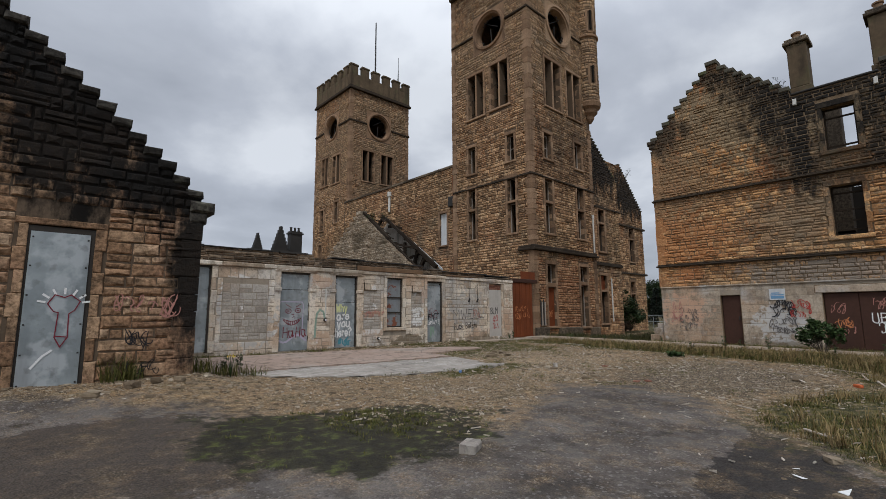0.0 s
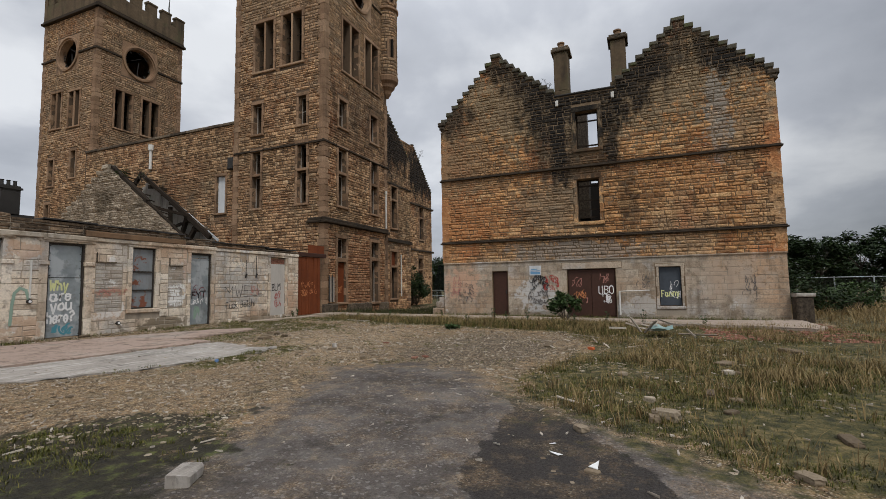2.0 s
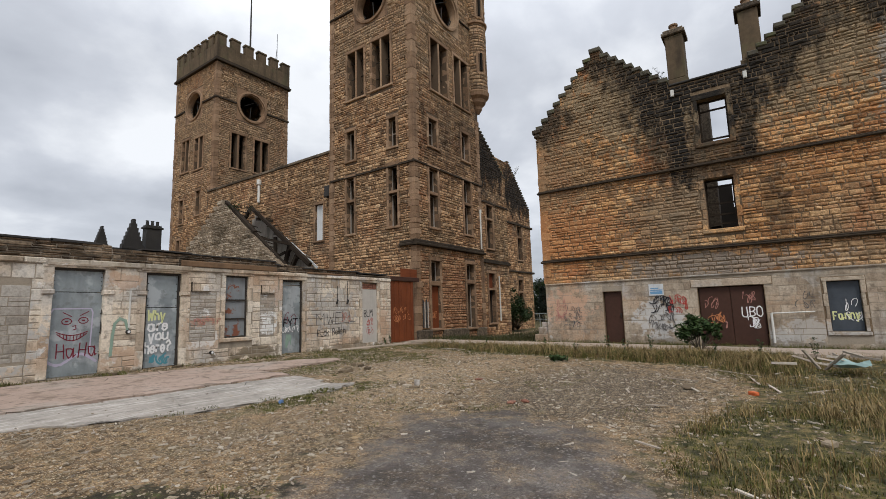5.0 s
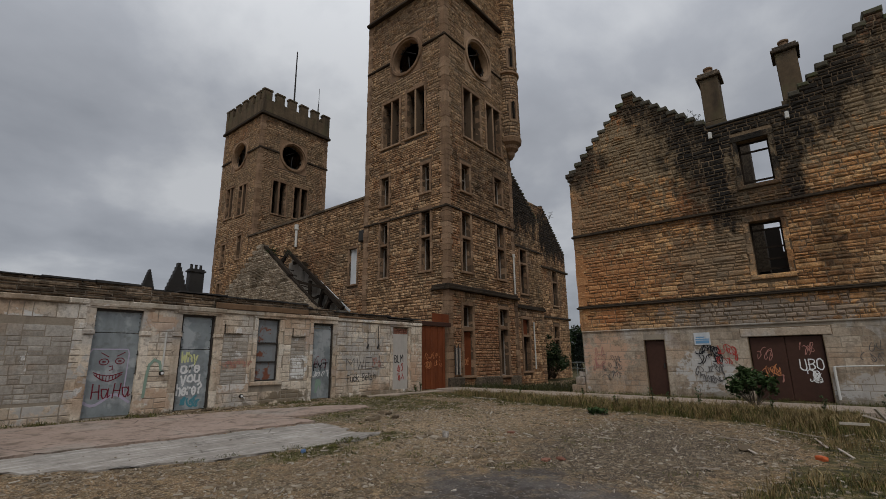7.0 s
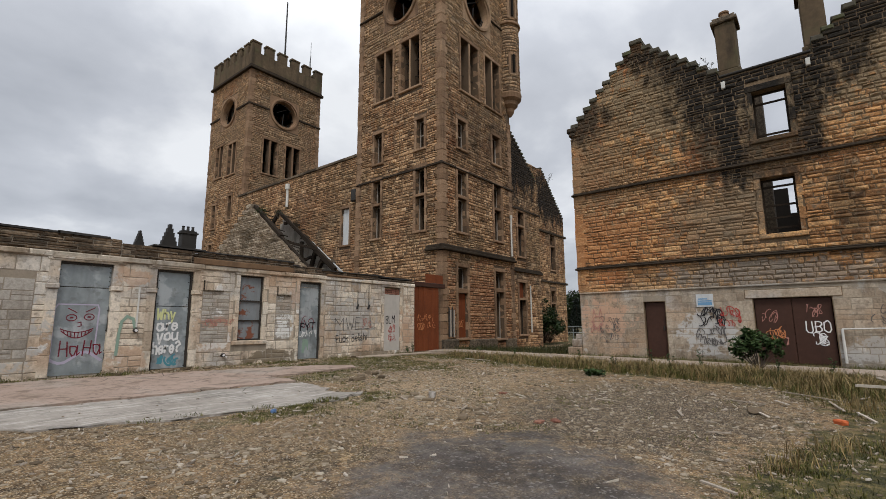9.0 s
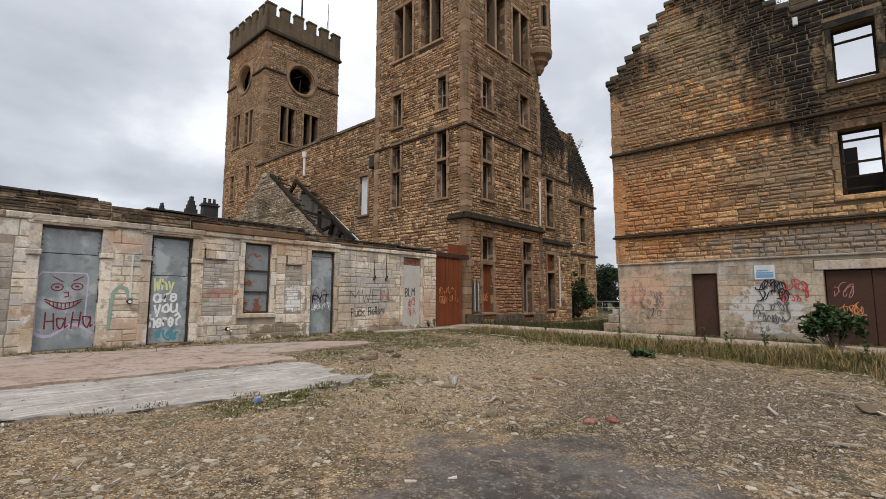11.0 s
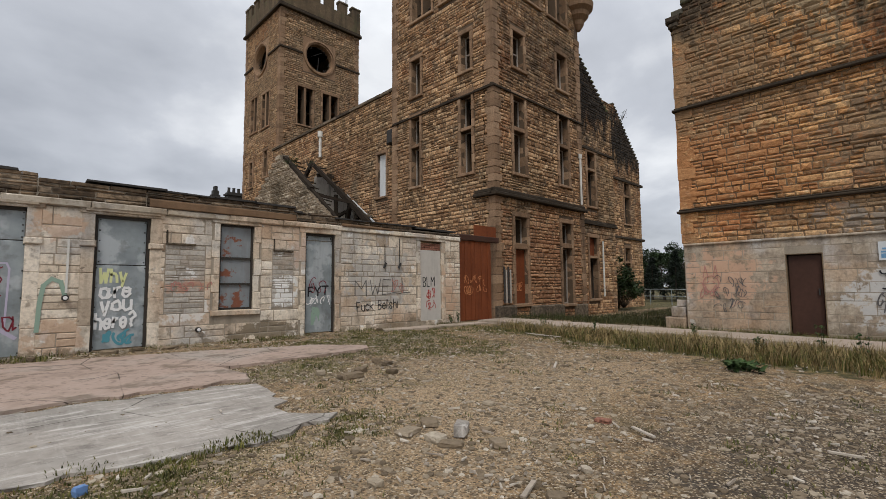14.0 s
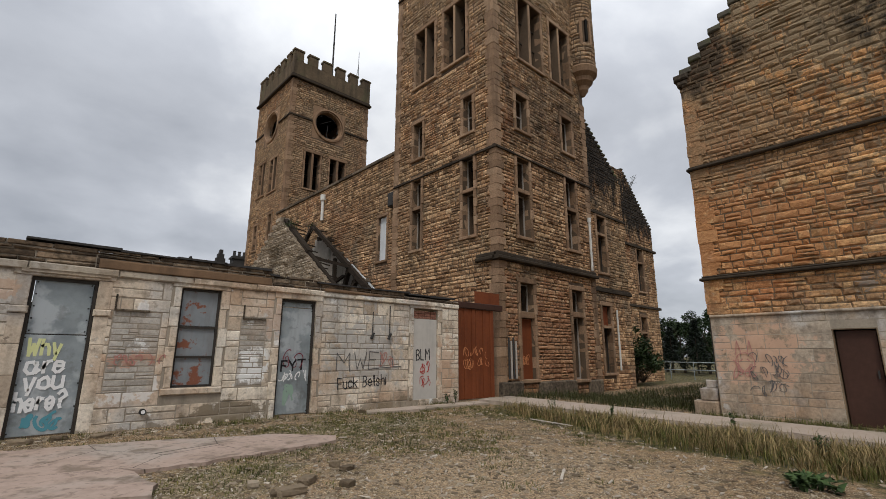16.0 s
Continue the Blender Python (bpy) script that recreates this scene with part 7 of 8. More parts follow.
def leaf_cloud(centres, per, size, seed, flat=0.5):
    """Many small leaf blades round the given centres (x, y, z, radius)."""
    r, v, f = random.Random(seed), [], []
    for cx, cy, cz, cr in centres:
        for _ in range(per):
            while True:
                d = Vector((r.uniform(-1, 1), r.uniform(-1, 1), r.uniform(-1, 1)))
                if d.length < 1:
                    break
            d = d * (0.55 + 0.45 * r.random())
            p = Vector((cx, cy, cz)) + d * cr
            a = Vector((r.gauss(0, 1), r.gauss(0, 1), r.gauss(0, flat))).normalized()
            b = a.cross(Vector((r.gauss(0, 0.5), r.gauss(0, 0.5), 1))).normalized()
            s = size * r.uniform(0.6, 1.3)
            n = len(v)
            v += [tuple(p - a * s), tuple(p + b * s * 0.42), tuple(p + a * s), tuple(p - b * s * 0.42)]
            f.append((n, n + 1, n + 2, n + 3))
    return v, f


def tree(name, label, h, spread, seed, material, leaf=0.16, per=130, clumps=42, category="tree"):
    r = random.Random(seed)
    t = thing(name, label, category)
    bm = bmesh.new()
    pts = [Vector((0, 0, -0.2))]
    for k in range(5):
        pts.append(pts[-1] + Vector((r.uniform(-0.15, 0.15), r.uniform(-0.15, 0.15), h * 0.15)))
    for k, (a, b) in enumerate(zip(pts, pts[1:])):
        tube(bm, a, b, 0.03 * h * (1 - k / 6.5), 0.03 * h * (1 - (k + 1) / 6.5))
    part("trunk", tidy(bm), M["bark"], t)
    cs = []
    bm = bmesh.new()
    for k in range(clumps):
        z = h * (0.22 + 0.75 * (k + r.random()) / clumps)
        env = spread * math.sin(math.pi * min(1, max(0.08, (z / h - 0.12) / 0.95))) ** 0.6
        a, q = r.uniform(0, math.tau), env * math.sqrt(r.uniform(0.15, 1.0)) * r.uniform(0.75, 1.15)
        c = (q * math.cos(a), q * math.sin(a), z)
        cs.append((*c, h * r.uniform(0.075, 0.14)))
        base = pts[min(len(pts) - 1, int(z / h * 5))]
        tube(bm, base, c, 0.006 * h, 0.002 * h, 5)
    part("limb", tidy(bm), M["bark"], t)
    v, f = leaf_cloud(cs, per, leaf, seed + 1)
    tagged(link_mesh("crown", v, f, material, t), kind="stuff")
    return t


t_a = tree("tree", "dense dark green broadleaf tree beyond the fence", 6.2, 2.7, 3, M["leaf"], 0.17, 150, 46)
t_b = tree("tree", "dense dark green broadleaf tree beyond the fence", 5.4, 2.5, 8, M["leaf"], 0.16, 150, 40)
spots = [(44, -11.5, 0.95), (46, -14.5, 1.0), (44.5, -17.5, 0.9), (47, -20.5, 1.05), (43.5, -23.5, 0.95), (46, -27, 1.1), (43, -30.5, 1.0), (48, -12.5, 1.05), (50, -17, 1.15), (50, -24, 1.15), (47, -33, 1.2), (44, -37, 1.1),
         (58, 22, 0.75), (60, 25, 0.95), (63, 28, 0.9), (62, 19, 0.8), (66, 22, 1.0), (67, 31, 1.0), (70, 26, 1.1), (60, 15, 0.9)]
t_a.matrix_basis = pose(44, -9.2, 0.1) @ Matrix.Diagonal((1, 1, 0.78, 1))
t_b.matrix_basis = pose(58, 29, 0.1)
for i, (x, y, s) in enumerate(spots):
    c = copy_thing(t_b if i % 2 else t_a, pose(x, y, 0.1, 0, 0, 77 * i))
    c.scale = (s, s, s * (0.78 if y < 0 else 1))


def conifer(x, y, h, seed):
    r = random.Random(seed)
    t = thing("conifer", "small dark conifer beyond the passage", "tree")
    bm = bmesh.new(); tube(bm, (0, 0, 0), (0, 0, h), 0.09, 0.02); part("trunk", tidy(bm), M["bark"], t)
    cs = []
    for k in range(26):
        q = k / 26
        w = (1 - q) * h * 0.24 + 0.1
        for a in range(5):
            g = r.uniform(0, math.tau)
            cs.append((w * math.cos(g) * 0.8, w * math.sin(g) * 0.8, h * (0.12 + 0.86 * q), 0.25 + 0.25 * (1 - q)))
    v, f = leaf_cloud(cs, 26, 0.12, seed)
    tagged(link_mesh("crown", v, f, M["conifer"], t), kind="stuff")
    t.matrix_basis = pose(x, y, 0.1)


conifer(54, 21.6, 4.9, 3)
conifer(53, 23.4, 4.2, 4)

lamp = thing("street_lamp", "grey street lamp post beyond the passage", "street lamp")
bm = bmesh.new(); tube(bm, (50, 18.9, 0), (50, 18.9, 4.5), 0.07, 0.05); part("post", tidy(bm), M["iron"], lamp)
bm = bmesh.new(); bar(bm, (50, 18.9, 4.5), (50, 18.3, 4.55), 0.14, 0.08); part("lamp_head", tidy(bm), M["iron"], lamp)
rail = thing("railing", "low galvanised tube railing across the passage", "railing")
for k in range(8):
    bm = bmesh.new(); tube(bm, (44, 12 + 1.6 * k, 0), (44, 12 + 1.6 * k, 1.15), 0.03); part("post", tidy(bm), M["sheet"], rail)
for z in (0.6, 1.13):
    bm = bmesh.new(); tube(bm, (44, 11.5, z), (44, 24, z + 0.1), 0.03); part("rail", tidy(bm), M["sheet"], rail)
fence = thing("fence", "tall green-grey mesh fence in front of the trees", "fence")
for k in range(13):
    y = -9 - 2.1 * k
    bm = bmesh.new(); tube(bm, (40, y, -0.1), (40, y, 1.85), 0.045); part("post", tidy(bm), M["sheet"], fence)
for z in (0.25, 1.78):
    bm = bmesh.new(); tube(bm, (40, -9, z), (40, -34.2, z), 0.025); part("rail", tidy(bm), M["sheet"], fence)
bm = bmesh.new()
for k in range(250):
    y = -9 - 0.1 * k
    bar(bm, (40, y, 0.1), (40, y, 1.78), 0.008)
for k in range(12):
    bar(bm, (40, -9, 0.2 + 0.14 * k), (40, -34, 0.2 + 0.14 * k), 0.008)
tagged(part("mesh", bm, M["iron"], fence), kind="stuff")


def shrub(x, y, z, w, h, seed, label, leaf=0.09, n=18, per=60, material="bush_leaf"):
    r = random.Random(seed)
    b = thing("bush", label, "bush")
    bm, cs = bmesh.new(), []
    for k in range(n):
        a, q = r.uniform(0, math.tau), w * math.sqrt(r.random())
        c = (q * math.cos(a), q * math.sin(a), h * (0.25 + 0.7 * r.random() * (1 - 0.5 * q / w)))
        cs.append((*c, 0.3 * w * r.uniform(0.7, 1.3)))
        tube(bm, (0.05 * math.cos(a), 0.05 * math.sin(a), -0.05), c, 0.012, 0.005, 5)
    tagged(part("stem", tidy(bm), M["bark"], b), kind="stuff")
    v, f = leaf_cloud(cs, per, leaf, seed)
    tagged(link_mesh("foliage", v, f, M[material], b), kind="stuff")
    b.matrix_basis = pose(x, y, z)
    return b


shrub(18.7, 3.72, 0.25, 0.62, 1.15, 4, "leafy green bush against the footpath", 0.085, 26, 60)
shrub(35.4, 18.6, 0.1, 1.3, 3.6, 5, "tall dark ivy bush against the wing", 0.11, 60, 60, "leaf")
shrub(37.0, 18.9, 0.1, 1.2, 2.6, 6, "dark bush against the wing", 0.11, 40, 60, "leaf")
shrub(26.5, -6.6, 0.1, 0.9, 1.2, 7, "dark bush on rough ground beside the ruin", 0.08, 30, 60, "leaf")
shrub(29.0, -8.4, 0.1, 1.3, 1.7, 8, "overgrown bush beside the ruin", 0.09, 40, 60, "bush_leaf")
shrub(31.5, -6.2, 0.1, 1.6, 2.6, 9, "overgrown bush beside the ruin", 0.1, 50, 60, "leaf")


shrub(14.96, 6.80, 0.16, 0.3, 0.17, 12, "low broad-leaved green dock in the verge", 0.07, 12, 22)


def sapling(x, y, z, h, seed, label):
    r = random.Random(seed)
    s = thing("sapling", label, "sapling")
    bm, cs = bmesh.new(), []
    for k in range(9):
        a, l = r.uniform(0, math.tau), h * r.uniform(0.5, 1)
        p, q = Vector((0, 0, 0)), Vector((0.5 * l * math.cos(a), 0.5 * l * math.sin(a), l))
        tube(bm, p, q, 0.014, 0.004, 5)
        for m in range(4):
            e = p.lerp(q, r.uniform(0.4, 1))
            g = e + Vector((r.uniform(-0.25, 0.25), r.uniform(-0.25, 0.25), r.uniform(0, 0.25)))
            tube(bm, e, g, 0.006, 0.003, 4)
            cs.append((*g, 0.1))
    part("twig", tidy(bm), M["bark"], s)
    v, f = leaf_cloud(cs, 5, 0.035, seed)
    tagged(link_mesh("foliage", v, f, M["bush_leaf"], s), kind="stuff")
    s.matrix_basis = pose(x, y, z)


sapling(21.2, 4.55, 9.75, 1.0, 3, "bare twiggy sapling rooted in the wall head")
sapling(39.8, 20.0, 13.4, 1.4, 4, "thin sapling rooted in the stepped gable")
sapling(19.6, 29.2, 8.3, 0.7, 5, "weed tuft rooted on the broken gable")


# ---- loose stones and debris ----
def zg(x, y):
    z = ground_z(x, y)
    if inside(x, y, SLAB) or inside(x, y, STRIP):
        z = max(z, lie_of_land(x, y) + (0.03 if inside(x, y, SLAB) else 0.042))
    return z


def pebble_mesh(r, s, flat=0.55):
    base = [(1, 0, 0), (0, 1, 0), (-1, 0, 0), (0, -1, 0), (0.6, 0.6, 0.7), (-0.6, 0.6, 0.75), (-0.6, -0.6, 0.7), (0.6, -0.6, 0.75)]
    v = [(x * s * r.uniform(0.7, 1.25), y * s * r.uniform(0.6, 1.1), (z - 0.25) * s * flat * r.uniform(0.7, 1.3)) for x, y, z in base]
    f = [(0, 1, 4), (1, 5, 4), (1, 2, 5), (2, 6, 5), (2, 3, 6), (3, 7, 6), (3, 0, 7), (0, 4, 7), (4, 5, 6, 7)]
    return v, f


def scatter_pebbles(name, count, region, size, material, label, seed, flat=0.55, dens=None):
    r, V, Fc = random.Random(seed), [], []
    x0, x1, y0, y1 = region
    tries = 0
    while count > 0 and tries < 400000:
        tries += 1
        x, y = r.uniform(x0, x1), r.uniform(y0, y1)
        if dens and r.random() > dens(x, y):
            continue
        s = size[0] * (size[1] / size[0]) ** (r.random() ** 2.2)
        v, f = pebble_mesh(r, s, flat)
        a, z, n = r.uniform(0, math.tau), zg(x, y), len(V)
        c, q = math.cos(a), math.sin(a)
        V += [(x + p[0] * c - p[1] * q, y + p[0] * q + p[1] * c, z + p[2]) for p in v]
        Fc += [tuple(n + i for i in g) for g in f]
        count -= 1
    tagged(link_mesh(name, V, Fc, material), label, "gravel", kind="stuff")


def gravel_dens(x, y):
    if y > 15.7 or x > 20.9 or inside(x, y, STRIP):
        return 0.0
    a, sl = inside(x, y, ASPHALT), inside(x, y, SLAB)
    d = 0.008 if sl else (0.3 if x > 5.8 else 0.07) if a else 0.8
    if inside(x, y, LAWN):
        d = 0.22
    if x < 2.3 and y > 8.2:
        d = 0.8
    if y > 10.3 and x < 2.1:
        d = 0.0
    return d * (0.35 + 0.9 * max(0, noise.noise((x * 0.8, y * 0.8, 9)) + 0.35))


scatter_pebbles("gravel", 24000, (-2, 15, 0.5, 15.6), (0.009, 0.05), M["rubble"], "grey and tan gravel strewn over the yard", 11, dens=gravel_dens)
scatter_pebbles("gravel", 22000, (4, 14, 2.5, 12), (0.007, 0.026), M["rubble"], "fine grey and tan gravel", 12, dens=gravel_dens)
scatter_pebbles("gravel", 650, (-2, 19, -7, 15.6), (0.03, 0.085), M["rubble"], "broken stone chips strewn over the yard", 13, 0.4, dens=gravel_dens)
scatter_pebbles("gravel", 1500, (4, 18.3, 15.1, 15.7), (0.015, 0.07), M["rubble"], "crumbled stone along the foot of the low wall", 14, dens=lambda x, y: 0.3 + 0.7 * (y - 15.1))
scatter_pebbles("gravel", 1300, (14.6, 20.0, -4.4, -0.6), (0.03, 0.12), M["red_brick"], "broken brick along the footpath", 15)
scatter_pebbles("gravel", 500, (-1.2, 2.6, 8.9, 10.3), (0.02, 0.08), M["rubble"], "crumbled stone along the foot of the gable", 16)


def chips():
    r = random.Random(21)
    V, Fc = [], []
    for _ in range(4200):
        x, y = r.uniform(3, 17), r.uniform(-3, 14.5)
        if r.random() > gravel_dens(x, y) + (0.0 if inside(x, y, ASPHALT) or inside(x, y, STRIP) or inside(x, y, SLAB) else 0.15):
            continue
        L, w, a, z, n = 0.014 * (5.0 ** (r.random() ** 2)), r.uniform(0.003, 0.010), r.uniform(0, math.tau), zg(x, y) + 0.012, len(V)
        c, s = math.cos(a), math.sin(a)
        for k in (0, 1):
            for p, q in ((-L, -w), (L, -w * 0.6), (L * 0.9, w), (-L * 0.8, w)):
                V.append((x + p * c - q * s, y + p * s + q * c, z + 0.012 * k + 0.02 * (p > 0) * r.random()))
        Fc += [(n + 4, n + 5, n + 6, n + 7), (n, n + 1, n + 5, n + 4), (n + 1, n + 2, n + 6, n + 5), (n + 2, n + 3, n + 7, n + 6), (n + 3, n, n + 4, n + 7)]
    tagged(link_mesh("wood_splinters", V, Fc, M["scrap_wood"]), "bleached wood splinters strewn over gravel", "debris", kind="stuff")


chips()


def boulder(name, x, y, sx, sy, sz, rot, seed, material, label, group="", lift=0.0):
    r, bm = random.Random(seed), bmesh.new()
    bmesh.ops.create_cube(bm, size=1.0)
    bmesh.ops.subdivide_edges(bm, edges=bm.edges, cuts=2, use_grid_fill=True)
    for v in bm.verts:
        d = v.co.normalized() * 0.62
        v.co = v.co.lerp(d, 0.3) + Vector((r.gauss(0, 0.03), r.gauss(0, 0.03), r.gauss(0, 0.03)))
        v.co = Vector((v.co.x * sx, v.co.y * sy, (v.co.z + 0.42) * sz))
    ob = part(name, tidy(bm), material, None)
    ob.matrix_basis = pose(x, y, zg(x, y) + lift, 0, 0, rot)
    return tagged(ob, label, "stone", group)


blockc = thing("concrete_block", "single grey concrete block lying on asphalt", "concrete block")
bm = bmesh.new()
add_box(bm, Face("S", 0), -0.125, 0.125, 0, 0.1, -0.085, 0.085, 0.018, 0.008)
part("body", tidy(bm), M["concrete"], blockc)
blockc.matrix_basis = pose(3.2, 4.33, zg(3.2, 4.33) + 0.01, 0, 0, 25)
bm = bmesh.new()
add_box(bm, Face("S", 0), -0.1, 0.1, 0, 0.1, -0.055, 0.055, 0.016, 0.01)
brick = tagged(part("brick", tidy(bm), M["concrete"], None), "dirty grey brick lying among stones on gravel", "brick")
brick.matrix_basis = pose(9.72, 7.68, zg(9.72, 7.68) + 0.005, 0, 0, 35)
for i, (x, y, a, b, c) in enumerate([                                     (10.3, 10.3, 0.4, 0.22, 0.1), (10.6, 10.55, 0.25, 0.2, 0.1), (10.1, 10.8, 0.2, 0.15, 0.08), (10.9, 10.2, 0.2, 0.16, 0.08), (11.2, 11.0, 0.18, 0.14, 0.1),
                                     (6.3, 1.0, 0.2, 0.14, 0.1), (5.65, 1.7, 0.2, 0.14, 0.08), (4.6, 1.5, 0.16, 0.09, 0.03), 
                                     (9.6, -0.2, 0.22, 0.16, 0.1), (8.9, 1.4, 0.2, 0.14, 0.08), (12.2, 3.2, 0.6, 0.24, 0.06), (1.0, 9.6, 0.28, 0.2, 0.12), (1.35, 9.75, 0.24, 0.18, 0.11), (1.7, 9.7, 0.2, 0.16, 0.1), (0.45, 9.3, 0.25, 0.2, 0.1),
                                     (9.41, 8.04, 0.30, 0.20, 0.05), (9.72, 8.10, 0.28, 0.20, 0.06), (9.45, 7.72, 0.22, 0.18, 0.07), (9.46, 7.55, 0.26, 0.16, 0.05), (10.24, 10.34, 0.34, 0.20, 0.07), (11.24, 10.77, 0.22, 0.16, 0.07), (9.73, 7.28, 0.20, 0.15, 0.07), (8.60, 7.40, 0.14, 0.10, 0.05), (9.27, 6.44, 0.16, 0.14, 0.06), (9.13, 6.26, 0.20, 0.16, 0.06), (8.71, 6.26, 0.20, 0.16, 0.07), (9.82, 6.55, 0.10, 0.08, 0.05), (10.66, 8.18, 0.16, 0.12, 0.05), (10.68, -0.32, 0.50, 0.28, 0.08), (7.89, 0.27, 0.50, 0.14, 0.06), (12.72, -1.82, 0.60, 0.34, 0.10), (6.46, 0.87, 0.34, 0.26, 0.14), (7.62, 0.01, 0.20, 0.14, 0.06), (6.95, 0.17, 0.22, 0.14, 0.05), (6.13, -0.65, 0.42, 0.16, 0.06), (5.03, -0.04, 0.24, 0.16, 0.07), (7.28, 1.03, 0.18, 0.14, 0.07), (9.67, -0.28, 0.30, 0.20, 0.06),
                                     (8.3, 15.25, 0.35, 0.22, 0.1), (8.75, 15.3, 0.3, 0.2, 0.08), (9.3, 15.25, 0.4, 0.2, 0.07), (12.5, 15.5, 0.35, 0.14, 0.08), (7.2, 15.3, 0.22, 0.16, 0.1), (14.4, 15.3, 0.22, 0.2, 0.1)]):
    boulder("stone", x, y, a * 0.75, b * 0.75, c * 0.8, 37 * i, 30 + i, M["rubble"], "loose pale stone on rough ground", "loose stones")
for i, (x, y) in enumerate(((9.3, 5.4), (9.5, 5.25), (11.04, 7.05))):
    boulder("brick_fragment", x, y, 0.15, 0.1, 0.035, 50 * i, 70 + i, M["red_brick"], "broken red brick piece on gravel", "brick pieces")
bag = boulder("plastic_bag", 7.16, 8.5, 0.07, 0.05, 0.06, 20, 77, M["blue_plastic"], "crumpled blue plastic bag on gravel")
tagged(bag, category="litter")

can = boulder("plastic_scrap", 11.99, 2.18, 0.16, 0.09, 0.07, 40, 78, M["orange_plastic"], "crushed orange plastic scrap among weeds")
tagged(can, category="litter")
for i, (x, y) in enumerate(((4.66, 1.49), (4.86, 1.80), (5.17, 1.89))):
    bm = bmesh.new()
    vs = [bm.verts.new((0.13 * math.cos(k * 1.9) + 0.03 * k, 0.06 * math.sin(k * 1.9), 0.012 + 0.006 * (k % 2))) for k in range(4)]
    f = bm.faces.new(vs)
    top = bmesh.ops.extrude_face_region(bm, geom=[f])
    bmesh.ops.translate(bm, vec=(0, 0, 0.006), verts=[v for v in top["geom"] if isinstance(v, bmesh.types.BMVert)])
    scrap = part("tile_scrap", tidy(bm), M["p_white"], None)
    scrap.matrix_basis = pose(x, y, zg(x, y) + 0.01, 0, 0, 70 * i) @ Matrix.Scale(0.8 - 0.25 * i, 4)
    tagged(scrap, "small white broken tile on dark asphalt", "litter", "tile scraps")

pile = thing("debris_pile", "heap of bleached planks and torn teal sheet on weeds", "debris")
r = random.Random(5)
for k in range(16):
    a, L = r.uniform(0, math.pi), r.uniform(0.3, 0.9)
    x, y = 14.9 + r.gauss(0, 0.7), 0.75 + r.gauss(0, 0.55)
    z = 0.2 + r.uniform(0.02, 0.2)
    tilt = r.uniform(-0.25, 0.25)
    bm = bmesh.new(); bar(bm, (x - L / 2 * math.cos(a), y - L / 2 * math.sin(a), z - tilt * 0.2), (x + L / 2 * math.cos(a), y + L / 2 * math.sin(a), z + abs(tilt) * 0.5), 0.045, 0.018, r.uniform(0, 3)); part("plank", tidy(bm), M["scrap_wood"], pile)
for a, b in (((14.9, 1.1, 0.2), (14.75, 1.35, 0.6)), ((14.8, 1.0, 0.2), (14.5, 0.7, 0.55))):
    bm = bmesh.new(); bar(bm, a, b, 0.08, 0.03); part("plank", tidy(bm), M["scrap_wood"], pile)
bm = bmesh.new()
g = [[bm.verts.new((14.6 + 0.12 * i, 0.3 + 0.12 * j, 0.28 + 0.06 * r.random() + 0.08 * math.sin(i) * math.cos(j))) for j in range(6)] for i in range(6)]
for i in range(5):
    for j in range(5):
        bm.faces.new((g[i][j], g[i + 1][j], g[i + 1][j + 1], g[i][j + 1]))
part("torn_sheet", bm, M["teal_plastic"], pile, "crumpled teal plastic sheet")
for i, (x, y, L, a) in enumerate(((11.92, 3.07, 0.36, 0.50), (12.54, 1.88, 0.70, 0.25), (14.55, 1.79, 0.60, 2.90), (7.93, 3.04, 0.30, 1.20), (10.12, 3.37, 0.30, 2.20), (13.19, 2.91, 0.34, 0.70), (11.16, 4.03, 0.30, 0.40), (9.40, 2.74, 0.20, 1.90), (13.1, 8.9, 0.45, 0.5), (11.5, 5.3, 0.22, 2.0), (10.9, 6.6, 0.25, 1.2), (9.2, 6.6, 0.22, 0.3), (13.3, 2.2, 0.9, 0.2), (12.6, 1.2, 0.8, 2.6), (14.2, 2.5, 1.2, 0.9), (16.6, 11.5, 1.1, 1.5), (12.9, 3.4, 0.6, 1.3), (6.8, 2.0, 0.35, 1.0))):
    bm = bmesh.new(); z = zg(x, y) + 0.03
    bar(bm, (x - L / 2 * math.cos(a), y - L / 2 * math.sin(a), z), (x + L / 2 * math.cos(a), y + L / 2 * math.sin(a), z + 0.02), 0.032, 0.014)
    tagged(part("plank", tidy(bm), M["scrap_wood"], None), "bleached scrap of wood on rough ground", "plank", "scrap planks")


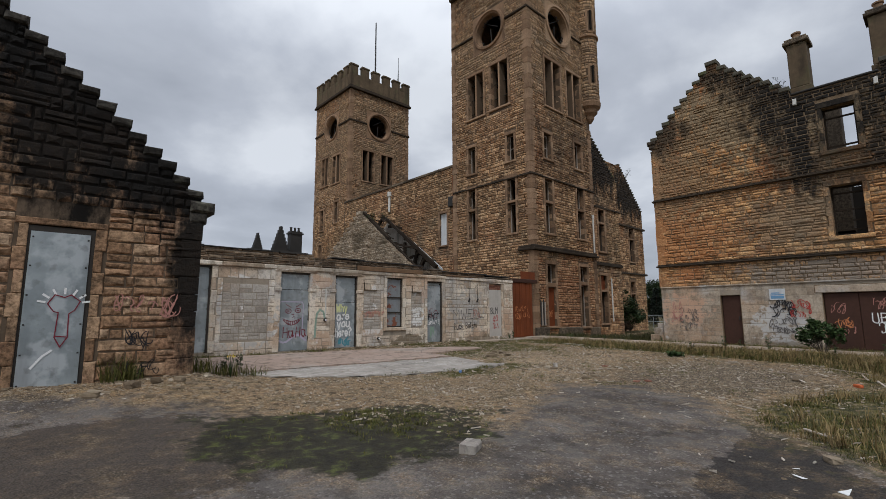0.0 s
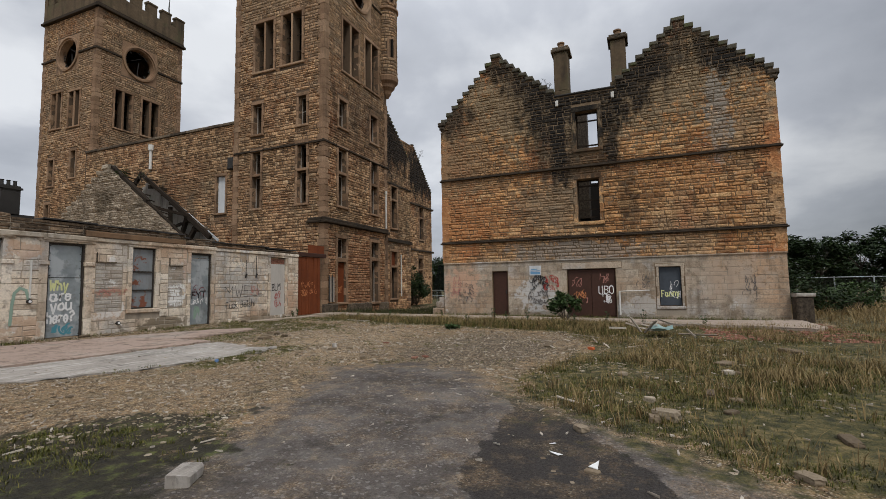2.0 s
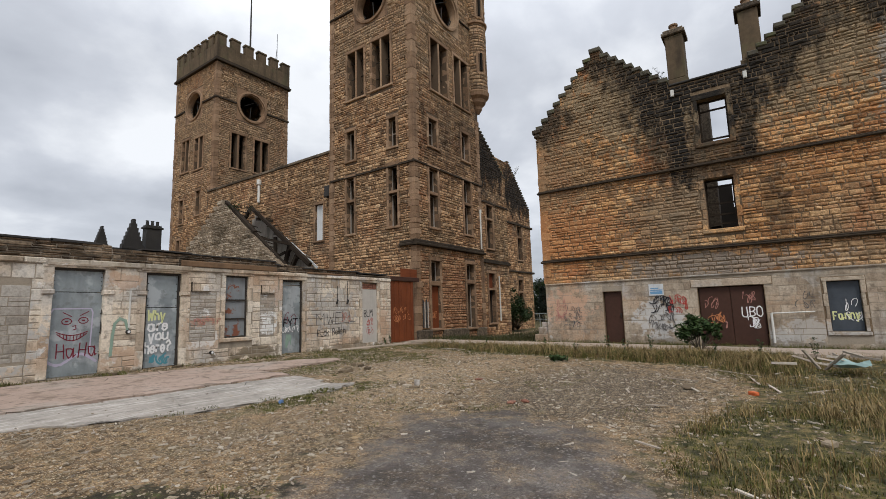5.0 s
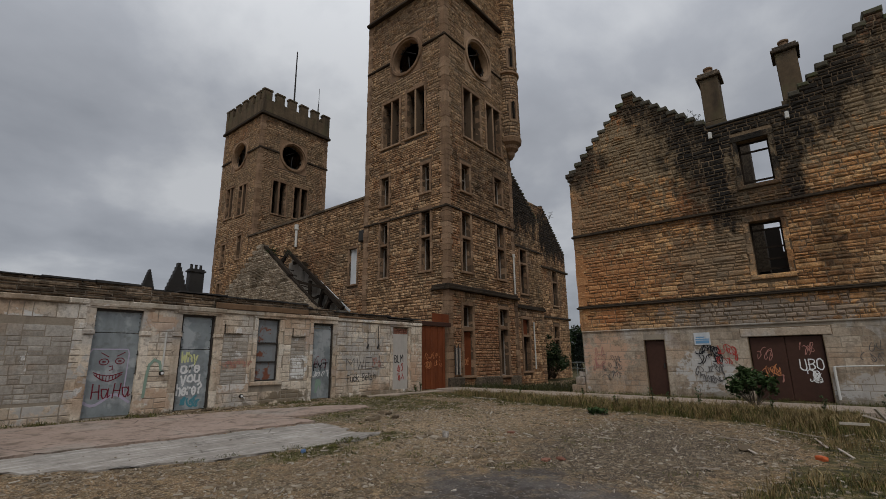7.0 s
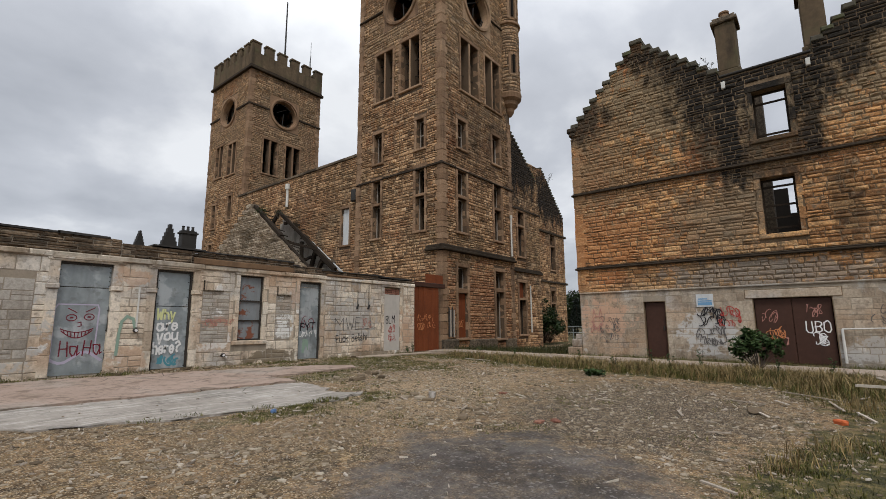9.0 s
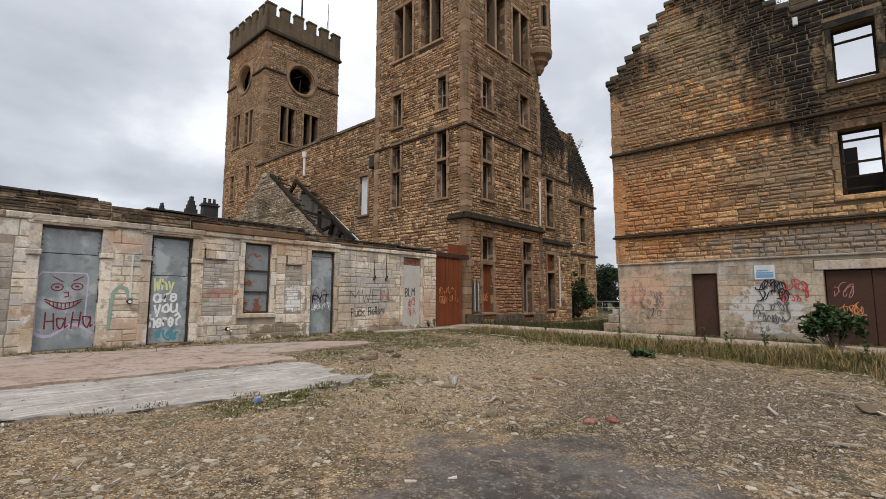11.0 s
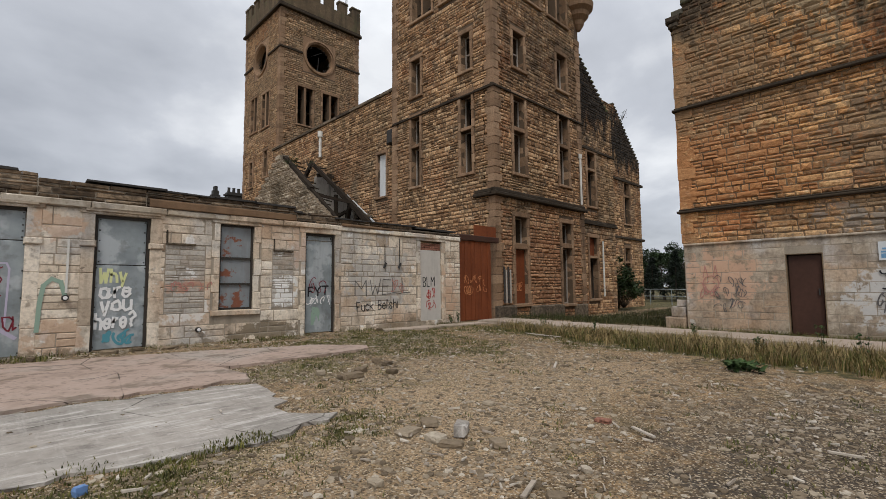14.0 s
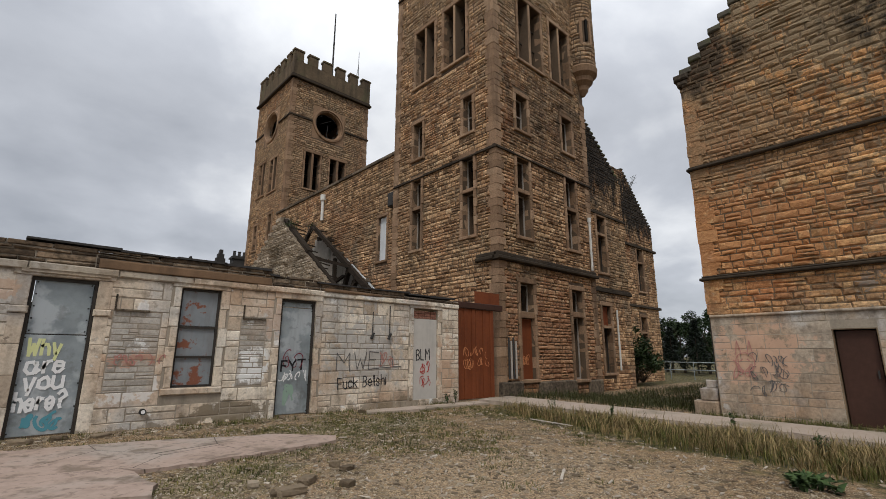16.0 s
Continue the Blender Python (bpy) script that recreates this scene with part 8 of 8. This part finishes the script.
# ---- grass and weeds ----
def blades(name, clumps, material, label, seed):
    """clumps: (x, y, radius, blades, height). Each blade is a bent tapering strip."""
    r, V, Fc = random.Random(seed), [], []
    for x, y, rad, n, h in clumps:
        if edge(x, y, SLAB) > 0.12 or edge(x, y, STRIP) > 0.15:
            continue
        z0 = zg(x, y) - 0.01
        for _ in range(n):
            a, q = r.uniform(0, math.tau), rad * math.sqrt(r.random())
            bx, by, hh = x + q * math.cos(a), y + q * math.sin(a), h * r.uniform(0.45, 1.15)
            g, lean, w = r.uniform(0, math.tau), hh * r.uniform(0.15, 0.9), r.uniform(0.0025, 0.006) * (1 + h)
            dx, dy, tx, ty = math.cos(g), math.sin(g), -math.sin(g) * w, math.cos(g) * w
            k = len(V)
            V += [(bx - tx, by - ty, z0), (bx + tx, by + ty, z0), (bx + dx * lean * 0.35 + tx * 0.8, by + dy * lean * 0.35 + ty * 0.8, z0 + hh * 0.6), (bx + dx * lean * 0.35 - tx * 0.8, by + dy * lean * 0.35 - ty * 0.8, z0 + hh * 0.6), (bx + dx * lean, by + dy * lean, z0 + hh)]
            Fc += [(k, k + 1, k + 2, k + 3), (k + 3, k + 2, k + 4)]
    tagged(link_mesh(name, V, Fc, material), label, "grass", kind="stuff")


def field(n, region, seed, keep, blade, height, rad=(0.08, 0.2)):
    r, out = random.Random(seed), []
    x0, x1, y0, y1 = region
    t = 0
    while len(out) < n and t < 200000:
        t += 1
        x, y = r.uniform(x0, x1), r.uniform(y0, y1)
        k = keep(x, y)
        if r.random() < k:
            out.append((x, y, r.uniform(*rad), r.randint(*blade), r.uniform(*height)))
    return out


def lawn(x, y):
    if inside(x, y, ASPHALT) or x > 18.3 and y > -4 or not inside(x, y, LAWN):
        return 0.0
    return max(0.04, min(1, 0.4 + 1.3 * noise.noise((x * 0.7, y * 0.7, 3))))


def verge(x, y):
    e = edge(x, y, LAWN)
    return 0.0 if e < 0 or x > 18.3 else min(1, e * 0.38) * max(0.1, 0.65 + 0.9 * noise.noise((x * 0.9, y * 0.9, 5)))


blades("grass", field(2600, (5, 11, -4, 3), 1, lawn, (14, 26), (0.02, 0.07), (0.1, 0.28)), M["grass"], "short green weeds and grass", 1)
blades("grass", field(3600, (8, 19, -10, 3.2), 2, lawn, (11, 18), (0.025, 0.09), (0.1, 0.3)), M["grass"], "short green weeds and grass", 2)
blades("grass", field(560, (5, 12, -4, 3), 3, lambda x, y: lawn(x, y) ** 2, (6, 12), (0.10, 0.26)), M["straw"], "dry straw-coloured grass", 3)
blades("grass", field(1700, (9, 18.4, -9, 3), 4, lambda x, y: lawn(x, y) ** 1.5, (6, 11), (0.10, 0.27), (0.1, 0.25)), M["straw"], "dry straw-coloured grass", 4)
blades("grass", field(2200, (14.9, 18.35, 1.5, 14.6), 5, verge, (5, 14), (0.08, 0.36), (0.06, 0.22)), M["straw"], "tall dry grass along the footpath", 5)
blades("grass", field(2200, (14.6, 18.35, 1.5, 14.7), 6, verge, (9, 20), (0.04, 0.26), (0.06, 0.24)), M["grass"], "green grass along the footpath", 6)
blades("grass", field(900, (20.1, 20.9, -3.8, 9.7), 7, lambda x, y: 0.3 + 0.5 * (noise.noise((x, y, 2)) > 0), (8, 14), (0.08, 0.22)), M["grass"], "weeds along the foot of the ruin", 7)
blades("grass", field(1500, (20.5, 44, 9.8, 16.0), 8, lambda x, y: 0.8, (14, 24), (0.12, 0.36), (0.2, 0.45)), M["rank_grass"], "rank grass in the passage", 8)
blades("grass", field(900, (18.5, 40, -14, -4.5), 9, lambda x, y: 0.8, (12, 20), (0.2, 0.5), (0.2, 0.5)), M["straw"], "rank dry grass beside the ruin", 9)
blades("grass", field(320, (2.2, 18.0, 15.1, 15.75), 10, lambda x, y: 0.15 + 0.8 * (noise.noise((x * 0.9, 1, 1)) > 0.1), (8, 16), (0.04, 0.12)), M["grass"], "weeds along the foot of the low wall", 10)
blades("grass", [(0.85, 10.15, 0.22, 160, 0.45), (1.1, 10.2, 0.18, 90, 0.4), (2.2, 10.6, 0.3, 120, 0.35), (2.7, 11.2, 0.35, 120, 0.3), (3.1, 11.3, 0.3, 100, 0.35), (3.4, 10.9, 0.25, 70, 0.2), (-0.9, 10.1, 0.25, 60, 0.3)], M["grass"], "grass tufts beside the gable", 11)
blades("grass", field(260, (1.2, 4.8, 4.5, 7.6), 12, lambda x, y: 0.0 if not inside(x, y, MOSS) else 1.0 if math.hypot(x - 3.2, y - 6.0) < 0.7 else 0.12, (14, 24), (0.03, 0.07), (0.05, 0.12)), M["grass"], "low green moss and weeds in a damp hollow", 12)
blades("grass", field(260, (6.5, 14, 3.5, 14.5), 13, lambda x, y: 0.0 if inside(x, y, ASPHALT) or inside(x, y, STRIP) or inside(x, y, SLAB) else 0.08 + 0.9 * (noise.noise((x * 0.8, y * 0.8, 6)) > 0.22), (14, 30), (0.02, 0.06), (0.08, 0.25)), M["grass"], "thin weeds in gravel", 13)
blades("grass", field(420, (8.6, 14, 9.0, 14.6), 15, lambda x, y: 0.0 if inside(x, y, STRIP) or inside(x, y, SLAB) else 0.06 + 0.9 * (noise.noise((x * 0.6, y * 0.6, 8)) + 0.12 * (y - 11) > 0.12), (20, 40), (0.02, 0.06), (0.1, 0.28)), M["grass"], "low weeds between slab and gravel", 15)
blades("grass", field(520, (12.8, 17.6, 8.6, 15.0), 16, lambda x, y: max(0.0, min(1, 0.12 * (x - 13) + 0.15 * (y - 11) + 1.2 * noise.noise((x * 0.8, y * 0.8, 4)))), (18, 34), (0.02, 0.08), (0.1, 0.3)), M["grass"], "patchy low grass spreading over gravel", 16)
blades("grass", field(150, (6.6, 9.6, 8.15, 9.0), 17, lambda x, y: 0.0 if inside(x, y, SLAB) else 0.3 + 0.7 * (noise.noise((x * 1.4, y * 1.4, 9)) > 0), (30, 60), (0.015, 0.05), (0.08, 0.2)), M["grass"], "mossy weeds creeping onto the slab's edge", 17)
blades("grass", [(7.6 + 0.25 * k, 8.72 + 0.05 * math.sin(k * 3), 0.16, 120, 0.05) for k in range(5)] + [(5.7 + 0.5 * k, 9.1 - 0.06 * k, 0.2, 60, 0.04) for k in range(4)] + [(9.4, 9.4, 0.25, 140, 0.05), (9.0, 11.4, 0.4, 220, 0.05), (9.6, 11.3, 0.4, 260, 0.05), (10.0, 9.6, 0.3, 120, 0.04), (10.4, 11.2, 0.4, 200, 0.05)], M["grass"], "weeds along the slab's edge", 14)


def weed(x, y, h, seed):
    r = random.Random(seed)
    w = thing("weed", "dark seeding weed stalk in the verge", "weed", "weed stalks")
    bm, cs = bmesh.new(), []
    for k in range(3):
        q = Vector((r.uniform(-0.12, 0.12), r.uniform(-0.12, 0.12), h * r.uniform(0.7, 1)))
        tube(bm, (0, 0, -0.03), q, 0.008, 0.004, 5)
        cs += [(*(q * t), 0.07) for t in (0.45, 0.7, 0.95)]
    part("stalk", tidy(bm), M["bark"], w)
    v, f = leaf_cloud(cs, 14, 0.04, seed)
    tagged(link_mesh("foliage", v, f, M["bush_leaf"], w), kind="stuff")
    w.matrix_basis = pose(x, y, zg(x, y)) @ Matrix.Scale(0.72, 4)


for i, (x, y, h) in enumerate(((17.6, 4.9, 0.9), (17.7, 6.2, 0.8), (17.9, 8.4, 0.6), (17.5, 10.6, 0.6), (17.8, 2.2, 0.7), (17.6, 1.0, 0.8), (17.4, 5.6, 0.7), (18.0, 12.4, 0.5), (16.9, 7.0, 0.5), (17.2, 15.3, 0.5), (17.6, 15.4, 0.6), (2.9, 11.3, 0.55), (3.3, 11.5, 0.6), (17.0, 3.2, 0.7), (17.9, -0.8, 0.6))):
    weed(x, y, h, 90 + i)
plant = thing("ragwort", "small yellow-flowered weed beside the gable", "weed")
bm = bmesh.new()
for k in range(4):
    tube(bm, (0, 0, 0), (0.06 * math.cos(k * 1.6), 0.06 * math.sin(k * 1.6), 0.42), 0.008, 0.005, 5)
part("stalk", tidy(bm), M["bush_leaf"], plant)
v, f = leaf_cloud([(0.06 * math.cos(k * 1.6), 0.06 * math.sin(k * 1.6), 0.43, 0.06) for k in range(4)], 16, 0.02, 4)
link_mesh("flower", v, f, paint("ragwort", (0.6, 0.45, 0.05)), plant)
plant.matrix_basis = pose(2.95, 11.0, zg(2.95, 11.0))
tuft = thing("shrub", "dry brown shrub rooted on the broken gable top", "shrub")
bm = bmesh.new()
for k in range(7):
    tube(bm, (0, 0, 0), (0.25 * math.cos(k * 2.1), 0.35 * math.sin(k * 2.1), 0.3 + 0.05 * k), 0.02, 0.008, 5)
part("stem", tidy(bm), M["bark"], tuft)
v, f = leaf_cloud([(0.25 * math.cos(k * 2.1), 0.35 * math.sin(k * 2.1), 0.25 + 0.06 * k, 0.22) for k in range(7)], 40, 0.05, 6)
tagged(link_mesh("foliage", v, f, M["bush_leaf"], tuft), kind="stuff")
tuft.matrix_basis = pose(18.65, 29.6, 8.25)
